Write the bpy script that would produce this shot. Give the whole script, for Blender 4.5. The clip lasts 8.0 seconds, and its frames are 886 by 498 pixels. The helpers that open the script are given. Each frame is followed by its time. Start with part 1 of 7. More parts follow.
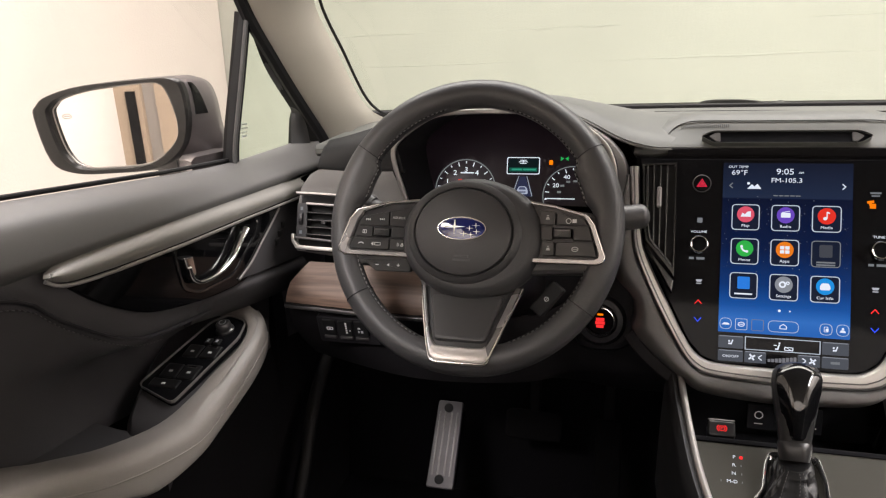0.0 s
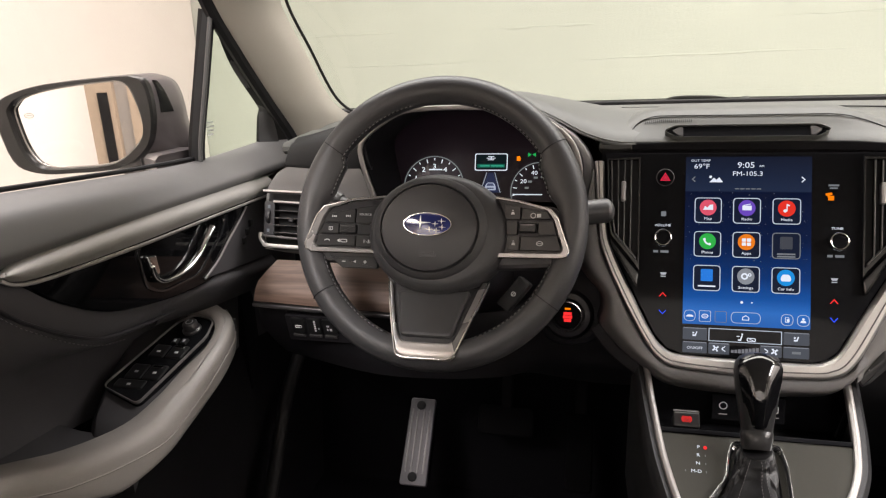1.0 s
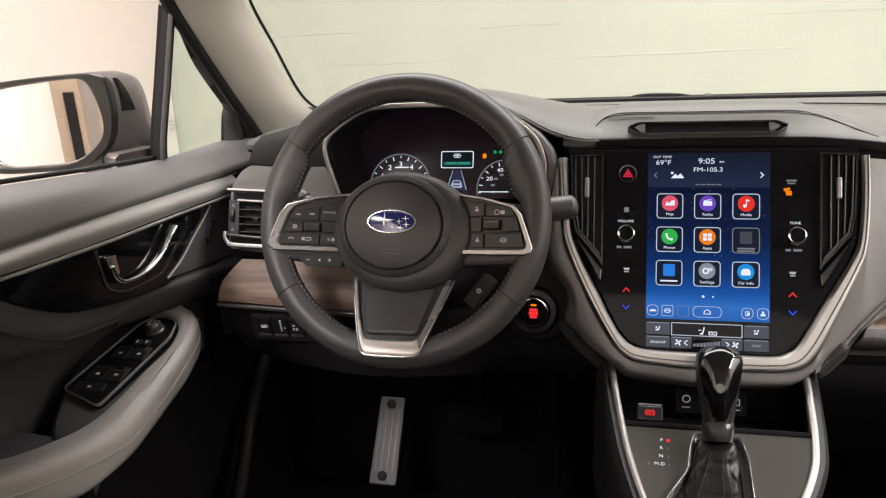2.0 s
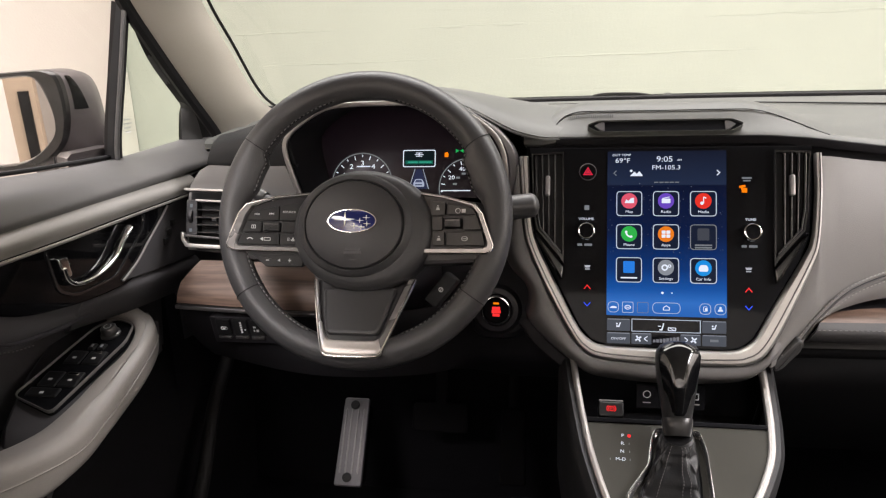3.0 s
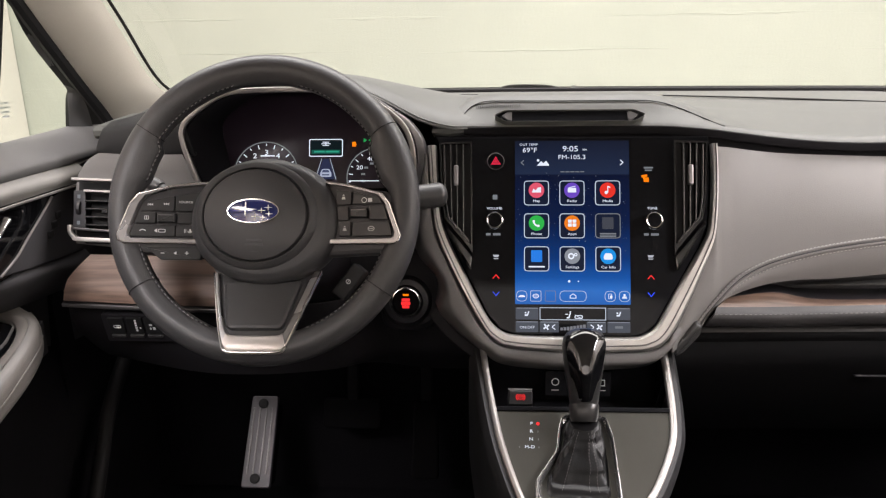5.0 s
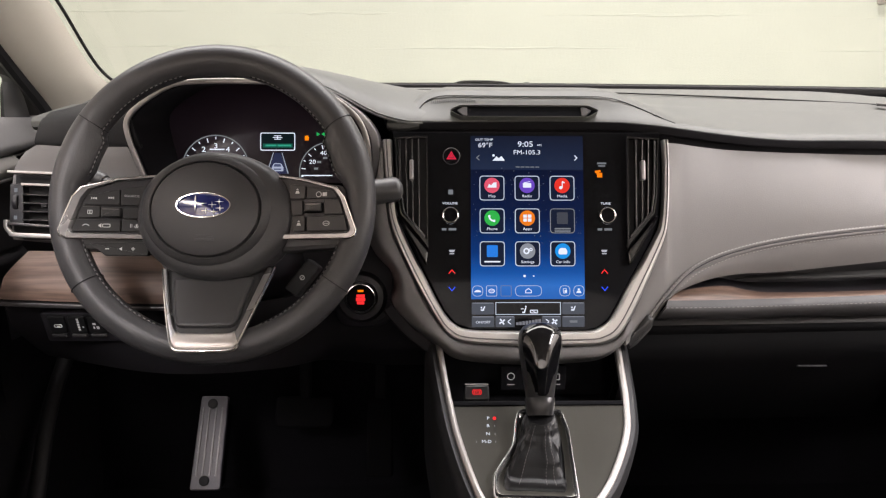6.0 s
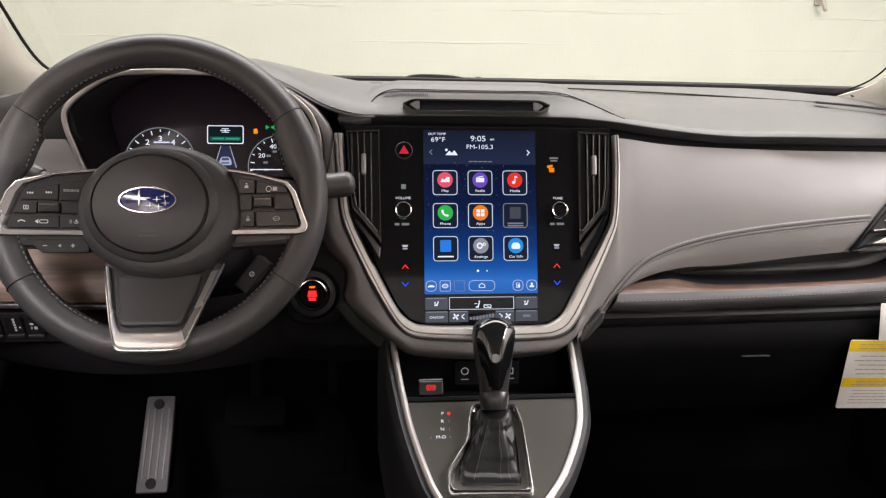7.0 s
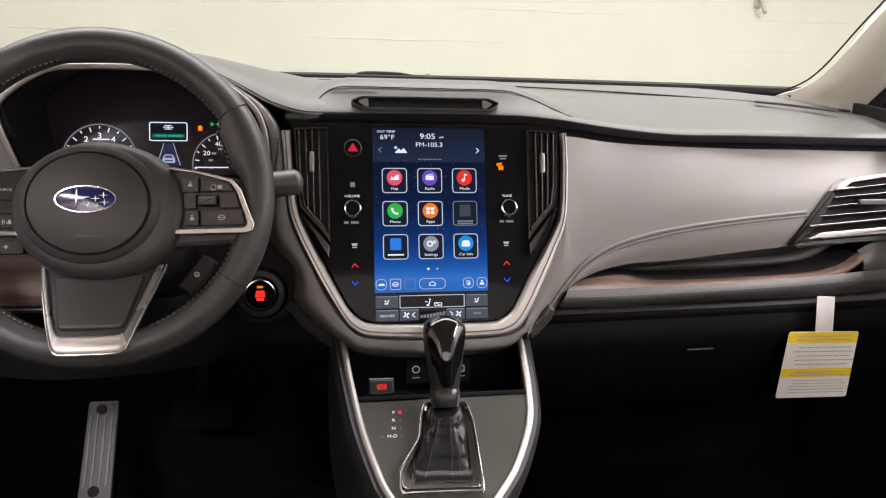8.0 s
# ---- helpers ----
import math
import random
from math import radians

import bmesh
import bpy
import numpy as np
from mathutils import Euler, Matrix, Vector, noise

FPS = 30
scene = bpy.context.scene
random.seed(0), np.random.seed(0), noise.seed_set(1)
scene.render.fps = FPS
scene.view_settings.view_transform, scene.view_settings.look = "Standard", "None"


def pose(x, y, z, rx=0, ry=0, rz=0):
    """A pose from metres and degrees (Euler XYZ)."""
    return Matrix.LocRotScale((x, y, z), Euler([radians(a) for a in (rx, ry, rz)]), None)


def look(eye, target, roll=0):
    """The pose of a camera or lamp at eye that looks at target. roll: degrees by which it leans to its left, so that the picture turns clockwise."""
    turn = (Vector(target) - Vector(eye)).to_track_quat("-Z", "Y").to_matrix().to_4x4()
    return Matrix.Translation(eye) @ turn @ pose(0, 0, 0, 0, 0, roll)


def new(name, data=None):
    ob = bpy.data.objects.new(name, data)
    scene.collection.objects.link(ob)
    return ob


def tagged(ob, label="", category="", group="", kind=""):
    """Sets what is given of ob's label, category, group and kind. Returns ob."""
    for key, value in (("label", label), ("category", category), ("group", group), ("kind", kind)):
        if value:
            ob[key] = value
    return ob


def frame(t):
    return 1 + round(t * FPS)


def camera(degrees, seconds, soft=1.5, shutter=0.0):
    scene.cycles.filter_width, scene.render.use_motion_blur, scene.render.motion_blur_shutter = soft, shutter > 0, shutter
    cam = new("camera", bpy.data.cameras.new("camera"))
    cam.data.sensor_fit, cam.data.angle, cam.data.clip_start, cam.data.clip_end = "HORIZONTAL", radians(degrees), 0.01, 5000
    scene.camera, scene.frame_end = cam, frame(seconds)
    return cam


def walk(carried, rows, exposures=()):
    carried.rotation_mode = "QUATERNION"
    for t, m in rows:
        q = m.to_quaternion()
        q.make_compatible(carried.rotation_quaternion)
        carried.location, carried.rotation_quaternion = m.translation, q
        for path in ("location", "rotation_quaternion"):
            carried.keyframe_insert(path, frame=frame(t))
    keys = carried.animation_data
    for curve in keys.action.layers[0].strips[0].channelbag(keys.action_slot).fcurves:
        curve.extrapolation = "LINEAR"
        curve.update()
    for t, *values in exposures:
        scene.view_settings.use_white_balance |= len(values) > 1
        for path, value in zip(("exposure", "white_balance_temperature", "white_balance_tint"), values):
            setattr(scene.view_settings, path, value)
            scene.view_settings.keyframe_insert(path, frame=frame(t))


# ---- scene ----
cam = camera(64.2, 8.0, soft=1.2)
PATH = [
    (0, (-0.174, -0.928, 1.269), (-0.712, 0.922, 0.734), -2.1),
    (0.5, (-0.167, -0.927, 1.266), (-0.677, 0.931, 0.731), -2.2),
    (1, (-0.156, -0.926, 1.263), (-0.641, 0.939, 0.727), -2.3),
    (1.5, (-0.147, -0.925, 1.261), (-0.603, 0.947, 0.723), -2.3),
    (3, (-0.135, -0.919, 1.257), (-0.464, 0.978, 0.714), -2.0),
    (3.5, (-0.129, -0.917, 1.255), (-0.409, 0.987, 0.71), -1.8),
    (4, (-0.125, -0.912, 1.25), (-0.348, 0.998, 0.703), -1.6),
    (4.5, (-0.123, -0.907, 1.248), (-0.286, 1.007, 0.693), -1.2),
    (6, (-0.134, -0.899, 1.241), (-0.086, 1.019, 0.674), 0.4),
    (6.5, (-0.135, -0.896, 1.24), (-0.019, 1.016, 0.666), 0.8),
    (7, (-0.136, -0.893, 1.24), (0.049, 1.012, 0.66), 1.3),
    (7.5, (-0.135, -0.891, 1.241), (0.118, 1.005, 0.657), 1.7),
    (8, (-0.132, -0.891, 1.24), (0.185, 0.996, 0.657), 2.0),
]
walk(cam, [(t, look(eye, target, roll)) for t, eye, target, roll in PATH], exposures=[(0.0, 0.05, 6450, 12), (4.0, 0.10, 6330, 13), (8.0, 0.14, 6330, 15)])

# ---------------------------------------------------------------- world and lights
world = bpy.data.worlds.new("world")
scene.world = world
world.use_nodes = True
world.node_tree.nodes["Background"].inputs[0].default_value = (0.9, 0.92, 1.0, 1)
world.node_tree.nodes["Background"].inputs[1].default_value = 0.02


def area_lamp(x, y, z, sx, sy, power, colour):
    data = bpy.data.lights.new("added_light", "AREA")
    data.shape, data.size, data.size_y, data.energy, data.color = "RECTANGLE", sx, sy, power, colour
    ob = new("added_light", data)
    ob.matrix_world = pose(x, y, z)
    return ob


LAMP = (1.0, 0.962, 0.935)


# unseen area lamps above and round the car, added to light the cabin
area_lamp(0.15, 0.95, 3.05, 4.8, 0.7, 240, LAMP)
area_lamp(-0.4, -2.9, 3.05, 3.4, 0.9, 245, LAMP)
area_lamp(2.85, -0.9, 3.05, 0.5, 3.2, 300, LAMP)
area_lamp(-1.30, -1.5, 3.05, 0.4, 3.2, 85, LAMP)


# ---------------------------------------------------------------- materials
def material(name, colour, rough=0.5, metal=0.0, grain=0.0, scale=400.0, bump=0.0, blotch=0.0, coat=0.0, emit=None, power=0.0, spec=0.5):
    """A surface with fine grain and slow variation of colour and gloss."""
    m = bpy.data.materials.new(name)
    m.use_nodes = True
    n, l = m.node_tree.nodes, m.node_tree.links
    b = n["Principled BSDF"]
    b.inputs["Base Color"].default_value = (*colour, 1)
    b.inputs["Roughness"].default_value = rough
    b.inputs["Metallic"].default_value = metal
    b.inputs["Coat Weight"].default_value = coat
    b.inputs["Coat Roughness"].default_value = 0.04
    b.inputs["Specular IOR Level"].default_value = spec
    if emit:
        b.inputs["Emission Color"].default_value = (*emit, 1)
        b.inputs["Emission Strength"].default_value = power
    if grain or bump or blotch:
        tc = n.new("ShaderNodeTexCoord")
        fine = n.new("ShaderNodeTexNoise")
        fine.inputs["Scale"].default_value, fine.inputs["Detail"].default_value = scale, 4
        slow = n.new("ShaderNodeTexNoise")
        slow.inputs["Scale"].default_value, slow.inputs["Detail"].default_value = 9, 3
        l.new(tc.outputs["Object"], fine.inputs["Vector"])
        l.new(tc.outputs["Object"], slow.inputs["Vector"])
        both = n.new("ShaderNodeMath")
        both.operation = "MULTIPLY_ADD"
        both.inputs[1].default_value = grain
        l.new(fine.outputs["Fac"], both.inputs[0])
        more = n.new("ShaderNodeMath")
        more.operation = "MULTIPLY_ADD"
        more.inputs[1].default_value, more.inputs[2].default_value = blotch, 1 - 0.5 * (grain + blotch)
        l.new(slow.outputs["Fac"], more.inputs[0])
        l.new(more.outputs[0], both.inputs[2])
        mix = n.new("ShaderNodeVectorMath")
        mix.operation = "SCALE"
        mix.inputs[0].default_value = colour
        l.new(both.outputs[0], mix.inputs["Scale"])
        l.new(mix.outputs[0], b.inputs["Base Color"])
        rr = n.new("ShaderNodeMapRange")
        rr.inputs["To Min"].default_value, rr.inputs["To Max"].default_value = max(0.02, rough - 0.08), min(1, rough + 0.08)
        l.new(slow.outputs["Fac"], rr.inputs["Value"])
        l.new(rr.outputs[0], b.inputs["Roughness"])
        if bump:
            bp = n.new("ShaderNodeBump")
            bp.inputs["Strength"].default_value, bp.inputs["Distance"].default_value = bump, 0.0006
            l.new(fine.outputs["Fac"], bp.inputs["Height"])
            l.new(bp.outputs[0], b.inputs["Normal"])
    return m


def glow(name, colour, power):
    return material(name, (0.004, 0.004, 0.004), 0.3, emit=colour, power=power, spec=0.05)


LEATHER = material("black_leather", (0.046, 0.0450, 0.0462), 0.38, grain=0.5, scale=900, bump=0.4, blotch=0.2, spec=0.42)
HUB = material("black_grained_vinyl", (0.046, 0.0452, 0.0465), 0.43, grain=0.4, scale=1400, bump=0.3, blotch=0.15, spec=0.42)
PADTOP = material("grey_soft_plastic", (0.089, 0.090, 0.083), 0.47, grain=0.25, scale=1100, bump=0.3, blotch=0.1, spec=0.3)
ARMLEATHER = material("grey_armrest_leather", (0.245, 0.226, 0.209), 0.48, grain=0.25, scale=1000, bump=0.35, blotch=0.1)
PAD = material("charcoal_soft_plastic", (0.026, 0.0255, 0.025), 0.55, grain=0.35, scale=1100, bump=0.35, blotch=0.12, spec=0.25)
DOORTRIM = material("grey_door_leather", (0.195, 0.186, 0.172), 0.47, grain=0.25, scale=1000, bump=0.35, blotch=0.1)
DOORPAD = material("charcoal_door_vinyl", (0.076, 0.073, 0.071), 0.46, grain=0.35, scale=1100, bump=0.35, blotch=0.15)
GREY = material("grey_leather", (0.132, 0.1250, 0.119), 0.58, grain=0.25, scale=1000, bump=0.35, blotch=0.1)
DARKGREY = material("dark_grey_leather", (0.029, 0.0275, 0.028), 0.52, grain=0.3, scale=1000, bump=0.35, blotch=0.12)
BLACK = material("black_plastic", (0.013, 0.0117, 0.0140), 0.45, grain=0.4, scale=800, bump=0.25, blotch=0.2)
DOORDARK = material("black_door_leather", (0.050, 0.0475, 0.050), 0.55, grain=0.35, scale=1100, bump=0.35, blotch=0.2, spec=0.35)
# darker than black plastic, standing in for the seat's shade on the lid
GLOVE = material("shade_black_glovebox", (0.0018, 0.0016, 0.0019), 0.75, grain=0.4, scale=800, bump=0.25, blotch=0.2, spec=0.1)
# near-black plastic, its tone carrying the shade of low and hidden places
MATTE = material("shade_black_matte", (0.0045, 0.004, 0.005), 0.75, grain=0.5, scale=500, bump=0.3, blotch=0.3, spec=0.15)
GLOSS = material("piano_black", (0.008, 0.008, 0.009), 0.06, spec=0.06)
KNOBBLACK = material("glossy_knob_black", (0.004, 0.004, 0.0045), 0.05, spec=0.5)
DOORGLOSS = material("piano_black_inlay", (0.004, 0.004, 0.0045), 0.05, spec=0.22)
VENTBLACK = material("glossy_vent_black", (0.013, 0.013, 0.0138), 0.16, spec=0.85)
KNOBGREY = material("dark_metal_knob", (0.036, 0.035, 0.035), 0.30, metal=0.5, grain=0.05, blotch=0.05)
CAPDARK = material("dark_cap_plastic", (0.017, 0.0168, 0.017), 0.55, grain=0.35, scale=1100, bump=0.35, blotch=0.12, spec=0.25)
KNEE = material("black_knee_plastic", (0.0115, 0.0105, 0.0122), 0.6, grain=0.4, scale=800, bump=0.25, blotch=0.2, spec=0.2)
# pedal rubber set near black to stand in for footwell shade
PEDAL = material("shade_black_pedal_rubber", (0.004, 0.0036, 0.004), 0.85, grain=0.3, scale=300, spec=0.05)
FOOTALU = material("dull_footrest_metal", (0.085, 0.080, 0.084), 0.5, metal=0.6, grain=0.3, scale=500, blotch=0.25)
BANDGREY = material("mid_grey_leather", (0.120, 0.1145, 0.112), 0.5, grain=0.25, scale=1000, bump=0.35, blotch=0.1)
SILVER = material("satin_silver_trim", (0.58, 0.55, 0.53), 0.38, metal=0.65, grain=0.1, scale=700, blotch=0.06)
SPOKESILVER = material("satin_spoke_trim", (0.34, 0.332, 0.332), 0.26, metal=0.7, grain=0.1, scale=700, blotch=0.06)
EDGE = material("satin_console_edge", (0.36, 0.34, 0.325), 0.4, metal=0.75, grain=0.08, scale=700, blotch=0.05)
VTRIM = material("satin_lower_spoke", (0.50, 0.46, 0.43), 0.4, metal=0.75, grain=0.1, scale=700, blotch=0.06)
FRAMESILVER = material("satin_screen_frame", (0.48, 0.468, 0.452), 0.38, metal=0.75, grain=0.1, scale=700, blotch=0.06)
BOOT = material("black_boot_leather", (0.0068, 0.0066, 0.0072), 0.36, grain=0.5, scale=900, bump=0.4, blotch=0.3, spec=0.28)
STALK = material("dark_grey_plastic", (0.045, 0.044, 0.044), 0.42, grain=0.25, scale=900, bump=0.2, blotch=0.1)
POLISHED = material("polished_silver_trim", (0.90, 0.89, 0.89), 0.14, metal=1.0, grain=0.04, scale=700, blotch=0.04)
GATE = material("bright_gate_trim", (0.82, 0.81, 0.805), 0.13, metal=0.95, grain=0.04, scale=700, blotch=0.04)
CHROME = material("chrome", (0.90, 0.89, 0.88), 0.13, metal=1.0)
PILLAR = material("beige_woven_fabric", (0.355, 0.332, 0.285), 0.85, grain=0.3, scale=1500, bump=0.6, blotch=0.06)
HEADLINER = material("beige_headliner", (0.40, 0.37, 0.33), 0.9, grain=0.2, scale=1200, bump=0.4)
# carpet tone lowered in place of the shade that seats would cast
CARPET = material("shade_black_carpet", (0.0042, 0.0038, 0.0048), 0.95, grain=0.9, scale=700, bump=1.0, blotch=0.3, spec=0.1)
RUBBER = material("black_rubber", (0.010, 0.0095, 0.010), 0.6, grain=0.2, scale=300, spec=0.2)
ALU = material("brushed_aluminium", (0.27, 0.26, 0.26), 0.42, metal=0.8, grain=0.25, scale=500, blotch=0.15)
PAINT = material("dark_car_paint", (0.115, 0.104, 0.110), 0.38, metal=0.2, coat=0.5, blotch=0.06, grain=0.05)
MIRROR = material("mirror_glass", (0.86, 0.87, 0.88), 0.01, metal=1.0)
BUTTON = material("black_button", (0.0095, 0.0094, 0.0098), 0.38, grain=0.2, scale=900)
# olive grey stands in for the roof lining mirrored in black gloss
GREYCON = material("reflection_grey_gloss", (0.050, 0.049, 0.043), 0.12, coat=0.8, blotch=0.05, grain=0.05)
THREAD = material("grey_thread", (0.12, 0.115, 0.112), 0.8)
WHEELTHREAD = material("dim_grey_thread", (0.165, 0.16, 0.16), 0.8)
PALETHREAD = material("light_grey_thread", (0.25, 0.236, 0.228), 0.8)
WHITEINK = material("white_print", (0.62, 0.62, 0.62), 0.5)
PAPER = material("white_paper", (0.78, 0.76, 0.72), 0.7, grain=0.06, scale=600, blotch=0.05)
YELLOW = material("yellow_print", (0.85, 0.60, 0.01), 0.6)
INK = material("grey_print", (0.40, 0.38, 0.36), 0.7)
BRONZE = material("gunmetal_trim", (0.13, 0.125, 0.125), 0.32, metal=0.8, blotch=0.05, grain=0.05)
ENAMEL = material("blue_enamel", (0.010, 0.016, 0.12), 0.08, coat=1.0)

LIT_WHITE = glow("lit_white", (0.85, 0.9, 1.0), 0.9)
LIT_DIM = glow("lit_dim_white", (0.7, 0.75, 0.8), 0.25)
LIT_RED = glow("lit_red", (1.0, 0.03, 0.03), 1.1)
LIT_BLUE = glow("lit_blue", (0.03, 0.09, 1.0), 1.1)
LIT_AMBER = glow("lit_amber", (1.0, 0.22, 0.0), 1.0)
LIT_GREEN = glow("lit_green", (0.02, 0.55, 0.12), 0.7)
LIT_TEAL = glow("lit_teal", (0.05, 0.5, 0.32), 0.6)


def two_tone(name, low, high, axis, z0, z1, rough=0.25, power=0.0):
    """A lit display whose picture runs from one colour to another along an axis of the object."""
    m = bpy.data.materials.new(name)
    m.use_nodes = True
    n, l = m.node_tree.nodes, m.node_tree.links
    b = n["Principled BSDF"]
    b.inputs["Base Color"].default_value, b.inputs["Roughness"].default_value = (0.005, 0.005, 0.006, 1), rough
    b.inputs["Specular IOR Level"].default_value = 0.03
    tc, sep = n.new("ShaderNodeTexCoord"), n.new("ShaderNodeSeparateXYZ")
    l.new(tc.outputs["Object"], sep.inputs[0])
    mr = n.new("ShaderNodeMapRange")
    mr.inputs["From Min"].default_value, mr.inputs["From Max"].default_value = z0, z1
    l.new(sep.outputs[axis], mr.inputs["Value"])
    ramp = n.new("ShaderNodeValToRGB")
    ramp.color_ramp.elements[0].color, ramp.color_ramp.elements[1].color = (*low, 1), (*high, 1)
    l.new(mr.outputs[0], ramp.inputs[0])
    l.new(ramp.outputs[0], b.inputs["Emission Color"])
    b.inputs["Emission Strength"].default_value = power
    return m, ramp


def wood_material():
    m = bpy.data.materials.new("open_pore_wood")
    m.use_nodes = True
    n, l = m.node_tree.nodes, m.node_tree.links
    b = n["Principled BSDF"]
    b.inputs["Roughness"].default_value = 0.5
    tc, mp = n.new("ShaderNodeTexCoord"), n.new("ShaderNodeMapping")
    mp.inputs["Scale"].default_value = (3, 60, 60)
    l.new(tc.outputs["Object"], mp.inputs[0])
    a = n.new("ShaderNodeTexNoise")
    a.inputs["Scale"].default_value, a.inputs["Detail"].default_value, a.inputs["Distortion"].default_value = 2.2, 6, 0.6
    l.new(mp.outputs[0], a.inputs["Vector"])
    ramp = n.new("ShaderNodeValToRGB")
    ramp.color_ramp.elements[0].position, ramp.color_ramp.elements[0].color = 0.3, (0.068, 0.042, 0.031, 1)
    ramp.color_ramp.elements[1].position, ramp.color_ramp.elements[1].color = 0.7, (0.190, 0.122, 0.092, 1)
    l.new(a.outputs["Fac"], ramp.inputs[0])
    l.new(ramp.outputs[0], b.inputs["Base Color"])
    bp = n.new("ShaderNodeBump")
    bp.inputs["Strength"].default_value, bp.inputs["Distance"].default_value = 0.4, 0.0005
    l.new(a.outputs["Fac"], bp.inputs["Height"])
    l.new(bp.outputs[0], b.inputs["Normal"])
    return m


WOOD = wood_material()


def pane_material(name, tint):
    """Thin clear glass: mostly clear, with the gloss of glass."""
    m = bpy.data.materials.new(name)
    m.use_nodes = True
    n, l = m.node_tree.nodes, m.node_tree.links
    n.remove(n["Principled BSDF"])
    clear, gloss, mix = (n.new("ShaderNode" + k) for k in ("BsdfTransparent", "BsdfGlossy", "MixShader"))
    clear.inputs[0].default_value = (*tint, 1)
    gloss.inputs["Roughness"].default_value = 0.02
    mix.inputs[0].default_value = 0.03
    l.new(clear.outputs[0], mix.inputs[1])
    l.new(gloss.outputs[0], mix.inputs[2])
    l.new(mix.outputs[0], n["Material Output"].inputs[0])
    return m


GLASS = pane_material("windscreen_glass", (0.575, 0.59, 0.545))
SIDEGLASS = pane_material("side_glass", (0.60, 0.572, 0.548))
QUARTERGLASS = pane_material("green_tinted_glass", (0.60, 0.635, 0.575))


def plaster(name, colour, joints):
    """Painted masonry: rollered paint, long faint courses, a few scuffs."""
    m = bpy.data.materials.new(name)
    m.use_nodes = True
    n, l = m.node_tree.nodes, m.node_tree.links
    b = n["Principled BSDF"]
    b.inputs["Roughness"].default_value = 0.55
    tc = n.new("ShaderNodeTexCoord")
    big, small = n.new("ShaderNodeTexNoise"), n.new("ShaderNodeTexNoise")
    big.inputs["Scale"].default_value, small.inputs["Scale"].default_value = 1.3, 60
    small.inputs["Detail"].default_value = 6
    for k in (big, small):
        l.new(tc.outputs["Object"], k.inputs["Vector"])
    ramp = n.new("ShaderNodeValToRGB")
    ramp.color_ramp.elements[0].position, ramp.color_ramp.elements[0].color = 0.3, (*[c * 0.93 for c in colour], 1)
    ramp.color_ramp.elements[1].position, ramp.color_ramp.elements[1].color = 0.7, (*colour, 1)
    l.new(big.outputs["Fac"], ramp.inputs[0])
    l.new(ramp.outputs[0], b.inputs["Base Color"])
    bp = n.new("ShaderNodeBump")
    bp.inputs["Strength"].default_value, bp.inputs["Distance"].default_value = 0.35, 0.004
    l.new(small.outputs["Fac"], bp.inputs["Height"])
    if joints:
        long = n.new("ShaderNodeMapping")
        long.inputs["Scale"].default_value = (1.6, 1.0, 14.0)
        streak = n.new("ShaderNodeTexNoise")
        streak.inputs["Scale"].default_value, streak.inputs["Detail"].default_value, streak.inputs["Distortion"].default_value = 1.0, 5, 0.8
        l.new(tc.outputs["Object"], long.inputs[0])
        l.new(long.outputs[0], streak.inputs["Vector"])
        bp2 = n.new("ShaderNodeBump")
        bp2.inputs["Strength"].default_value, bp2.inputs["Distance"].default_value = 0.2, 0.008
        l.new(streak.outputs["Fac"], bp2.inputs["Height"])
        l.new(bp.outputs[0], bp2.inputs["Normal"])
        l.new(bp2.outputs[0], b.inputs["Normal"])
    else:
        l.new(bp.outputs[0], b.inputs["Normal"])
    return m


# front wall greyed below white paint to stand in for dimmer light
WALLPAINT = plaster("dimmed_white_masonry", (0.455, 0.469, 0.418), True)
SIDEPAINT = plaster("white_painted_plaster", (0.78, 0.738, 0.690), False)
CONCRETE = material("grey_concrete", (0.32, 0.31, 0.29), 0.6, grain=0.3, scale=40, blotch=0.3)
TANWOOD = material("tan_door_frame", (0.39, 0.305, 0.225), 0.5, grain=0.3, scale=60, blotch=0.2)
DOORGREY = material("grey_door_paint", (0.36, 0.33, 0.30), 0.5, grain=0.1, scale=60, blotch=0.1)


# ---------------------------------------------------------------- mesh helpers
def mesh_object(name, bm, mat, smooth=True):
    bmesh.ops.recalc_face_normals(bm, faces=bm.faces)
    me = bpy.data.meshes.new(name)
    bm.to_mesh(me)
    bm.free()
    me.materials.append(mat)
    if smooth:
        for p in me.polygons:
            p.use_smooth = True
        me.set_sharp_from_angle(angle=radians(38))
        for p in me.polygons:
            if len(p.vertices) > 4:
                p.use_smooth = False
    return new(name, me)


def part(name, bm, mat, parent, label="", smooth=True):
    ob = mesh_object(name, bm, mat, smooth)
    ob.parent = parent
    ob.matrix_parent_inverse = parent.matrix_world.inverted() if parent.type == "EMPTY" else Matrix()
    if parent.type != "EMPTY":
        ob.matrix_parent_inverse = Matrix()
    return tagged(ob, label)


def thing(name, label, category, group="", kind=""):
    ob = new(name)
    ob.empty_display_size = 0.05
    return tagged(ob, label, category, group, kind)


def plane_frame(c, lean):
    """Local x to the right, y up the leaning plane, z out of it towards the seats."""
    a = radians(lean)
    return Matrix(((1, 0, 0, c[0]), (0, math.sin(a), -math.cos(a), c[1]), (0, math.cos(a), math.sin(a), c[2]), (0, 0, 0, 1)))


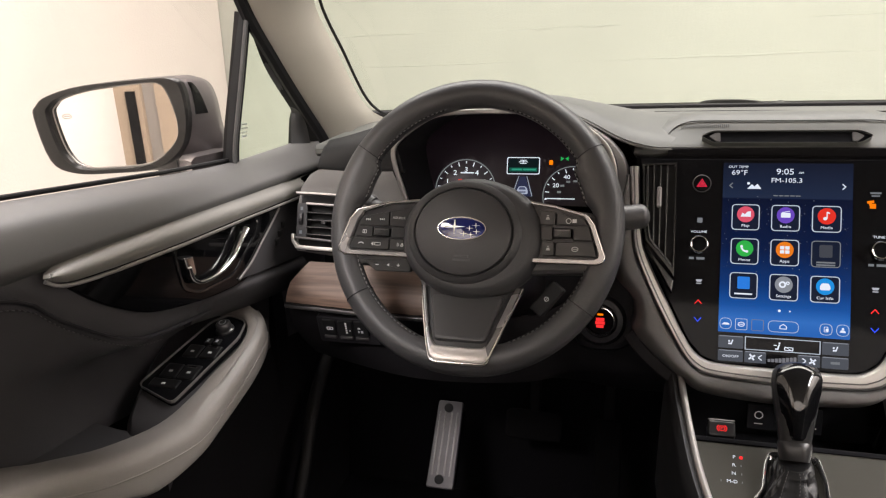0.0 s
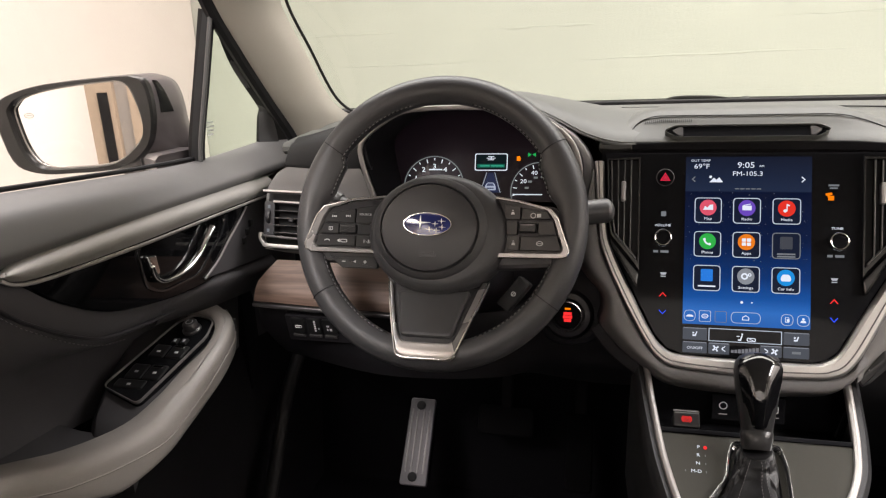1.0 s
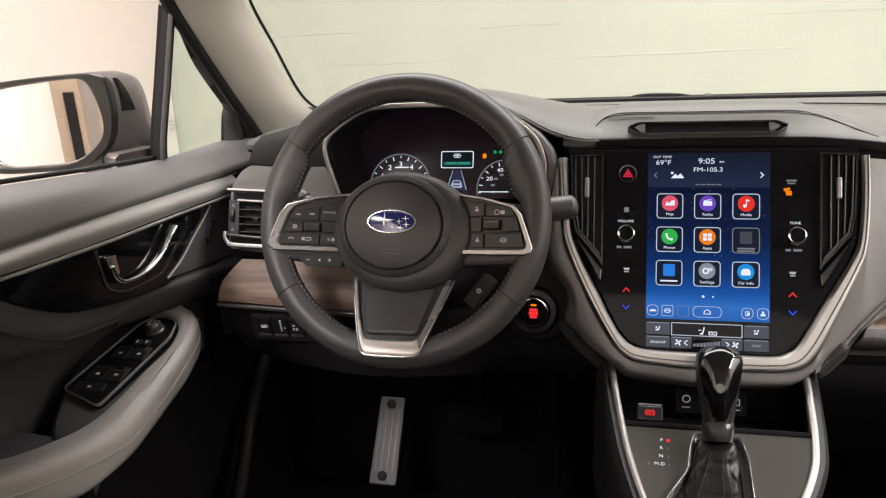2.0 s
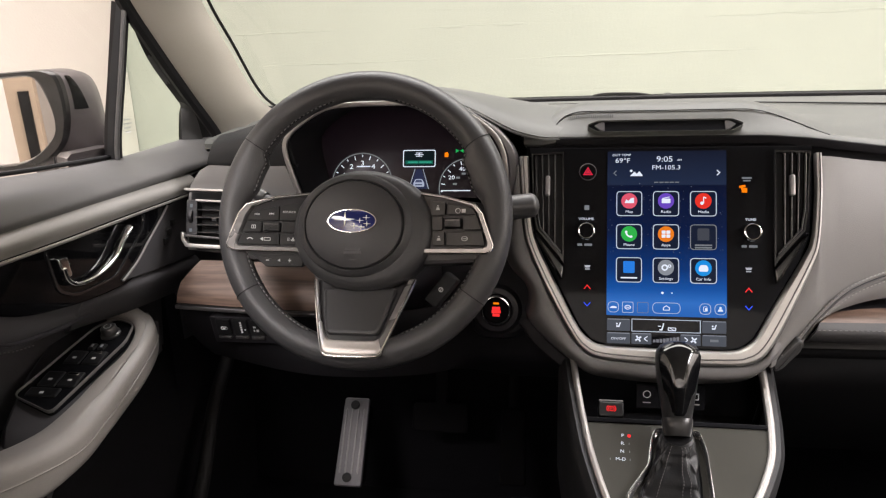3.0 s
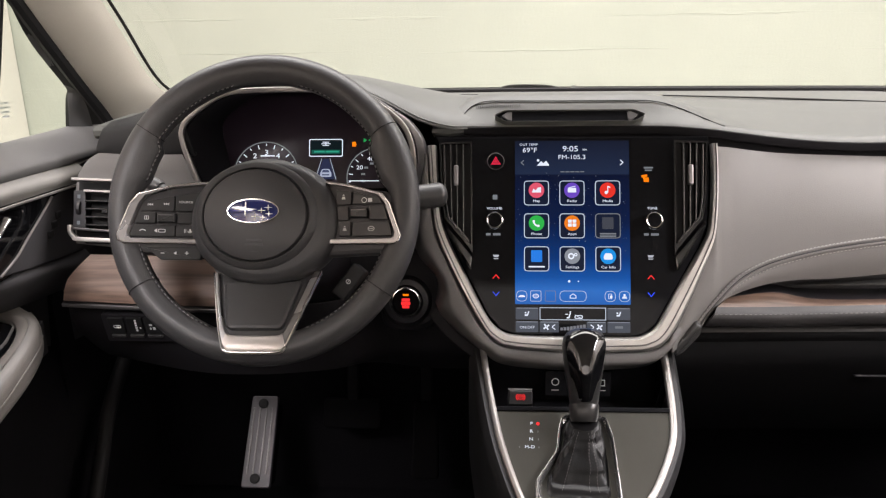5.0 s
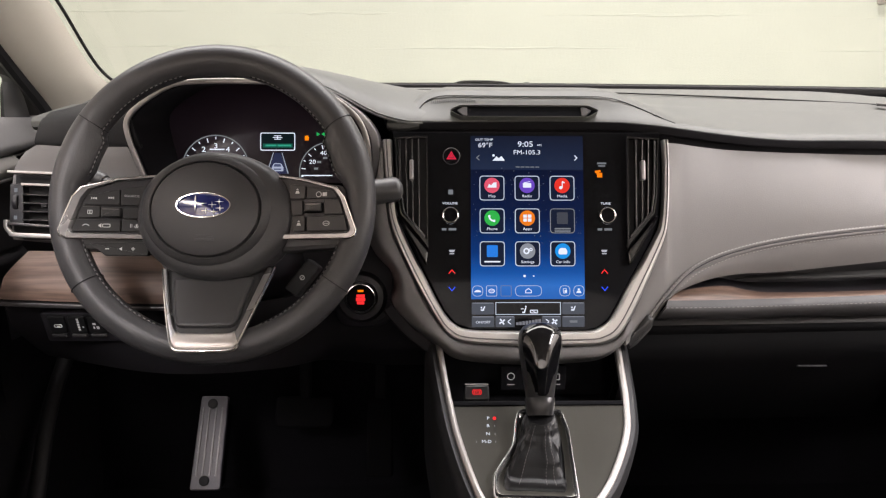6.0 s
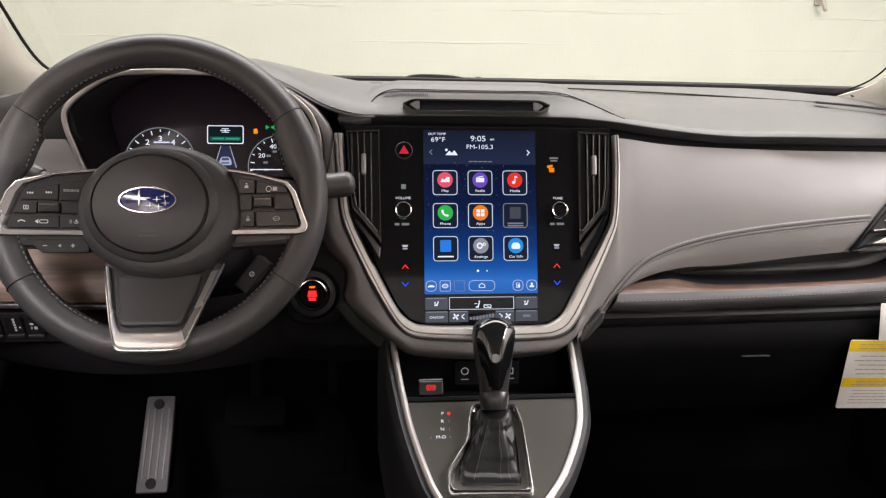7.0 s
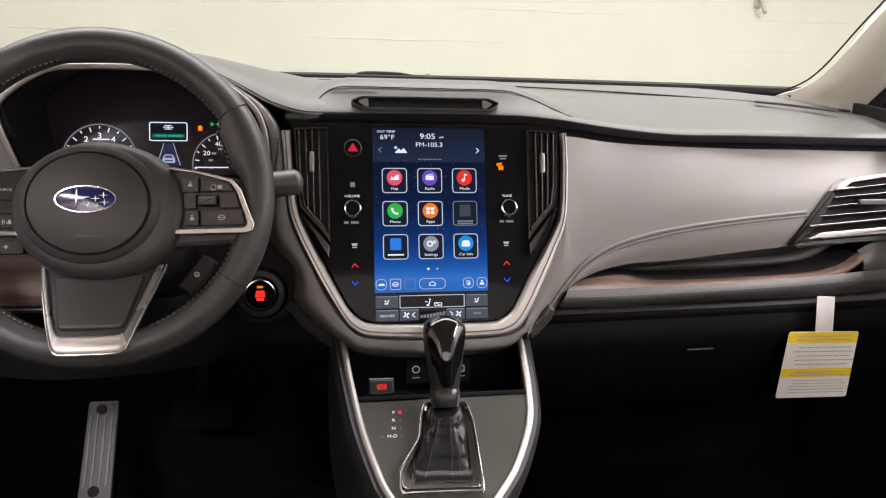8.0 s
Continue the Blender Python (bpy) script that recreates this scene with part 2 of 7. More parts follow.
def curve(points, n=8, closed=False):
    """A smooth line through a few points (Catmull-Rom), n steps a span."""
    p = [Vector(q) for q in points]
    out, count = [], len(p)
    for i in range(count if closed else count - 1):
        if closed:
            a, b, c, d = (p[(i + k) % count] for k in (-1, 0, 1, 2))
        else:
            a, b, c, d = p[max(i - 1, 0)], p[i], p[i + 1], p[min(i + 2, count - 1)]
        for k in range(n):
            t = k / n
            out.append(0.5 * ((2 * b) + (c - a) * t + (2 * a - 5 * b + 4 * c - d) * t * t + (3 * b - a - 3 * c + d) * t ** 3))
    if not closed:
        out.append(p[-1])
    return out


def rounded(points, r, n=4):
    """A closed outline (2D) with its corners rounded by r."""
    out, count = [], len(points)
    for i in range(count):
        a, b, c = (Vector(points[(i + k) % count]).to_2d() for k in (-1, 0, 1))
        u, v = (a - b), (c - b)
        ru = min(r, u.length * 0.45)
        rv = min(r, v.length * 0.45)
        s, e = b + u.normalized() * ru, b + v.normalized() * rv
        for k in range(n + 1):
            t = k / n
            out.append(tuple((1 - t) ** 2 * s + 2 * t * (1 - t) * b + t * t * e))
    return out


def box2(w, h, cx=0.0, cy=0.0):
    return [(cx - w / 2, cy - h / 2), (cx + w / 2, cy - h / 2), (cx + w / 2, cy + h / 2), (cx - w / 2, cy + h / 2)]


def slab(outline, z0, z1, m=None, bevel=0.0, bm=None, crown=0.0):
    """A plate of the given outline from z0 to z1 in the frame m, with a bevelled front edge."""
    bm = bm or bmesh.new()
    m = m or Matrix()
    pts = [Vector((p[0], p[1], 0)) for p in outline]
    c = sum(pts, Vector()) / len(pts)
    area = sum(a.x * b.y - b.x * a.y for a, b in zip(pts, pts[1:] + pts[:1]))
    if area < 0:
        pts.reverse()
    levels = [(z0, 0.0), (z1 - bevel, 0.0)]
    if bevel:
        levels += [(z1 - bevel * 0.3, bevel * 0.3), (z1, bevel)]
    count, rings = len(pts), []
    for z, inset in levels:
        ring = []
        for i, p in enumerate(pts):
            d = (pts[(i + 1) % count] - pts[i - 1])
            nrm = Vector((-d.y, d.x, 0)).normalized()
            q = p + nrm * inset
            ring.append(bm.verts.new(m @ Vector((q.x, q.y, z))))
        rings.append(ring)
    for a, b in zip(rings, rings[1:]):
        for i in range(count):
            bm.faces.new((a[i], a[(i + 1) % count], b[(i + 1) % count], b[i]))
    bm.faces.new(list(reversed(rings[0])))
    if crown:
        top = bm.verts.new(m @ Vector((c.x, c.y, z1 + crown)))
        for i in range(count):
            bm.faces.new((rings[-1][i], rings[-1][(i + 1) % count], top))
    else:
        bm.faces.new(rings[-1])
    return bm


def ring_plate(outer, inner, z0, z1, m=None, bm=None, bevel=0.0):
    """A frame between two outlines of equally many points."""
    bm = bm or bmesh.new()
    m = m or Matrix()
    n = len(outer)
    mid = [((o[0] * 0.85 + i[0] * 0.15), (o[1] * 0.85 + i[1] * 0.15)) for o, i in zip(outer, inner)]
    mid2 = [((o[0] * 0.15 + i[0] * 0.85), (o[1] * 0.15 + i[1] * 0.85)) for o, i in zip(outer, inner)]
    loops = [(outer, z0), (outer, z1 - bevel), (mid, z1), (mid2, z1), (inner, z1 - bevel), (inner, z0)] if bevel else [(outer, z0), (outer, z1), (inner, z1), (inner, z0)]
    rings = [[bm.verts.new(m @ Vector((p[0], p[1], z))) for p in o] for o, z in loops]
    for a, b in zip(rings, rings[1:] + rings[:1]):
        for i in range(n):
            bm.faces.new((a[i], a[(i + 1) % n], b[(i + 1) % n], b[i]))
    return bm


def loft(rings, closed=True, caps=True, bm=None):
    """Skin over rings of equally many points."""
    bm = bm or bmesh.new()
    vs = [[bm.verts.new(p) for p in r] for r in rings]
    n = len(vs[0])
    for a, b in zip(vs, vs[1:]):
        for i in range(n if closed else n - 1):
            bm.faces.new((a[i], a[(i + 1) % n], b[(i + 1) % n], b[i]))
    if closed and caps:
        bm.faces.new(list(reversed(vs[0])))
        bm.faces.new(vs[-1])
    return bm


def sheet(rows, thick=0.006, bm=None):
    """A skin of some thickness over rows of points, closed along its border."""
    bm = bm or bmesh.new()
    nr, nc = len(rows), len(rows[0])
    g = [[Vector(q) for q in r] for r in rows]
    normals = []
    for i in range(nr):
        line = []
        for j in range(nc):
            du = g[min(i + 1, nr - 1)][j] - g[max(i - 1, 0)][j]
            dv = g[i][min(j + 1, nc - 1)] - g[i][max(j - 1, 0)]
            c = du.cross(dv)
            line.append(c.normalized() if c.length > 1e-12 else Vector())
        normals.append(line)
    eye = Vector((-0.15, -0.9, 1.25))
    mid_r, mid_c = nr // 2, nc // 2
    flip = -1.0 if normals[mid_r][mid_c].dot(eye - g[mid_r][mid_c]) > 0 else 1.0
    front = [[bm.verts.new(q) for q in r] for r in g]
    back = [[bm.verts.new(g[i][j] + normals[i][j] * thick * flip) for j in range(nc)] for i in range(nr)]
    for f in (front, back):
        for i in range(nr - 1):
            for j in range(nc - 1):
                bm.faces.new((f[i][j], f[i][j + 1], f[i + 1][j + 1], f[i + 1][j]))
    ring = [(0, j) for j in range(nc)] + [(i, nc - 1) for i in range(1, nr)] + [(nr - 1, j) for j in range(nc - 2, -1, -1)] + [(i, 0) for i in range(nr - 2, 0, -1)]
    for (i, j), (k, l) in zip(ring, ring[1:] + ring[:1]):
        bm.faces.new((front[i][j], front[k][l], back[k][l], back[i][j]))
    return bm


def sweep(path, profile, up=Vector((0, 0, 1)), closed=False, scale=None, bm=None, caps=True):
    """A 2D profile (x sideways, y along up) carried along a path of 3D points."""
    rings, n = [], len(path)
    for i, p in enumerate(path):
        if closed:
            d = Vector(path[(i + 1) % n]) - Vector(path[i - 1])
        else:
            d = Vector(path[min(i + 1, n - 1)]) - Vector(path[max(i - 1, 0)])
        d.normalize()
        s = d.cross(up).normalized()
        u = s.cross(d).normalized()
        k = scale(i / (n - 1)) if scale else 1.0
        rings.append([Vector(p) + s * q[0] * k + u * q[1] * k for q in profile])
    if closed:
        rings.append(rings[0])
        b = loft(rings, closed=True, caps=False, bm=bm)
        bmesh.ops.remove_doubles(b, verts=b.verts, dist=1e-6)
        return b
    return loft(rings, closed=True, caps=caps, bm=bm)


def circle(r, n=16, ry=None, cx=0.0, cy=0.0, a0=0.0):
    return [(cx + r * math.cos(a0 + 2 * math.pi * k / n), cy + (ry or r) * math.sin(a0 + 2 * math.pi * k / n)) for k in range(n)]


def turned(profile, m=None, n=32, bm=None, sx=1.0, sy=1.0):
    """A body of revolution: (radius, height) pairs round local z."""
    m = m or Matrix()
    rings = [[m @ Vector((r * sx * math.cos(2 * math.pi * k / n), r * sy * math.sin(2 * math.pi * k / n), z)) for k in range(n)] for r, z in profile]
    return loft(rings, closed=True, bm=bm)


def text_mesh(words, size, m, bm=None, depth=0.0004):
    """Raised lettering in the built-in font, centred on the origin of m."""
    data = bpy.data.curves.new("text", "FONT")
    data.body, data.size, data.align_x, data.align_y, data.extrude = words, size, "CENTER", "CENTER", depth / 2
    data.resolution_u = 3
    ob = bpy.data.objects.new("text", data)
    scene.collection.objects.link(ob)
    me = bpy.data.meshes.new_from_object(ob.evaluated_get(bpy.context.evaluated_depsgraph_get()))
    bpy.data.objects.remove(ob)
    me.transform(m @ Matrix.Diagonal((1.18, 1.0, 1.0, 1.0)))
    out = bm or bmesh.new()
    out.from_mesh(me)
    bpy.data.meshes.remove(me)
    return out


def at(m, x, y, z=0.0, turn=0.0):
    return m @ Matrix.Translation((x, y, z)) @ Matrix.Rotation(radians(turn), 4, "Z")


def bar(m, x, y, w, h, z=0.0, bm=None, d=0.0005, turn=0.0):
    """A small flat bar in the frame m."""
    return slab(box2(w, h), z, z + d, at(m, x, y, 0, turn), bm=bm)


def poly(m, pts, z=0.0, bm=None, d=0.0005):
    return slab(pts, z, z + d, m, bm=bm)


def arc_ring(m, cx, cy, r0, r1, a0, a1, z=0.0, d=0.0006, n=40, bm=None):
    """Part of a flat ring, angles in degrees."""
    pts = [(cx + r1 * math.cos(radians(a0 + (a1 - a0) * k / n)), cy + r1 * math.sin(radians(a0 + (a1 - a0) * k / n))) for k in range(n + 1)]
    pts += [(cx + r0 * math.cos(radians(a0 + (a1 - a0) * k / n)), cy + r0 * math.sin(radians(a0 + (a1 - a0) * k / n))) for k in range(n, -1, -1)]
    bm = bm or bmesh.new()
    a = [bm.verts.new(m @ Vector((p[0], p[1], z + d))) for p in pts]
    for k in range(n):
        bm.faces.new((a[k], a[k + 1], a[2 * n - k], a[2 * n + 1 - k]))
    return bm


def brick_box(x0, x1, y0, y1, z0, z1, bm=None, m=None):
    bm = bm or bmesh.new()
    m = m or Matrix()
    v = [bm.verts.new(m @ Vector((x, y, z))) for z in (z0, z1) for y in (y0, y1) for x in (x0, x1)]
    for f in ((0, 2, 3, 1), (4, 5, 7, 6), (0, 1, 5, 4), (2, 6, 7, 3), (0, 4, 6, 2), (1, 3, 7, 5)):
        bm.faces.new([v[i] for i in f])
    return bm


def structure(name, bm, mat, label, category):
    return tagged(mesh_object(name, bm, mat, False), label, category, kind="structure")


# ---------------------------------------------------------------- the garage
structure("ground", brick_box(-3.02, 3.6, -4.2, 3.6, -0.1, 0.0), CONCRETE, "plain grey concrete garage floor", "floor")
structure("ceiling", brick_box(-3.02, 3.6, -4.2, 3.6, 3.1, 3.2), SIDEPAINT, "plain white painted garage ceiling", "ceiling")
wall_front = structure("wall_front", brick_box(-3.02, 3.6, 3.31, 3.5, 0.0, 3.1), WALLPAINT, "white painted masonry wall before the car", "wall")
rng = random.Random(11)
WALL = plane_frame((0, 3.31, 0), 0)
z, k, joints = 0.0, 0, []
while z < 3.05:
    h = rng.uniform(0.185, 0.215)
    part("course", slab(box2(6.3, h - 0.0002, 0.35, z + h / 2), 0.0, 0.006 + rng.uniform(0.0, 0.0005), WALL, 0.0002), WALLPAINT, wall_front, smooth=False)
    joints.append(z)
    z += h
    k += 1


def paint_run(x, z, length, w):
    """A dried ridge of paint, thin at both ends."""
    pts = [WALL @ Vector((x + length * t, z + rng.uniform(-0.003, 0.003) + 0.01 * length * t, 0.0062)) for t in np.linspace(0, 1, 12)]
    return sweep(pts, [(q[0], q[1]) for q in circle(w, 8, w * 0.6)], up=Vector((0, -1, 0)), scale=lambda t: 0.25 + 0.75 * math.sin(math.pi * t))


for j in [q for q in joints if 1.1 < q < 2.4]:
    x = -2.4 + rng.uniform(0, 0.8)
    while x < 2.9:
        run = rng.uniform(0.5, 1.5)
        part("paint_run", paint_run(x, j, run, rng.uniform(0.0035, 0.006)), WALLPAINT, wall_front)
        x += run + rng.uniform(0.1, 0.9)
for i in range(64):
    part("paint_run", paint_run(rng.uniform(-1.9, 2.9), rng.choice([q for q in joints if 1.2 < q < 2.2]) + rng.uniform(-0.006, 0.006), rng.uniform(0.08, 0.6), rng.uniform(0.003, 0.008)), WALLPAINT, wall_front)
CHIP = material("bare_grey_render", (0.50, 0.48, 0.44), 0.8, grain=0.3, scale=80, blotch=0.2)
for i in range(7):
    cx, cz = 3.04 + rng.uniform(-0.05, 0.06), rng.uniform(1.2, 1.75)
    r = rng.uniform(0.006, 0.014)
    part("chip", slab([(cx + r * rng.uniform(0.6, 1.2) * math.cos(a), cz + r * rng.uniform(0.6, 1.2) * math.sin(a)) for a in np.linspace(0, 5.6, 7)], 0.0065, 0.0085, WALL), CHIP, wall_front)
hook = thing("wall_hook", "grey metal hook hanging on the white wall", "hook")
part("plate", slab(rounded(box2(0.05, 0.09, 2.46, 1.50), 0.01), 0.012, 0.02, plane_frame((0, 3.31, 0), 0), 0.003), DOORGREY, hook)
part("bend", sweep(curve([(2.46, 3.29, 1.53), (2.46, 3.25, 1.48), (2.47, 3.24, 1.44), (2.49, 3.26, 1.43)], 5), circle(0.012, 10)), DOORGREY, hook)
structure("wall_left", brick_box(-3.02, -2.85, -4.0, 3.3, 0.0, 3.1), SIDEPAINT, "plain white wall beside the driver's window", "wall")
structure("wall_right", brick_box(3.3, 3.5, -4.0, 3.3, 0.0, 3.1), SIDEPAINT, "plain white wall beside the passenger window", "wall")
structure("wall_back", brick_box(-2.85, 3.3, -4.2, -4.0, 0.0, 3.1), SIDEPAINT, "plain white wall behind the car", "wall")
doorway = thing("garage_doorway", "tan timber doorway with a grey door behind the car", "doorway")
structure("wall_return", brick_box(-2.85, -2.60, -4.0, -2.6, 0.0, 3.1), SIDEPAINT, "plain white wall corner behind the car", "wall")
part("post", brick_box(-2.60, -2.42, -4.0, -3.90, 0.0, 2.3), TANWOOD, doorway, "tan timber post")
part("glass_slot", brick_box(-2.52, -2.455, -3.90, -3.885, 0.20, 0.96), RUBBER, doorway, "narrow dark glass slot")
part("leaf", brick_box(-2.42, -2.32, -4.0, -3.95, 0.0, 2.3), DOORGREY, doorway, "grey door leaf")
part("post", brick_box(-2.32, -1.9, -4.0, -3.90, 0.0, 2.3), TANWOOD, doorway, "tan timber post")

# ---------------------------------------------------------------- frames of reference in the car
SCREEN = plane_frame((0, 0, 1.0), 20)
WHEEL = plane_frame((-0.388, -0.104, 1.058), 22)
DIALS = plane_frame((-0.39, 0.165, 1.09), 18)
CONSOLE = plane_frame((0, -0.12, 0.80), 60)


ROUND_CROWN = ((0, 0), (0.06, 0.6), (0.2, 0.95), (0.5, 1.0), (0.8, 0.95), (0.94, 0.6), (1, 0))
RIDGE_CROWN = ((0, 0), (0.05, 0.40), (0.40, 0.96), (0.48, 1.0), (0.56, 0.94), (0.95, 0.30), (1, 0))


def strip(a, b, m, z, rise, bm=None, crown=ROUND_CROWN):
    """A raised band between two lines, with a rounded or ridged crown."""
    rows = []
    for w, h in crown:
        rows.append([m @ Vector((p[0] + (q[0] - p[0]) * w, p[1] + (q[1] - p[1]) * w, z + rise * h)) for p, q in zip(a, b)])
    return loft(rows, closed=False, bm=bm)


def resample(points, n):
    """n points at even steps along a line."""
    p = [Vector(q) for q in points]
    run = [0.0]
    for a, b in zip(p, p[1:]):
        run.append(run[-1] + (b - a).length)
    out, k = [], 0
    for i in range(n):
        s = run[-1] * i / (n - 1)
        while k < len(p) - 2 and run[k + 1] < s:
            k += 1
        t = (s - run[k]) / max(run[k + 1] - run[k], 1e-9)
        out.append(p[k].lerp(p[k + 1], min(max(t, 0), 1)))
    return out


def ruled(lines, steps, bulge=0.0, side=Vector((0, -1, 0.2)), n=40):
    """Rows of points that run from the first line over the others to the last; between two lines the skin may bulge."""
    ls = [resample(curve(l, 6), n) for l in lines]
    rows = []
    for k, (a, b) in enumerate(zip(ls, ls[1:])):
        last = k == len(ls) - 2
        for i in range(steps + (1 if last else 0)):
            t = i / steps
            rows.append([p.lerp(q, t) + side * bulge * math.sin(math.pi * t) for p, q in zip(a, b)])
    return rows


def crossed(lines, steps, n=40):
    """Rows of points over a smooth skin through the given lines."""
    ls = [resample(curve(l, 6), n) for l in lines]
    cols = [curve([l[j] for l in ls], steps) for j in range(n)]
    return [[c[i] for c in cols] for i in range(len(cols[0]))]


def stitches(path, parent, up=Vector((0, -1, 0)), length=0.004, gap=0.0025, w=0.0008, mat=None, name="stitching"):
    """A row of short threads along a line."""
    p = [Vector(q) for q in path]
    total = sum((b - a).length for a, b in zip(p, p[1:]))
    n = max(2, int(total / (length + gap)) * 2 + 1)
    pts = resample(p, n)
    bm = bmesh.new()
    for a, b in zip(pts[::2], pts[1::2]):
        d = (b - a).normalized()
        s = d.cross(up).normalized() * w * 0.5
        u = up * w * 0.7
        ring = [[c + s, c + u, c - s] for c in (a, a.lerp(b, 0.5) + up * w * 0.3, b)]
        loft(ring, closed=True, bm=bm)
    ob = part(name, bm, mat or THREAD, parent)
    ob["kind"] = "stuff"
    return ob


# ---------------------------------------------------------------- car body: floor, bulkhead, roof, pillars
body = thing("car_body", "car cabin shell with beige pillars and dark carpet", "car body")
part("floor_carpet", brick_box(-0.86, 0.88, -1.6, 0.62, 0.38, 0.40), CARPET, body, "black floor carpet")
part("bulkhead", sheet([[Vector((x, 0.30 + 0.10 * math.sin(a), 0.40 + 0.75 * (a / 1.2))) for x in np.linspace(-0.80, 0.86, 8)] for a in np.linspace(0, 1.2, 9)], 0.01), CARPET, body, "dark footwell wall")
part("door_sill", sweep(curve([(-0.735, 0.30, 0.80), (-0.715, 0.10, 0.70), (-0.70, -0.02, 0.58), (-0.70, -0.15, 0.45), (-0.70, -0.8, 0.44)], 6), circle(0.012, 10)), RUBBER, body, "black rubber door seal")
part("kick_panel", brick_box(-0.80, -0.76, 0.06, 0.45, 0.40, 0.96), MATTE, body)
roof_rows = []
for y in np.linspace(-1.5, 0.02, 12):
    roof_rows.append([Vector((x, y, 1.50 - 0.08 * (x / 0.62) ** 2 - 0.05 * max(0, (y + 0.5)) ** 2)) for x in np.linspace(-0.62, 0.62, 13)])
part("headliner", sheet(roof_rows, 0.02), HEADLINER, body, "beige fabric roof lining")

# unseen panels added behind the eye, blocking light as seats would
part("rear_light_block", brick_box(-0.80, 0.80, -1.06, -1.02, 0.40, 1.14), MATTE, body, "plain dark panel added behind to block rear light")
for s in (-1, 1):
    part("rear_side_block", brick_box(min(s * 0.76, s * 0.80), max(s * 0.76, s * 0.80), -1.02, -0.96, 0.40, 1.10), MATTE, body, "plain dark panel added at the side to block light")

PILLAR_IN = [(-0.55, -0.14, 1.50), (-0.60, -0.03, 1.43), (-0.66, 0.098, 1.352), (-0.665, 0.19, 1.270), (-0.665, 0.263, 1.201), (-0.66, 0.315, 1.168), (-0.655, 0.40, 1.143)]
PILLAR_OUT = [(-0.63, -0.18, 1.48), (-0.68, -0.09, 1.42), (-0.715, 0.0, 1.350), (-0.72, 0.075, 1.280), (-0.72, 0.155, 1.205), (-0.715, 0.215, 1.145), (-0.71, 0.24, 1.11)]


def pillar(flip, label):
    a = resample(curve(PILLAR_IN, 6), 40)
    b = resample(curve(PILLAR_OUT, 6), 40)
    rows = []
    for w, h in ((-0.02, -0.03), (0, 0.0), (0.15, 0.008), (0.4, 0.013), (0.7, 0.011), (0.9, 0.004), (1.0, -0.006)):
        rows.append([Vector(((p.x + (q.x - p.x) * w + h * 0.8) * flip + (0.07 if flip < 0 else 0.0), p.y + (q.y - p.y) * w - h * 0.9, p.z + (q.z - p.z) * w)) for p, q in zip(a, b)])
    ob = part("pillar_trim", sheet(rows, 0.006), PILLAR, body, label)
    seal = [Vector(((p.x - 0.012) * flip + (0.07 if flip < 0 else 0.0), p.y + 0.004, p.z)) for p in b]
    part("door_seal", sweep(seal, circle(0.010, 8)), RUBBER, body, "black rubber weather strip")
    return ob


pillar(1, "beige woven fabric pillar cover")
part("pillar_foot", sheet(crossed([[(0.725, 0.350, 1.150), (0.760, 0.270, 1.151), (0.785, 0.160, 1.143), (0.80, 0.05, 1.138)], [(0.735, 0.340, 1.142), (0.770, 0.260, 1.134), (0.792, 0.150, 1.124), (0.806, 0.05, 1.118)], [(0.750, 0.330, 1.125), (0.785, 0.250, 1.108), (0.80, 0.140, 1.098), (0.815, 0.05, 1.094)]], 5, n=20), 0.004), CAPDARK, body, "dark trim at the foot of the pillar")
pillar(-1, "beige woven fabric pillar cover")

windscreen = thing("windscreen", "clear windscreen with a black edge band", "windscreen")
ws_rows = []
for t in np.linspace(0, 1, 9):
    ws_rows.append([Vector((x * (0.80 - 0.14 * t) + 0.035, 0.50 - (0.10 - 0.07 * min(1.0, 3 * t)) * x * x - 0.60 * t, 1.148 + 0.385 * t - 0.02 * t * t)) for x in np.linspace(-1, 1, 17)])
glass = part("pane", loft(ws_rows, closed=False), GLASS, windscreen, "clear laminated glass")
glass.visible_shadow = False
edge = [Vector((p.x * 1.0, p.y - 0.002, p.z + 0.007)) for p in ws_rows[0]]
part("black_edge", sweep(edge, rounded(box2(0.05, 0.013), 0.003)), RUBBER, windscreen)
for s in (1, -1):
    line = [Vector(((p.x + 0.004) * s + (0.07 if s < 0 else 0.0), p.y + 0.012, p.z + 0.003)) for p in curve(PILLAR_IN, 6)]
    part("side_edge", sweep(line, circle(0.0026 if s > 0 else 0.0016, 8)), RUBBER, windscreen)
wiper = thing("wiper_arm", "black wiper arm resting below the windscreen", "wiper")
part("arm", sweep(curve([(-0.085, 0.50, 1.156), (-0.06, 0.50, 1.163), (0.0, 0.495, 1.163), (0.035, 0.495, 1.158)], 6), rounded(box2(0.010, 0.008), 0.002)), STALK, wiper)
part("pivot_cap", turned([(0.010, -0.006), (0.010, 0.002), (0.006, 0.006), (0.001, 0.007)], Matrix.Translation((0.06, 0.492, 1.158)), 16), STALK, wiper)
part("blade", sweep(curve([(0.04, 0.495, 1.156), (0.35, 0.475, 1.153), (0.62, 0.44, 1.151)], 6), rounded(box2(0.008, 0.005), 0.002)), RUBBER, wiper)

# ---------------------------------------------------------------- dashboard
dash = thing("dashboard", "charcoal and grey leather dashboard with wood inlay", "dashboard")


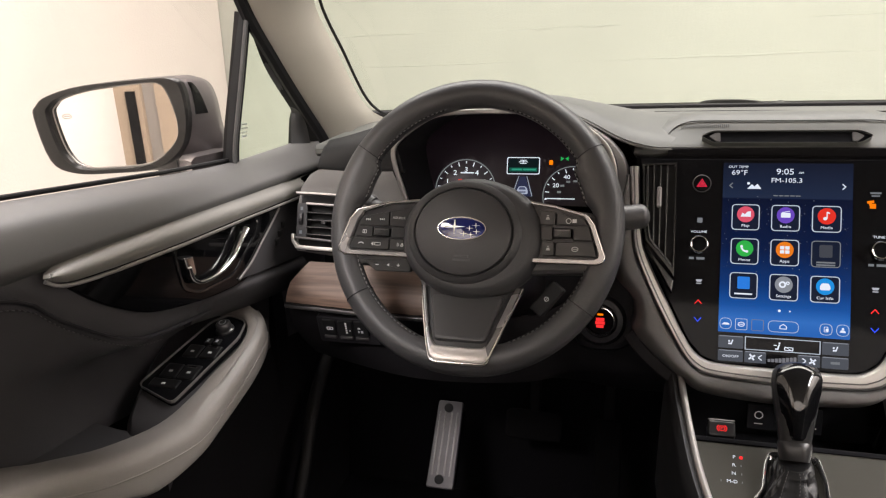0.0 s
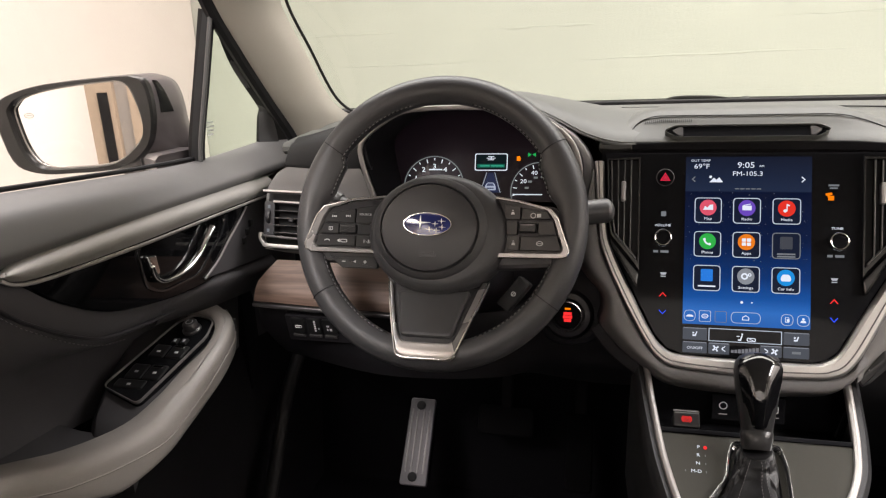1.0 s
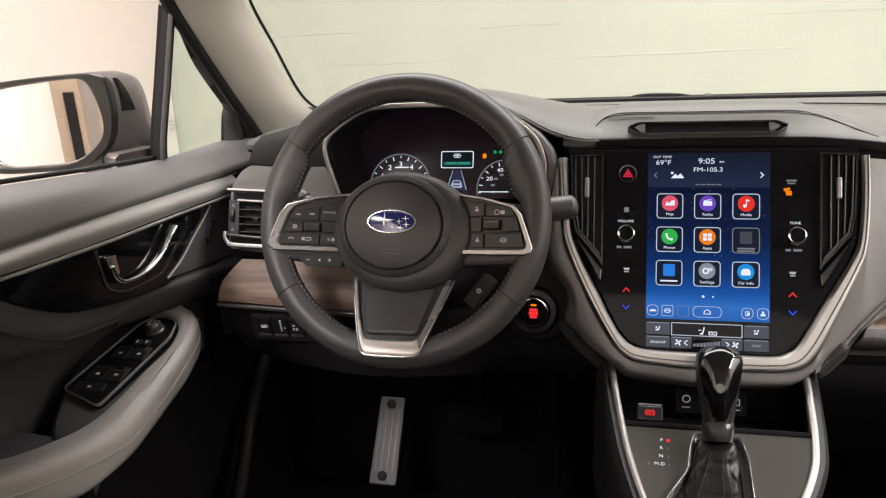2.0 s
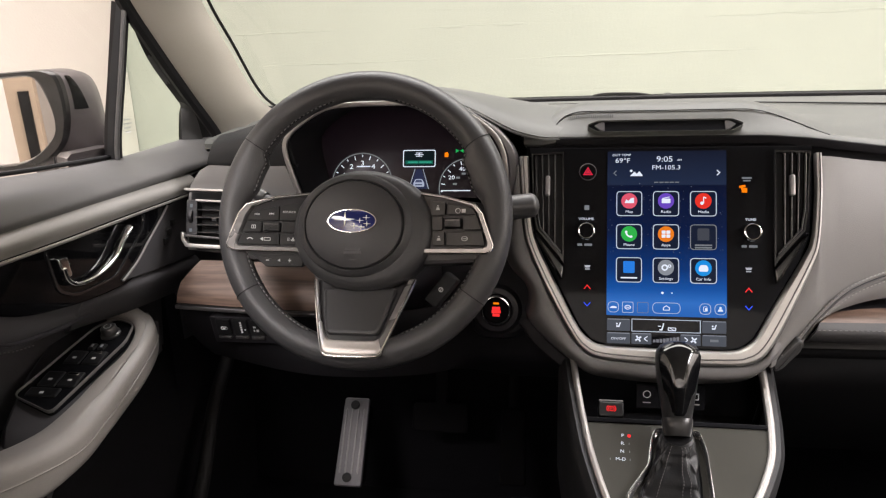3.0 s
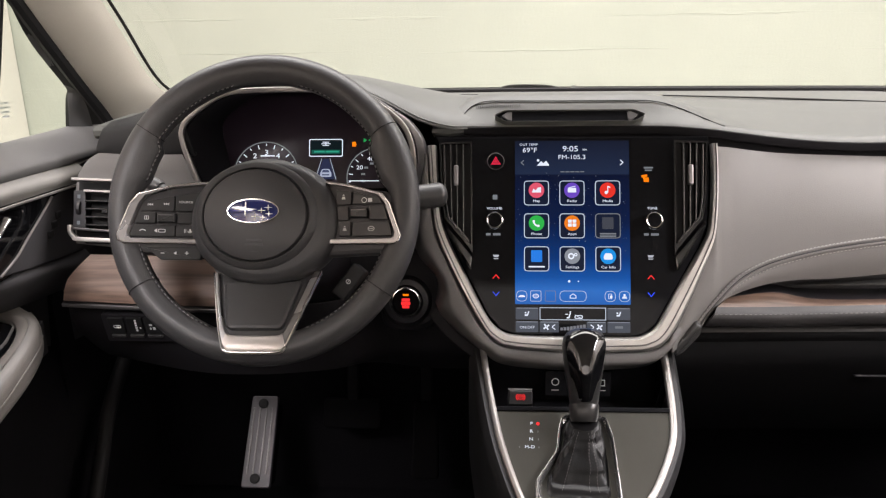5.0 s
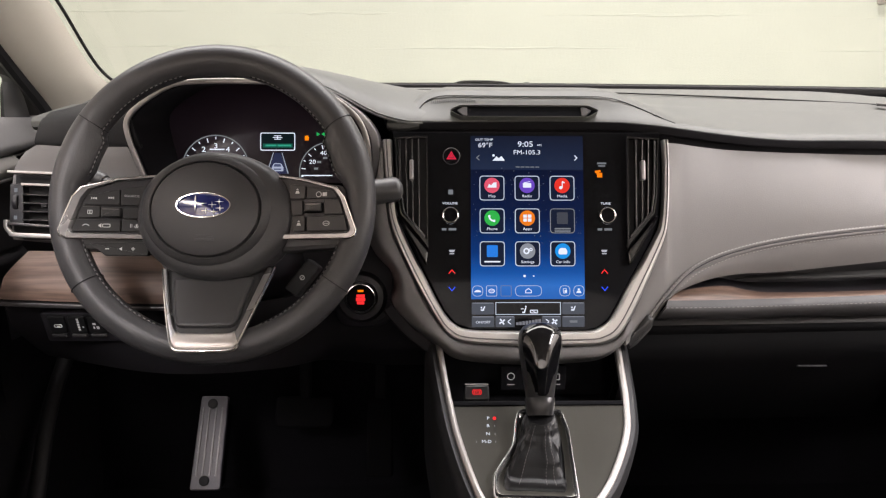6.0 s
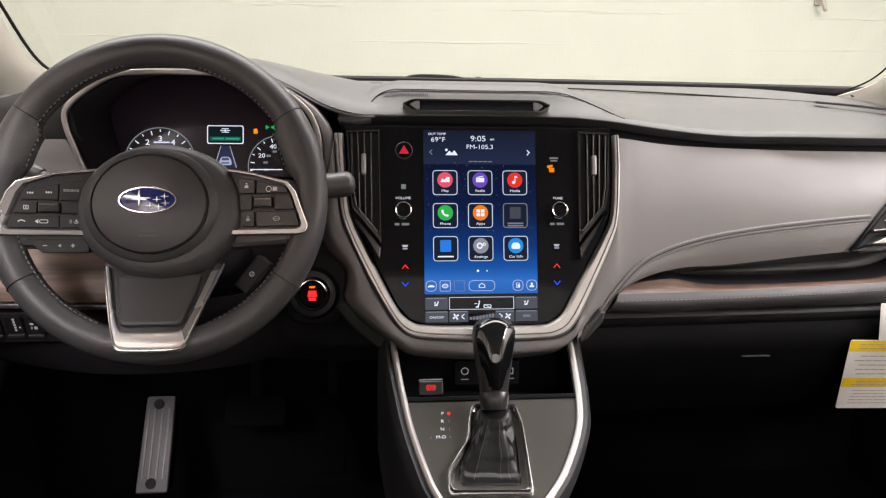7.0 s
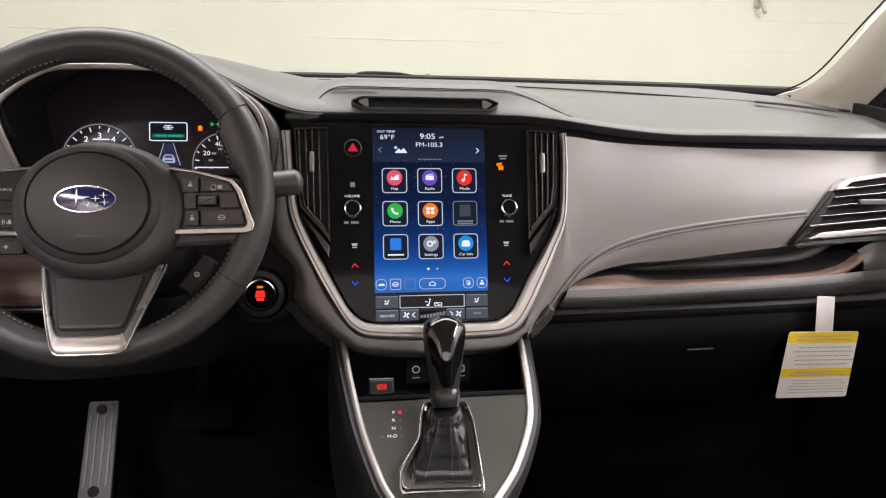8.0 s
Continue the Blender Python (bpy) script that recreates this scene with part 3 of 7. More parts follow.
def pad_front(x):
    """The front edge of the upper pad: y and z."""
    if -0.535 < x < -0.195:
        return 0.24, 1.140
    if x < -0.16:
        return 0.075, 1.128
    if x < 0.19:
        return 0.075, 1.131 - 0.005 * max(0.0, (x - 0.13) / 0.06)
    k = min(1.0, (x - 0.19) / 0.25)
    return 0.075 + 0.035 * k + 0.02 * max(0, x - 0.4), 1.126 - 0.024 * math.sin(k * math.pi / 2) - 0.01 * max(0, x - 0.5)


def smoothstep(a, b, x):
    t = min(max((x - a) / (b - a), 0), 1)
    return t * t * (3 - 2 * t)


def pad_top(x, t):
    """The skin of the upper pad: t goes from its front edge to the windscreen."""
    fy, fz = pad_front(x)
    hump = smoothstep(-0.20, -0.105, x) * (1 - smoothstep(0.10, 0.24, x))
    end = smoothstep(0.55, 0.8, abs(x))
    base = fz + 0.006 + (1.151 - 0.012 * end - fz - 0.006) * (1 - (1 - t) ** 2.2)
    lift = hump * 0.031 * smoothstep(0.0, 0.10, t) * (1 - smoothstep(0.15, 0.5, t))
    return Vector((x, fy + 0.004 + (0.49 - 0.10 * (x / 0.76) ** 2 - fy) * t, base + lift - 0.004 * math.exp(-((t - 0.40) / 0.03) ** 2)))


def pad_skin(x, t):
    """The outer face of the pad, one skin's thickness above pad_top."""
    d = pad_top(x, t + 0.01) - pad_top(x, t)
    return pad_top(x, t) + Vector((0, -d.z, d.y)).normalized() * 0.0043


pad_rows = []
XS = list(np.linspace(-0.665, 0.84, 76))
for x in XS:
    fy, fz = pad_front(x)
    col = [Vector((x, fy + 0.03, fz - 0.005)), Vector((x, fy + 0.012, fz - 0.005)), Vector((x, fy + 0.005, fz - 0.0035)), Vector((x, fy + 0.001, fz - 0.0005)), Vector((x, fy + 0.0008, fz + 0.0030)), Vector((x, fy + 0.004, fz + 0.006))]
    col += [pad_top(x, t) for t in (0.03, 0.055, *(k / 12 for k in range(1, 13)))]
    pad_rows.append(col)
part("upper_pad", sheet(pad_rows, 0.004), PADTOP, dash, "charcoal soft-touch dash top")
XR = [x for x in XS if x > -0.16]
# near-black strips stand in for shade on and under the pad's nose
part("pad_edge_shade", sweep([Vector((x, pad_front(x)[0] - 0.0020, pad_front(x)[1] - 0.0016)) for x in XR], rounded(box2(0.0125, 0.0064), 0.0025), scale=lambda t: 0.85 + 0.15 * smoothstep(0.0, 0.2, t), up=Vector((0, -1, 0))), MATTE, dash, "dark strip for the shade along the pad's edge")
part("pad_gap_shade", sweep([Vector((x, pad_front(x)[0] + 0.015, pad_front(x)[1] - 0.0125)) for x in XS if x > -0.19], rounded(box2(0.024, 0.016), 0.004)), MATTE, dash, "dark strip for the shade below the pad")

# sensor window in the hump
SENS = plane_frame((0.0, 0.0735, 1.150), 42)
HEX = [(-0.103, 0.001), (-0.088, 0.0092), (0.088, 0.0092), (0.103, 0.001), (0.087, -0.0100), (-0.087, -0.0100)]
HEX_IN = [(p[0] * 0.994, p[1] * 0.96) for p in HEX]
part("sensor_bezel", ring_plate(rounded(HEX, 0.005), rounded(HEX_IN, 0.004), -0.02, 0.0003, SENS, bevel=0.0002), PADTOP, dash)
part("sensor_window", slab(rounded(HEX_IN, 0.004), -0.02, -0.003, SENS), GLOSS, dash, "glossy black sensor window")
for sx in (-1, 1):
    part("sensor_cheek", slab(rounded([(sx * 0.092, 0.001), (sx * 0.083, 0.0066), (sx * 0.078, 0.0066), (sx * 0.078, -0.0072), (sx * 0.083, -0.0072)], 0.002), -0.004, -0.001, SENS), BRONZE, dash)
bm = bmesh.new()
for k in range(24):
    x = -0.126 + 0.0026 * k
    sweep([pad_skin(x, t) for t in (0.054, 0.0565, 0.059, 0.0615)], circle(0.00042, 6), up=Vector((1, 0, 0)), bm=bm)
part("defrost_slots", bm, RUBBER, dash, "row of fine defroster slots")
SEAMLINE = ((-0.152, 0.0), (-0.1495, 0.02), (-0.146, 0.042), (-0.138, 0.066), (-0.124, 0.077), (-0.09, 0.079), (-0.01, 0.078), (0.08, 0.078), (0.13, 0.077), (0.165, 0.070), (0.190, 0.050), (0.205, 0.022), (0.211, 0.0))
part("hump_seam", sweep([pad_skin(p.x, max(0.0, p.y - 0.008)) for p in curve([(x, t, 0) for x, t in SEAMLINE], 6)], circle(0.0008, 6)), PAD, dash, "fine moulded seam line")

# passenger side face, below the pad
CH_OUT = [(-0.192, 0.121), (-0.1865, 0.05), (-0.1800, 0.004), (-0.152, -0.060), (-0.121, -0.115), (-0.104, -0.137), (-0.078, -0.147), (0.0, -0.152), (0.078, -0.151), (0.104, -0.1475), (0.1215, -0.137), (0.142, -0.104), (0.1765, -0.026), (0.187, 0.012), (0.1905, 0.073), (0.190, 0.122)]
CH_IN = [(-0.179, 0.121), (-0.1745, 0.05), (-0.1675, 0.009), (-0.137, -0.056), (-0.112, -0.104), (-0.096, -0.122), (-0.075, -0.129), (0.0, -0.131), (0.075, -0.131), (0.093, -0.127), (0.108, -0.115), (0.131, -0.074), (0.166, -0.013), (0.177, 0.014), (0.1815, 0.073), (0.181, 0.122)]


def on_screen(p, z=0.0):
    return SCREEN @ Vector((p[0], p[1], z))


STITCH = [Vector(p) for p in ((0.127, -0.052, 0.857), (0.156, -0.036, 0.880), (0.187, -0.02, 0.915), (0.231, -0.002, 0.950), (0.302, 0.013, 0.972), (0.413, 0.028, 0.987), (0.596, 0.045, 1.000), (0.84, 0.062, 1.012))]
ROLL = [Vector(p) for p in ((0.140, -0.050, 0.855), (0.168, -0.034, 0.888), (0.194, -0.018, 0.914), (0.238, -0.004, 0.930), (0.292, 0.008, 0.937), (0.367, 0.020, 0.937), (0.553, 0.034, 0.951), (0.84, 0.05, 0.965))]


def along(points, x):
    """The place on a line at a given x."""
    for a, b in zip(points, points[1:]):
        if a.x <= x <= b.x:
            return a.lerp(b, (x - a.x) / max(b.x - a.x, 1e-9))
    return points[0] if x < points[0].x else points[-1]


edge_r = [on_screen(p, -0.002) for p in [(0.1215, -0.137), (0.142, -0.104), (0.1765, -0.026), (0.187, 0.012), (0.1893, 0.073), (0.190, 0.119)]]
TOPLINE = curve([*edge_r], 6) + curve([Vector((0.21, 0.055, 1.108)), Vector((0.30, 0.084, 1.095)), Vector((0.48, 0.108, 1.086)), Vector((0.62, 0.115, 1.084)), Vector((0.84, 0.122, 1.080))], 8)
SEAM = curve(STITCH, 8)
RV = plane_frame((0.668, 0.040, 1.00), 18)
RV_BACK = RV.inverted()
RV_HOLE = [(-0.044, 0.034), (-0.020, 0.047), (0.20, 0.060), (0.20, -0.034), (-0.106, -0.042), (-0.076, -0.018)]


def recessed(p):
    """Sinks the skin into the opening of the passenger vent."""
    q = RV_BACK @ p
    inside = False
    for a, b in zip(RV_HOLE, RV_HOLE[1:] + RV_HOLE[:1]):
        if (a[1] > q.y) != (b[1] > q.y) and q.x < a[0] + (b[0] - a[0]) * (q.y - a[1]) / (b[1] - a[1]):
            inside = not inside
    return p + Vector((0, 0.05, 0)) if inside else p


cols = []
for x in [*np.linspace(0.128, 0.1895, 16), *np.linspace(0.1905, 0.84, 110)]:
    t0, s0 = along(TOPLINE, x), along(SEAM, x)
    col = []
    for k in range(25):
        t = k / 24
        q = t0.lerp(s0, t)
        col.append(Vector((x, q.y - 0.012 * math.sin(math.pi * t) * smoothstep(0.13, 0.42, x) - 0.002 * math.sin(math.pi * t), q.z)))
    cols.append(col)
cols = [[recessed(q) for q in c] for c in cols]
part("leather_face", sheet(cols, 0.004), GREY, dash, "smooth grey leather panel")
roll_rows = ruled([STITCH, ROLL, [p + Vector((0.0, 0.05, 0.0)) for p in ROLL]], 7, 0.003, n=110)
part("leather_roll", sheet([[recessed(q) for q in r[4:]] for r in roll_rows], 0.004), GREY, dash)
st = [p for p in resample(curve(STITCH, 6), 80) if 0.138 < p.x < 0.585]
for dz in (0.0028, -0.0028):
    part("seam_welt", sweep([p + Vector((-dz * 0.4, -0.0012, dz)) for p in st], circle(0.0021, 8)), GREY, dash)
part("seam_groove", sweep([p + Vector((0, -0.0010, 0)) for p in st], circle(0.0011, 6)), BLACK, dash)
stitches([p + Vector((-0.002, -0.0038, 0.0060)) for p in st], dash, length=0.0034, gap=0.0018, w=0.0012, mat=PALETHREAD)
stitches([p + Vector((0.002, -0.0030, -0.0060)) for p in st if p.x > 0.200], dash, length=0.0034, gap=0.0018, w=0.0012, mat=PALETHREAD)

# open shelf with the wood lip
WOODTOP = [Vector(p) for p in ((0.205, -0.005, 0.917), (0.273, 0.006, 0.921), (0.345, 0.012, 0.909), (0.545, 0.018, 0.912), (0.622, 0.02, 0.922), (0.66, 0.024, 0.942))]
WOODLOW = [Vector(p) for p in ((0.186, -0.030, 0.913), (0.267, -0.022, 0.911), (0.441, -0.014, 0.913), (0.581, -0.006, 0.917), (0.637, 0.002, 0.926), (0.672, 0.012, 0.946))]
part("wood_inlay", sheet(ruled([WOODTOP, WOODLOW], 4, 0.002, n=50), 0.004), WOOD, dash, "brown open-pore wood strip")
part("shelf_back", sheet(ruled([[p + Vector((0, 0.06, 0.05)) for p in WOODTOP], [p + Vector((0, 0.055, -0.004)) for p in WOODTOP], WOODTOP], 4, n=40), 0.004), BLACK, dash, "dark shelf recess")
part("shelf_lip", sheet(ruled([[(0.32, 0.035, 0.926), (0.45, 0.04, 0.930), (0.55, 0.042, 0.936), (0.60, 0.045, 0.952)], [(0.30, 0.028, 0.922), (0.45, 0.03, 0.924), (0.57, 0.033, 0.929), (0.62, 0.036, 0.948)]], 3, 0.003, n=30), 0.004), PAD, dash)
LIPLOW = [Vector(p) for p in ((0.172, -0.034, 0.888), (0.27, -0.028, 0.886), (0.358, -0.022, 0.886), (0.541, -0.013, 0.887), (0.705, 0.0, 0.889), (0.775, 0.008, 0.891))]
LIPTOP = [*WOODLOW[:4], Vector((0.66, 0.0, 0.921)), Vector((0.775, 0.012, 0.925))]
part("lower_lip", sheet(ruled([LIPTOP, LIPLOW, [p + Vector((0, 0.03, -0.010)) for p in LIPLOW]], 6, 0.006, n=50), 0.004), DARKGREY, dash, "dark grey stitched leather lip")
part("shelf_end", sheet(ruled([[(0.66, 0.024, 0.946), (0.70, 0.03, 0.96), (0.775, 0.04, 0.965)], [(0.66, 0.003, 0.921), (0.70, 0.004, 0.923), (0.775, 0.012, 0.925)]], 5, 0.006, n=20), 0.004), DARKGREY, dash)
mid = [p.lerp(q, 0.3) + Vector((0, -0.0065, 0)) for p, q in zip(resample(curve(LIPTOP, 6), 50), resample(curve(LIPLOW, 6), 50))]
stitches(mid, dash)

glovebox = thing("glovebox", "black glovebox lid with a recessed pull", "glovebox")
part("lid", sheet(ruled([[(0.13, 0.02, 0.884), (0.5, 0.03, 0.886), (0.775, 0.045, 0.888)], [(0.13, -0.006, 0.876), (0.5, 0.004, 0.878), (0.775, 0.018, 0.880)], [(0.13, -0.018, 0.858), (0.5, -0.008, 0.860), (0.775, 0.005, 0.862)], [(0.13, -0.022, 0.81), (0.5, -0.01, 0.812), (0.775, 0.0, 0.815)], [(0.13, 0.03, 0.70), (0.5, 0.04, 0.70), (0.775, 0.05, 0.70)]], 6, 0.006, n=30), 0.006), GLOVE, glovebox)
# lighter strip stands in for light caught by the lid's upturned top
part("lid_edge", sheet(ruled([[(0.165, 0.004, 0.8845), (0.5, 0.010, 0.8845), (0.775, 0.024, 0.886)], [(0.165, -0.010, 0.8785), (0.5, -0.0015, 0.8795), (0.775, 0.012, 0.8810)], [(0.165, -0.0155, 0.868), (0.5, -0.0065, 0.870), (0.775, 0.0065, 0.872)]], 4, 0.001, n=30), 0.003), DARKGREY, glovebox, "dark grey strip for the light on the lid's upper edge")
part("pull", slab(rounded(box2(0.042, 0.0026), 0.0012), 0.0, 0.003, plane_frame((0.40, -0.018, 0.812), 5), 0.001), BLACK, glovebox, "black plastic pull edge")
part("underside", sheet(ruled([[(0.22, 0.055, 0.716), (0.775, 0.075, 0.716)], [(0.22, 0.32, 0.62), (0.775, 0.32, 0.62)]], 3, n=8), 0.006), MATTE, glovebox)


# vents with horizontal blades
LV = plane_frame((-0.645, 0.018, 1.028), 18)
lv = thing("air_vent", "black dashboard air vent with satin silver edge", "air vent", "dashboard air vents")
part("housing", slab([(-0.034, 0.046), (0.05, 0.046), (0.05, -0.043), (-0.022, -0.043), (-0.036, -0.030)], -0.03, -0.012, LV), RUBBER, lv)
VUP = LV.to_3x3() @ Vector((0, 1, 0))
part("top_edge", sweep([LV @ Vector((-0.032, 0.0445, 0.004)), LV @ Vector((0.05, 0.0415, 0.004))], rounded(box2(0.016, 0.004), 0.0015), up=VUP), EDGE, lv)
part("upper_rail", sweep([LV @ Vector((-0.017, 0.0290, 0.0)), LV @ Vector((0.05, 0.0260, 0.0))], rounded(box2(0.014, 0.0035), 0.001), up=VUP), EDGE, lv)
for y in (0.0155, 0.0045, -0.0065, -0.0175):
    part("blade", sweep([LV @ Vector((-0.017, y, -0.006)), LV @ Vector((0.05, y - 0.002, -0.006))], rounded(box2(0.018, 0.0024), 0.001), up=VUP), VENTBLACK, lv)
part("lower_rail", sweep([LV @ Vector((-0.033, -0.0225, 0.0)), LV @ Vector((0.05, -0.0285, 0.0))], rounded(box2(0.016, 0.0035), 0.001), up=VUP), BRONZE, lv)
part("cheek", slab(rounded([(-0.034, 0.030), (-0.017, 0.029), (-0.0155, -0.022), (-0.034, -0.021)], 0.002), -0.012, 0.002, LV, 0.001), BLACK, lv)
part("silver_edge", sweep([LV @ Vector(p) for p in curve([(-0.037, -0.018, 0.003), (-0.036, -0.027, 0.004), (-0.030, -0.034, 0.005), (-0.021, -0.0375, 0.006), (0.05, -0.040, 0.006)], 5)], rounded(box2(0.006, 0.0065), 0.002), up=Vector((0, -1, 0.3))), SILVER, lv, "satin silver lower edge")
part("thumb_wheel", turned([(0.011, -0.003), (0.012, 0.0), (0.011, 0.003)], at(LV, -0.026, 0.006, -0.004) @ Matrix.Rotation(radians(90), 4, "Y"), 20), BLACK, lv)
part("slider", slab(rounded(box2(0.008, 0.006, 0.012, 0.001), 0.001), -0.004, 0.006, LV, 0.001), VENTBLACK, lv)
for y in (0.0215, -0.0145):
    part("mark", bar(LV, -0.026, y, 0.004, 0.005, 0.002), LIT_DIM, lv)

rv = thing("air_vent", "black dashboard air vent with satin silver edge", "air vent", "dashboard air vents")
VUP = RV.to_3x3() @ Vector((0, 1, 0))
part("housing", slab([(-0.046, 0.036), (-0.020, 0.050), (0.15, 0.060), (0.15, -0.034), (-0.112, -0.044), (-0.078, -0.019)], -0.03, -0.012, RV), RUBBER, rv)
part("side_edge", slab(rounded([(-0.050, 0.034), (-0.046, 0.028), (-0.074, -0.018), (-0.105, -0.041), (-0.121, -0.047), (-0.098, -0.017)], 0.002), -0.020, 0.004, RV, 0.002), RUBBER, rv)
part("top_edge", slab([(p.x, p.y) for p in curve([(-0.050, 0.034, 0), (-0.037, 0.046, 0), (-0.022, 0.0520, 0), (0.044, 0.0605, 0), (0.15, 0.0665, 0)], 5)] + [(0.15, 0.0625), (0.044, 0.0555), (-0.018, 0.0465), (-0.030, 0.0395), (-0.0145, 0.0400), (-0.0145, 0.0370), (-0.046, 0.0350)], -0.016, 0.005, RV, 0.001), EDGE, rv, "satin silver upper edge")
for x0, y0, slope in ((-0.030, 0.0365, 0.105), (-0.048, 0.0240, 0.078), (-0.061, 0.0100, 0.090), (-0.074, -0.0044, 0.068)):
    part("blade", sweep([RV @ Vector((x0, y0, -0.004)), RV @ Vector((0.15, y0 + slope * (0.15 - x0), -0.004))], rounded(box2(0.018, 0.0024), 0.001), up=VUP), VENTBLACK, rv)
part("lower_rail", sweep([RV @ Vector((-0.094, -0.0195, 0.001)), RV @ Vector((0.15, 0.0, 0.001))], rounded(box2(0.018, 0.0034), 0.0015), up=VUP), BRONZE, rv)
part("lower_edge", slab(rounded([(-0.101, -0.0405), (-0.074, -0.0290), (0.15, -0.0135), (0.15, -0.0250)], 0.002), -0.012, 0.006, RV, 0.002), EDGE, rv, "satin silver lower edge")
part("lower_shadow", slab([(-0.119, -0.0480), (-0.101, -0.0425), (0.15, -0.0270), (0.15, -0.0370)], -0.03, 0.002, RV), BLACK, rv)
part("slider", slab(rounded(box2(0.050, 0.009, 0.016, 0.0165), 0.004), -0.006, 0.008, RV, 0.002), STALK, rv)

# crease over the dash top and side defroster slot
# dark strip stands in for the shade along the crease
part("crease", sweep(curve([(-0.16, 0.375, 1.1575), (0.0, 0.372, 1.1575), (0.11, 0.362, 1.1565), (0.25, 0.335, 1.1545), (0.44, 0.31, 1.1495), (0.65, 0.265, 1.1420), (0.80, 0.235, 1.1330)], 8), rounded(box2(0.006, 0.0028), 0.0010), scale=lambda t: 0.35 + 0.65 * smoothstep(0.15, 0.6, t)), PAD, dash, "dark strip for the shade in the dash top crease")
part("side_defroster", sweep(curve([(0.60, 0.255, 1.1455), (0.66, 0.228, 1.1425), (0.715, 0.195, 1.1375)], 6), rounded(box2(0.010, 0.004), 0.001)), STALK, dash, "dark defroster slot")

# driver's side: grey panel, wood, knee panel
part("upper_cap", sheet(crossed([[(-0.665, 0.12, 1.140), (-0.62, 0.10, 1.150), (-0.54, 0.075, 1.172)], [(-0.648, 0.065, 1.134), (-0.60, 0.055, 1.140), (-0.525, 0.05, 1.150)], [(-0.655, 0.055, 1.108), (-0.60, 0.050, 1.106), (-0.515, 0.05, 1.105)], [(-0.655, 0.065, 1.102), (-0.60, 0.06, 1.10), (-0.515, 0.06, 1.10)]], 6, n=24), 0.004), CAPDARK, dash, "dark grained dash end cap")
part("driver_face", sheet(ruled([
    [(-0.672, 0.062, 1.094), (-0.645, 0.058, 1.106), (-0.6, 0.055, 1.107), (-0.534, 0.052, 1.106)],
    [(-0.685, 0.052, 1.073), (-0.6, 0.047, 1.072), (-0.516, 0.048, 1.072)],
    [(-0.69, 0.042, 1.030), (-0.6, 0.036, 1.028), (-0.503, 0.046, 1.026)],
    [(-0.69, 0.030, 0.98), (-0.6, 0.022, 0.975), (-0.50, 0.040, 0.975)]], 6, 0.002, n=24), 0.004), GREY, dash, "smooth grey leather panel")
part("face_below_dials", sheet(ruled([
    [(-0.502, 0.046, 1.022), (-0.36, 0.05, 1.018), (-0.21, 0.05, 1.022)],
    [(-0.502, 0.036, 0.975), (-0.36, 0.03, 0.972), (-0.23, 0.03, 0.975)]], 6, 0.002, n=24), 0.004), BLACK, dash, "black panel below the dials")
part("column_surround", sheet(ruled([
    [(-0.40, 0.036, 0.978), (-0.30, 0.036, 0.978), (-0.235, 0.038, 0.978)],
    [(-0.395, 0.030, 0.945), (-0.30, 0.034, 0.945), (-0.235, 0.044, 0.945)],
    [(-0.39, 0.040, 0.900), (-0.30, 0.048, 0.900), (-0.235, 0.062, 0.905)]], 6, 0.002, n=24), 0.004), BLACK, dash, "black panel beside the column")
part("wood_panel", sheet(ruled([[(-0.652, -0.004, 0.974), (-0.56, -0.01, 0.974), (-0.46, -0.011, 0.968), (-0.385, -0.008, 0.964)], [(-0.677, -0.024, 0.946), (-0.56, -0.030, 0.945), (-0.46, -0.031, 0.943), (-0.385, -0.028, 0.941)], [(-0.682, -0.034, 0.918), (-0.56, -0.042, 0.916), (-0.46, -0.043, 0.914), (-0.385, -0.040, 0.912)]], 6, 0.003, n=30), 0.005), WOOD, dash, "brown open-pore wood panel")
part("wood_edge", sweep(curve([(-0.684, -0.032, 0.912), (-0.56, -0.040, 0.910), (-0.46, -0.041, 0.908), (-0.385, -0.038, 0.906)], 6), rounded(box2(0.008, 0.006), 0.002)), BRONZE, dash)
part("knee_panel", sheet(ruled([[(-0.690, -0.010, 0.908), (-0.5, -0.020, 0.905), (-0.33, 0.0, 0.905), (-0.26, 0.06, 0.915), (-0.17, 0.07, 0.925)], [(-0.690, 0.0, 0.862), (-0.5, -0.012, 0.862), (-0.33, 0.015, 0.86), (-0.26, 0.062, 0.86), (-0.15, 0.07, 0.86)], [(-0.68, 0.05, 0.80), (-0.5, 0.01, 0.79), (-0.33, 0.03, 0.79), (-0.26, 0.07, 0.80), (-0.13, 0.07, 0.80)], [(-0.68, 0.16, 0.78), (-0.5, 0.14, 0.755), (-0.3, 0.14, 0.75), (-0.2, 0.14, 0.74), (-0.12, 0.14, 0.74)]], 6, 0.004, n=36), 0.006), KNEE, dash, "black knee panel")
SW = plane_frame((-0.60, -0.022, 0.878), -14)
switches = thing("switch_bank", "small black dashboard switch bank with white symbols", "switch bank")
part("bezel", slab(rounded(box2(0.098, 0.046, 0.012, -0.003), 0.004), -0.006, 0.003, SW, 0.0015), BLACK, switches)
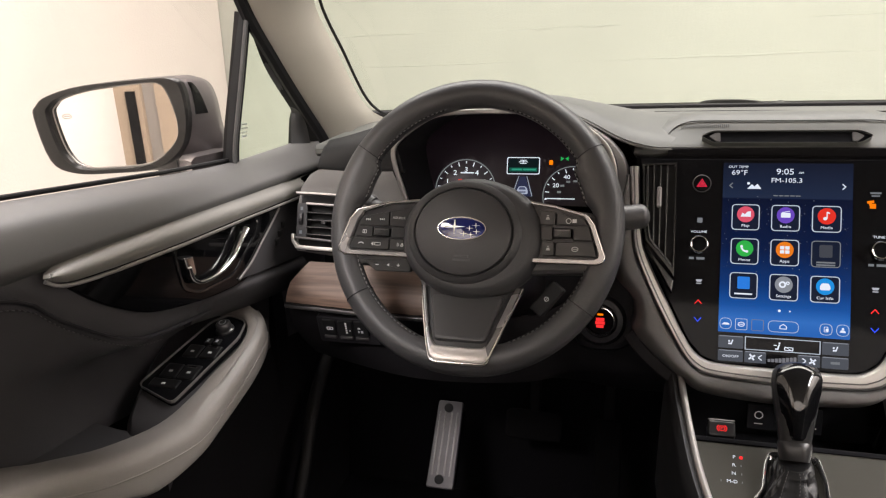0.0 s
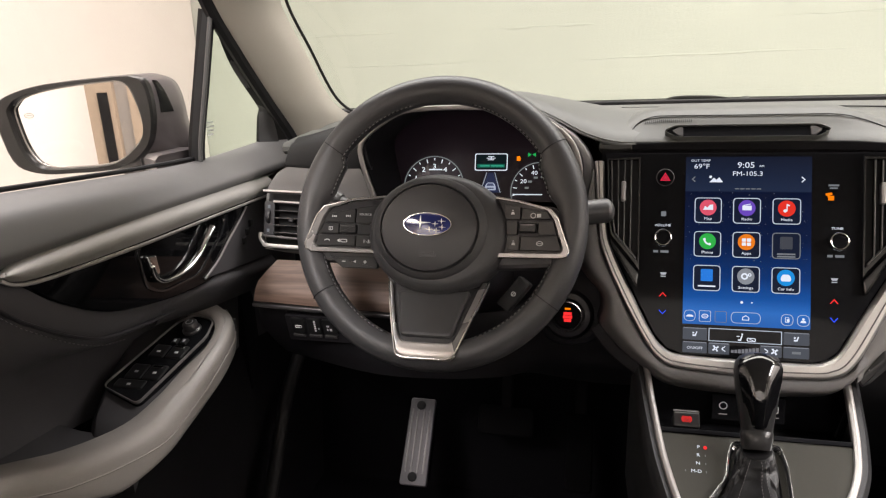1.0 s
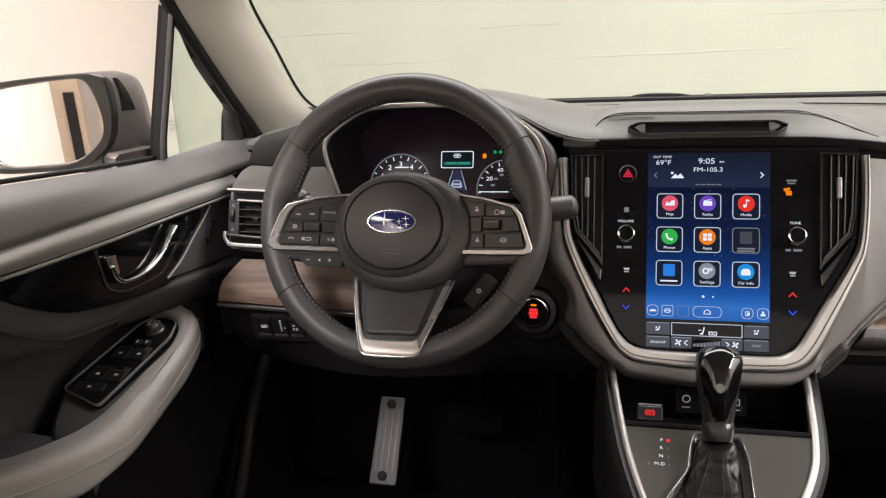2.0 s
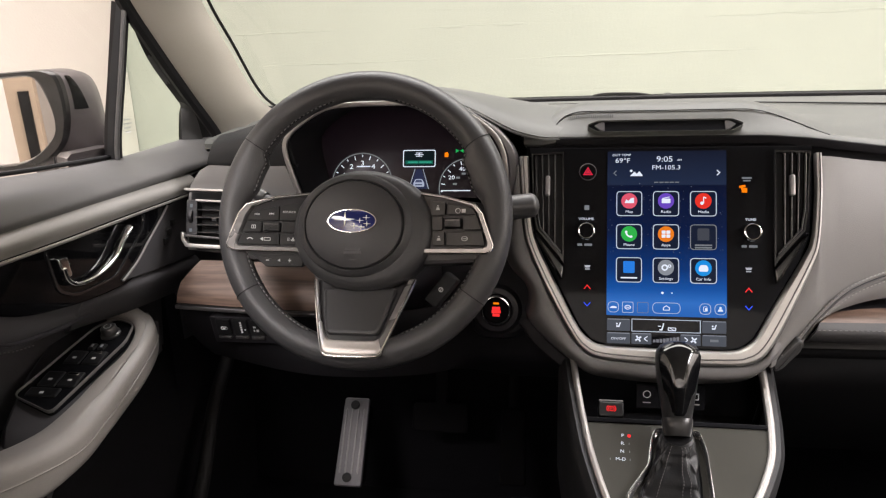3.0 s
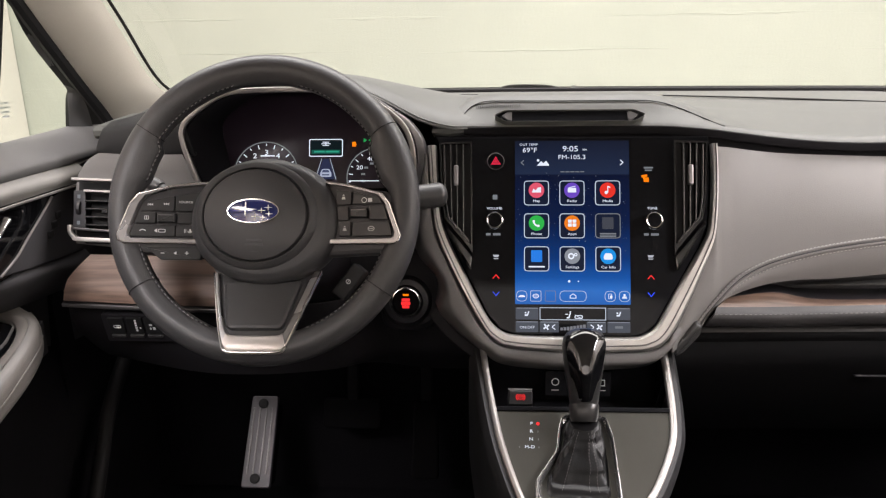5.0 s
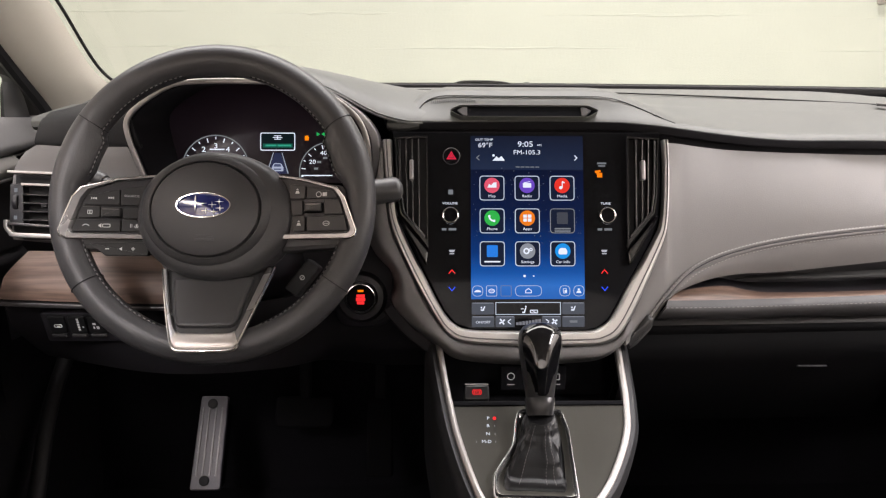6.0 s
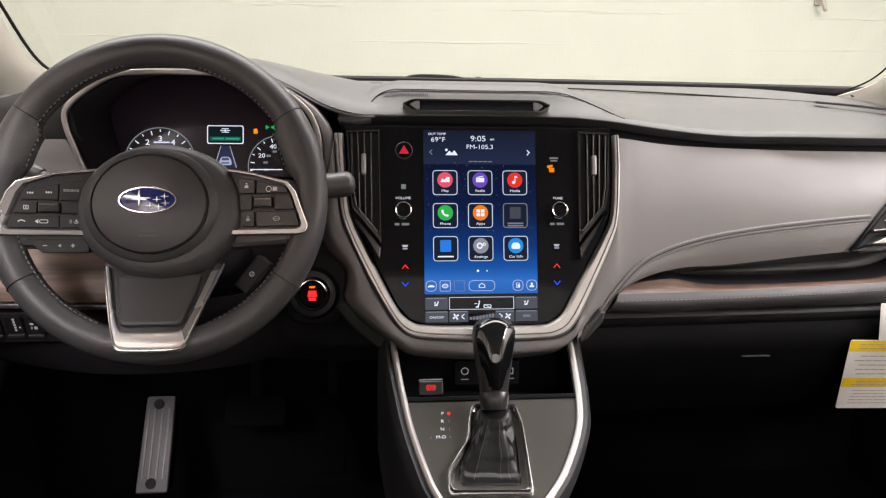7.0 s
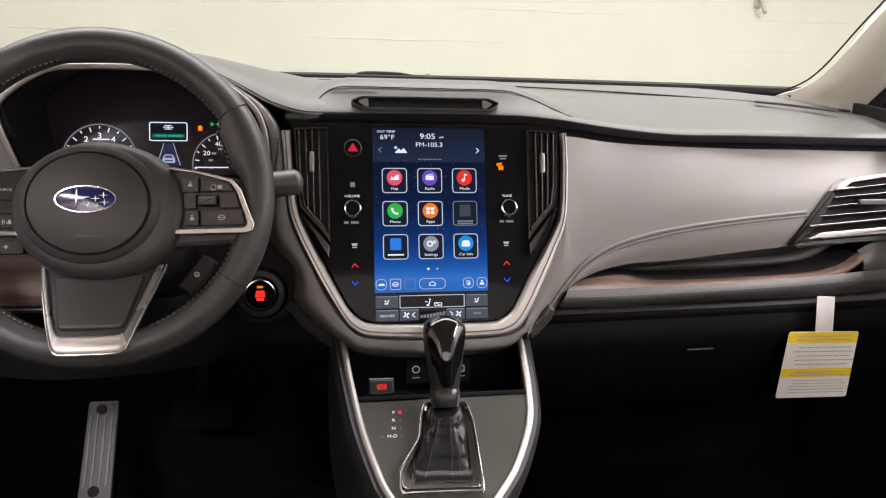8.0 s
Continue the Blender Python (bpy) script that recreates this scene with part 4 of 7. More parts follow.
for x in (-0.017, 0.009, 0.034):
    b = part("button", slab(rounded(box2(0.022, 0.026, x, 0.003), 0.002), 0.003, 0.006, SW, 0.001), BUTTON, switches)
    part("button_lip", slab(rounded(box2(0.020, 0.0045, x - 0.001, -0.0145), 0.001), 0.003, 0.0065, SW, 0.001), BRONZE, b)
    bm = bmesh.new()
    if x < 0:
        ring_plate(rounded(box2(0.0105, 0.0050, x + 0.001, 0.002), 0.002), rounded(box2(0.0085, 0.0030, x + 0.001, 0.002), 0.0012), 0.006, 0.0066, SW, bm=bm)
        bar(SW, x + 0.001, 0.0012, 0.004, 0.0012, 0.006, bm)
    elif x < 0.02:
        for k in range(5):
            bar(SW, x + 0.0015, 0.012 - 0.0040 * k, 0.0026, 0.0028, 0.006, bm)
        bar(SW, x + 0.007, 0.000, 0.002, 0.0022, 0.006, bm)
    else:
        bar(SW, x - 0.003, 0.005, 0.004, 0.0028, 0.006, bm)
        bar(SW, x + 0.001, -0.001, 0.0036, 0.0040, 0.006, bm)
        bar(SW, x - 0.004, -0.001, 0.0020, 0.0034, 0.006, bm)
    part("symbol", bm, WHITEINK, b)

# side of the stack towards the driver and band under the screen
BAND_IN = [(-0.1915, 0.110), (-0.1865, 0.05), (-0.180, 0.004), (-0.170, -0.020), (-0.157, -0.049), (-0.147, -0.070), (-0.135, -0.091), (-0.121, -0.115), (-0.110, -0.130), (-0.098, -0.141), (-0.078, -0.147), (0.0, -0.152), (0.078, -0.151), (0.104, -0.1475), (0.1215, -0.137), (0.130, -0.123), (0.142, -0.104), (0.152, -0.082)]
BAND_OUT = [(-0.1945, 0.110), (-0.206, 0.05), (-0.212, 0.002), (-0.203, -0.027), (-0.180, -0.053), (-0.1755, -0.074), (-0.1785, -0.096), (-0.157, -0.122), (-0.137, -0.139), (-0.117, -0.1535), (-0.088, -0.171), (0.0, -0.178), (0.075, -0.1745), (0.1036, -0.1694), (0.1178, -0.160), (0.133, -0.148), (0.1486, -0.135), (0.1665, -0.120)]
a, b = curve([(*p, 0) for p in BAND_IN], 6), curve([(*p, 0) for p in BAND_OUT], 6)
rows = []
BAND_PROFILE = [(0, -0.006), (0.04, -0.001)] + [(w, 0.004 * math.sin(math.pi * min(1.0, 0.12 + w)) - 0.024 * max(0.0, (w - 0.5) / 0.5) ** 2.4) for w in np.linspace(0.1, 1.0, 16)] + [(1.01, -0.034), (1.01, -0.05)]
for w, h in BAND_PROFILE:
    rows.append([SCREEN @ Vector((p.x + (q.x - p.x) * w, p.y + (q.y - p.y) * w, h - 0.010 * smoothstep(86, 102, k))) for k, (p, q) in enumerate(zip(a, b))])
part("leather_band", sheet(rows, 0.004), BANDGREY, dash, "grey leather band round the screen")
part("stack_trim", sweep([SCREEN @ Vector((p.x - 0.006, p.y - 0.005, -0.030)) for p in curve([(*p, 0) for p in BAND_OUT[6:10]], 6)], rounded(box2(0.016, 0.010), 0.003), up=SCREEN.to_3x3() @ Vector((0, 0, 1))), KNEE, dash, "dark trim strip beside the leather band")
part("stack_cheek", sheet(ruled([[SCREEN @ Vector((*p, -0.03)) for p in BAND_OUT[:11]], [(SCREEN @ Vector((p[0] - 0.012, p[1], -0.03))) + Vector((0, 0.09, -0.02)) for p in BAND_OUT[:11]]], 4, 0.0, n=40), 0.004), BLACK, dash, "black stack side")

# start button
START = plane_frame((-0.2245, 0.022, 0.898), 12)
start = thing("start_button", "round engine start button glowing red", "button")
part("boss", turned([(0.040, -0.05), (0.036, -0.010), (0.031, -0.004), (0.024, -0.003), (0.022, -0.01)], START, 40), BLACK, start)
part("housing", slab(rounded([(-0.040, -0.044), (0.030, -0.046), (0.052, -0.020), (0.056, 0.040), (0.040, 0.085), (-0.030, 0.080)], 0.030, 8), -0.06, -0.012, START, 0.010), KNEE, start, "dark oval housing round the button")
part("ring", turned([(0.0228, -0.012), (0.0226, -0.003), (0.0216, 0.0005), (0.0200, 0.0024), (0.0188, 0.0026), (0.0186, -0.012)], START, 48), GATE, start, "chrome ring")
part("cap", turned([(0.0184, -0.012), (0.0184, -0.001), (0.0168, 0.001), (0.001, 0.0014)], START, 40), GLOSS, start)
bm = bmesh.new()
for y, w, h in ((0.0030, 0.0112, 0.0042), (-0.0018, 0.0128, 0.0042), (-0.0066, 0.0100, 0.0040)):
    bar(START, 0, y, w, h, 0.0016, bm)
part("lettering", bm, LIT_RED, start)
part("lamp", bar(START, 0, 0.0100, 0.008, 0.0028, 0.0016), LIT_AMBER, start)

# ---------------------------------------------------------------- instrument cluster
cluster = thing("instrument_cluster", "hooded instrument cluster with lit dials", "instrument cluster")
RIM = [(-0.508, 1.035), (-0.516, 1.062), (-0.525, 1.092), (-0.531, 1.116), (-0.531, 1.134), (-0.521, 1.149), (-0.497, 1.167), (-0.466, 1.183), (-0.433, 1.187), (-0.386, 1.188), (-0.333, 1.187), (-0.300, 1.1845), (-0.270, 1.174), (-0.246, 1.159), (-0.224, 1.138), (-0.213, 1.108), (-0.212, 1.07), (-0.219, 1.03)]


def hood_line(y, grow, lift=0.0):
    c = Vector((-0.365, 0, 1.10))
    return [Vector((c.x + (x - c.x) * grow, y, c.z + (z - c.z) * (1 + (grow - 1) * 1.2) + lift)) for x, z in RIM]


RIM_FRONT = [Vector((-0.13 + (p.x + 0.13) * 0.986, 0.042, 1.25 + (p.z - 1.25) * 0.986)) for p in hood_line(0.056, 1.0)]
part("rim_wall", sheet(ruled([RIM_FRONT, hood_line(0.075, 0.985)], 3, n=80), 0.002), KNEE, cluster, "black wall behind the rim line")
part("silver_rim", sweep(curve(RIM_FRONT, 5), rounded(box2(0.007, 0.005), 0.002), up=Vector((0, -1, 0))), EDGE, cluster, "satin silver rim line")
RB_IN = [(-0.275, 1.1785), (-0.250, 1.1630), (-0.228, 1.1450), (-0.2140, 1.1220), (-0.2095, 1.098), (-0.211, 1.07), (-0.218, 1.03)]
RB_OUT = [(-0.267, 1.1800), (-0.240, 1.1630), (-0.215, 1.1450), (-0.1975, 1.1210), (-0.1930, 1.095), (-0.199, 1.07), (-0.210, 1.03)]
ra, rb = (resample(curve([(*p, 0) for p in line], 6), 40) for line in (RB_IN, RB_OUT))
part("rim_panel", strip(ra, rb, plane_frame((0, 0.0585, 0), 0), -0.004, 0.008), SPOKESILVER, cluster, "satin grey shoulder of the rim")
HOOD_X = (-0.552, -0.517, -0.476, -0.43, -0.36, -0.30, -0.253, -0.205, -0.164, -0.130)
HOOD_ROWS = [
    ((0.078, 0.072, 0.067, 0.064, 0.063, 0.063, 0.065, 0.065, 0.067, 0.076), (1.146, 1.172, 1.1885, 1.1935, 1.194, 1.189, 1.170, 1.1455, 1.1340, 1.131)),
    ((0.074, 0.069, 0.064, 0.061, 0.060, 0.060, 0.061, 0.061, 0.064, 0.074), (1.150, 1.176, 1.192, 1.1970, 1.1975, 1.193, 1.1735, 1.148, 1.136, 1.134)),
    ((0.100, 0.096, 0.094, 0.092, 0.092, 0.092, 0.092, 0.092, 0.093, 0.096), (1.157, 1.185, 1.2005, 1.2055, 1.206, 1.203, 1.188, 1.167, 1.154, 1.1485)),
    ((0.17,) * 10, (1.160, 1.184, 1.199, 1.2045, 1.205, 1.200, 1.191, 1.180, 1.172, 1.1680)),
    ((0.27,) * 10, (1.155, 1.172, 1.184, 1.189, 1.190, 1.187, 1.179, 1.170, 1.164, 1.158)),
    ((0.42,) * 10, (1.143, 1.146, 1.150, 1.151, 1.151, 1.151, 1.150, 1.149, 1.148, 1.147)),
]
part("hood", sheet(crossed([list(zip(HOOD_X, ys, zs)) for ys, zs in HOOD_ROWS], 7, n=60), 0.004), PADTOP, cluster, "charcoal soft-touch hood sloping into the dash top")
part("shroud", sheet(ruled([hood_line(0.060, 1.015), hood_line(0.063, 1.035), hood_line(0.14, 1.02)], 4, n=60), 0.003), BLACK, cluster, "black shroud behind the rim")
part("tunnel", sheet(ruled([hood_line(0.060, 0.985), hood_line(0.12, 0.95), hood_line(0.19, 0.93)], 4, n=60), 0.003), KNEE, cluster, "black inner shroud")
# purple cast of the face stands in for reflections in the dial glass
part("face", slab([((-0.365 + (x + 0.365) * 0.96) + 0.39, (z - 1.09) * 0.93 / math.cos(radians(18))) for x, z in RIM], -0.01, -0.002, DIALS), material("reflection_tinted_dial", (0.030, 0.020, 0.030), 0.2, blotch=0.3), cluster, "dark dial face tinted for glass reflections")


def dial(name, cx, cy, r, a0, a1, marks, minor, label, size):
    d = part(name, arc_ring(DIALS, cx, cy, r * 0.965, r, a0 - 14, a1 + 14), LIT_DIM, cluster, label)
    bm = bmesh.new()
    for k in range(minor + 1):
        a = radians(a1 + (a0 - a1) * k / minor)
        long = k % 2 == 0
        rr = r * (0.86 if long else 0.90)
        bar(DIALS, cx + rr * math.cos(a), cy + rr * math.sin(a), r * (0.13 if long else 0.07), r * 0.028, 0.0, bm, turn=math.degrees(a))
    part("graduation", bm, LIT_WHITE, d)
    bm = bmesh.new()
    for words, k in marks:
        a = radians(a1 + (a0 - a1) * k / minor)
        text_mesh(words, r * size, at(DIALS, cx + r * 0.66 * math.cos(a), cy + r * 0.66 * math.sin(a)), bm)
    part("numerals", bm, LIT_WHITE, d)
    return d


tach = dial("tachometer", -0.058, -0.036, 0.050, -25, 205, [("1", 3), ("2", 5), ("3", 7), ("4", 9), ("5", 11), ("6", 13)], 14, "lit rev counter dial", 0.22)
part("caption", bar(DIALS, -0.056, -0.008, 0.022, 0.0018), LIT_WHITE, tach)
part("warning_mark", bar(DIALS, -0.067, -0.0205, 0.0065, 0.0042), glow("lit_warning_red", (0.85, 0.03, 0.02), 0.8), tach, "small red warning light")
speedo = dial("speedometer", 0.112, -0.042, 0.046, -25, 205, [("20", 3.4), ("40", 5.9), ("60", 8.3), ("80", 10.8)], 14, "lit speedometer dial", 0.19)
part("caption", text_mesh("MPH", 0.008, at(DIALS, 0.132, -0.012)), LIT_WHITE, speedo)
bm = bmesh.new()
for k in range(8):
    a = radians(200 - 30 * k)
    bar(DIALS, 0.112 + 0.021 * math.cos(a), -0.040 + 0.021 * math.sin(a), 0.006, 0.003, 0.0, bm)
part("inner_scale", bm, LIT_DIM, speedo)
part("needle", bar(DIALS, 0.093, -0.047, 0.046, 0.0014, 0.002), LIT_WHITE, speedo)

DISP = at(DIALS, 0.034, 0.004)
display = part("message_display", ring_plate(rounded(box2(0.052, 0.027), 0.003), rounded(box2(0.0495, 0.0245), 0.0025), 0, 0.0006, DISP), LIT_WHITE, cluster, "lit message window")
part("message_ground", bar(DISP, 0, 0.0, 0.049, 0.024, -0.0004), glow("lit_night_teal", (0.004, 0.010, 0.012), 0.8), display)
part("message_band", bar(DISP, 0, -0.0060, 0.044, 0.0058, 0.0002), glow("lit_deep_teal", (0.008, 0.11, 0.075), 0.8), display)
bm = bmesh.new()
bar(DISP, -0.010, -0.006, 0.016, 0.0024, 0.001, bm)
bar(DISP, 0.010, -0.006, 0.020, 0.0024, 0.001, bm)
part("message_line", bm, LIT_TEAL, display)
bm = bmesh.new()
for w, h, y in ((0.010, 0.0010, 0.0085), (0.010, 0.0010, 0.0035), (0.0012, 0.006, 0.0060), (0.014, 0.0010, 0.0060)):
    bar(DISP, 0, y, w, h, 0.001, bm)
part("symbol", bm, LIT_WHITE, display)
bm = bmesh.new()
poly(DISP, [(-0.0068, -0.0165), (-0.0058, -0.0165), (-0.0150, -0.048), (-0.0165, -0.048)], bm=bm)
poly(DISP, [(0.0058, -0.0165), (0.0068, -0.0165), (0.0165, -0.048), (0.0150, -0.048)], bm=bm)
part("lane_lines", bm, glow("lit_lane_grey", (0.55, 0.60, 0.72), 0.55), cluster)
bm = slab(rounded([(-0.0052, -0.0325), (0.0052, -0.0325), (0.0085, -0.0385), (0.0088, -0.0445), (-0.0088, -0.0445), (-0.0085, -0.0385)], 0.002), 0.0, 0.0007, DISP)
part("car_symbol", bm, glow("lit_car_grey", (0.62, 0.68, 0.85), 0.6), cluster)
part("car_window", slab(rounded([(-0.0042, -0.0338), (0.0042, -0.0338), (0.006, -0.0378), (-0.006, -0.0378)], 0.001), 0.0008, 0.0011, DISP), glow("lit_car_window", (0.10, 0.12, 0.22), 0.6), cluster)
part("car_grille", bar(DISP, 0, -0.0415, 0.011, 0.0018, 0.0008), glow("lit_car_shadow", (0.05, 0.07, 0.15), 0.6), cluster)
part("lane_glow", poly(DISP, [(-0.004, -0.017), (0.004, -0.017), (0.015, -0.048), (-0.015, -0.048)], z=-0.0006), glow("lit_deep_blue", (0.045, 0.055, 0.13), 0.45), cluster)
bm = bmesh.new()
poly(DIALS, [(0.0745, 0.006), (0.0800, 0.006), (0.0805, 0.010), (0.079, 0.0135), (0.0745, 0.0125)], bm=bm)
part("amber_lamp", bm, LIT_AMBER, cluster, "amber warning lamp")
bm = bmesh.new()
for s in (-1, 1):
    poly(at(DIALS, 0.098, 0.0155), [(s * 0.001, 0), (s * 0.006, 0.0032), (s * 0.006, -0.0032)], bm=bm)
part("green_lamp", bm, LIT_GREEN, cluster, "green indicator lamp")
part("icon_row", bar(DIALS, 0.03, -0.062, 0.04, 0.004), LIT_DIM, cluster)

# ---------------------------------------------------------------- steering wheel
wheel = thing("steering_wheel", "black leather steering wheel with silver spoke trim", "steering wheel")
RIMC = at(WHEEL, 0.0070, 0.0065, -0.015)
zax = WHEEL.to_3x3() @ Vector((0, 0, 1))


def rim_swell(deg):
    """The thumb grips: the rim grows inwards below the upper seams."""
    off = abs(abs((deg + 90) % 360 - 180) - 90)
    return smoothstep(6, 15, off) * (1 - smoothstep(28, 32.5, off)) if 0 < deg % 360 < 180 else 0.0


def rim_ring(k, n=128):
    a = 2 * math.pi * k / n
    c, out = Vector((math.cos(a), math.sin(a), 0)), rim_swell(360 * k / n)
    ring = []
    for j in range(24):
        p = 2 * math.pi * j / 24
        w = 0.0180 * math.cos(p)
        ring.append(RIMC @ (c * (0.1705 + w * (1 + (0.55 * out if w < 0 else 0.0))) + Vector((0, 0, 0.0190 * math.sin(p)))))
    return ring


rim = loft([rim_ring(k) for k in range(129)], closed=True, caps=False)
bmesh.ops.remove_doubles(rim, verts=rim.verts, dist=1e-6)
part("rim", rim, LEATHER, wheel, "stitched black leather rim")
for deg in (33, 147, 214, 326):
    pts = [RIMC @ (Matrix.Rotation(radians(deg), 4, "Z") @ Vector((0.1705 + 0.0185 * math.cos(a), 0, 0.0195 * math.sin(a)))) for a in np.linspace(0, 2 * math.pi, 25)[:-1]]
    tang = RIMC.to_3x3() @ (Matrix.Rotation(radians(deg), 3, "Z") @ Vector((0, 1, 0)))
    part("rim_seam", sweep(pts, circle(0.0006, 6), up=tang, closed=True), RUBBER, wheel)


def rim_stitch(a0, a1):
    pts = [RIMC @ Vector(((0.1705 - 0.0172 - 0.0096 * rim_swell(a)) * math.cos(radians(a)), (0.1705 - 0.0172 - 0.0096 * rim_swell(a)) * math.sin(radians(a)), 0.0065)) for a in np.linspace(a0, a1, 60)]
    part("stitch_groove", sweep(pts, circle(0.0011, 6), up=zax), RUBBER, wheel)
    pts = [p + zax * 0.0006 for p in pts]
    stitches(pts, wheel, up=zax, length=0.0034, gap=0.0026, w=0.0016, mat=WHEELTHREAD)


for a0, a1 in ((12, 75), (105, 168), (192, 248), (292, 348)):
    rim_stitch(a0, a1)

# hub: body behind, airbag cover in front
part("hub_body", turned([(0.074, -0.095), (0.090, -0.070), (0.0945, -0.044), (0.0915, -0.025), (0.084, -0.0180), (0.076, -0.0158), (0.02, -0.015)], at(WHEEL, 0.006, -0.008, 0), 48, sy=0.835), HUB, wheel)
part("airbag_cover", turned([(0.0745, -0.022), (0.0745, -0.016), (0.0715, -0.0125), (0.0655, -0.0100), (0.0642, -0.0108), (0.0634, -0.0150), (0.0626, -0.0108), (0.0612, -0.0084), (0.05, -0.005), (0.025, -0.002), (0.0005, -0.001)], at(WHEEL, -0.0015, -0.0025, 0), 56, sy=0.885), HUB, wheel, "grained black airbag cover")
bm = bmesh.new()
for w, y, z in ((0.018, -0.034, -0.0037), (0.022, -0.0385, -0.0046), (0.007, -0.046, -0.0062)):
    bar(WHEEL, 0, y, w, 0.003, z, bm, d=0.0012)
part("embossed_mark", bm, HUB, wheel)
emb = part("emblem", ring_plate(circle(0.0312, 48, 0.0148), circle(0.0296, 48, 0.0133), -0.004, 0.0035, WHEEL, bevel=0.001), POLISHED, wheel, "oval blue emblem with chrome edge")
part("emblem_field", turned([(0.0298, -0.003), (0.0298, 0.001), (0.015, 0.0022), (0.0005, 0.0025)], WHEEL, 48, sy=0.449), ENAMEL, emb)


def star(cx, cy, r, bm):
    pts = []
    for k in range(12):
        a = math.pi / 6 * k
        rr = r if k % 3 == 0 else r * 0.21
        pts.append((cx + rr * math.cos(a) * (1.5 if k in (0, 6) else 1.0), cy + rr * math.sin(a)))
    slab(pts, 0.0015, 0.0040, WHEEL, bm=bm)


bm = bmesh.new()
star(-0.009, 0.002, 0.0088, bm)
for cx, cy in ((0.003, -0.0065), (0.010, 0.0005), (0.012, -0.0075), (0.018, 0.004), (0.019, -0.0035)):
    star(cx, cy, 0.0032, bm)
part("emblem_marks", bm, material("bright_silver", (0.8, 0.8, 0.8), 0.35, metal=0.6), emb)

SLOPE = 0.34


def spoke_frame(s):
    """The side spokes rise towards the driver on their way out to the rim."""
    if s < 0:
        m = Matrix(((0.885, 0, 0, -0.0081), (0.028, 1, 0, 0.0020), (-SLOPE, 0, 1, -SLOPE * 0.07), (0, 0, 0, 1)))
    else:
        m = Matrix(((1.03, 0, 0, -0.0021), (-0.028, 1, 0, 0.0020), (SLOPE, 0, 1, -SLOPE * 0.07), (0, 0, 0, 1)))
    return WHEEL @ m


SPF = {s: spoke_frame(s) for s in (-1, 1)}
SPOKE = [(0.070, 0.040), (0.110, 0.0345), (0.149, 0.0235), (0.158, 0.012), (0.1715, -0.026), (0.170, -0.032), (0.163, -0.0355), (0.072, -0.036)]


def side_spoke(s):
    name = "spoke"
    zz = -0.030
    F = SPF[s]
    start = (0.080, 0.084) if s > 0 else (0.066, 0.068)
    out = [(s * (start[0] if k == 0 else start[1] if k == 7 else p[0]), p[1]) for k, p in enumerate(SPOKE)]
    sp = part(name, slab(rounded([(s * 0.062, 0.040), (s * 0.158, 0.027), (s * 0.178, -0.030), (s * 0.168, -0.046), (s * 0.062, -0.052)], 0.008), -0.052, zz - 0.004, F, 0.006), HUB, wheel)
    ex = 0.005 if s > 0 else 0.0
    ins = [(s * (x + (ex if x > 0.12 else 0.0)), y + 0.0012) for x, y in ((start[0], 0.0365), (0.109, 0.0310), (0.140, 0.0202), (0.1475, 0.0095), (0.1590, -0.0240), (0.1580, -0.0280), (0.1545, -0.0305), (start[1], -0.0312))]
    r0, r1 = out, ins
    part("silver_frame", ring_plate(r0, r1, zz - 0.010, zz + 0.004, F, bevel=0.0025), SPOKESILVER, wheel, "satin silver spoke frame")
    part("bright_edge", sweep([F @ Vector((*p, zz + 0.0032)) for p in out], circle(0.0009, 8), up=F.to_3x3() @ Vector((0, 0, 1))), POLISHED, wheel, "thin bright edge line")
    part("button_bed", slab(ins, zz - 0.010, zz - 0.002, F), BLACK, wheel)
    part("grip", slab(rounded([(s * 0.160, 0.030), (s * 0.182, 0.045), (s * 0.186, -0.005), (s * 0.176, -0.045), (s * 0.165, -0.040), (s * 0.172, -0.028)], 0.006), -0.050, -0.020, WHEEL, 0.006), LEATHER, wheel)
    return sp


for s in (-1, 1):
    side_spoke(s)


def side_of(x):
    return SPF[1 if x > 0 else -1]


def wheel_button(name, pts, label="", z=-0.030, mat=None):
    return part(name, slab(rounded(pts, 0.0015), z - 0.004, z + 0.0015, side_of(pts[0][0]), 0.0007), mat or BUTTON, wheel, label)


ZB = -0.0280
LB = [[(-0.146, 0.0035), (-0.142, 0.0145), (-0.107, 0.0225), (-0.107, 0.0035)], [(-0.105, 0.0035), (-0.105, 0.023), (-0.073, 0.0285), (-0.073, 0.0035)],
      [(-0.152, -0.0115), (-0.147, 0.0015), (-0.128, 0.0015), (-0.128, -0.0115)], [(-0.102, -0.0115), (-0.102, 0.0015), (-0.073, 0.0015), (-0.073, -0.0115)],
      [(-0.158, -0.0275), (-0.153, -0.0135), (-0.105, -0.0135), (-0.105, -0.0275)], [(-0.103, -0.0275), (-0.103, -0.0135), (-0.073, -0.0135), (-0.073, -0.0275)]]
RB = [[(0.0935, 0.0115), (0.0920, 0.0300), (0.1115, 0.0270), (0.1115, 0.0115)], [(0.1135, 0.0115), (0.1135, 0.0262), (0.146, 0.0190), (0.150, 0.0115)],
      [(0.0955, -0.0075), (0.0940, 0.0095), (0.1085, 0.0095), (0.1085, -0.0075)], [(0.134, -0.0075), (0.134, 0.0095), (0.152, 0.0095), (0.157, -0.0075)],
      [(0.0975, -0.0265), (0.0965, -0.0095), (0.1115, -0.0095), (0.1115, -0.0265)], [(0.1135, -0.0265), (0.1135, -0.0095), (0.158, -0.0095), (0.162, -0.0265)]]


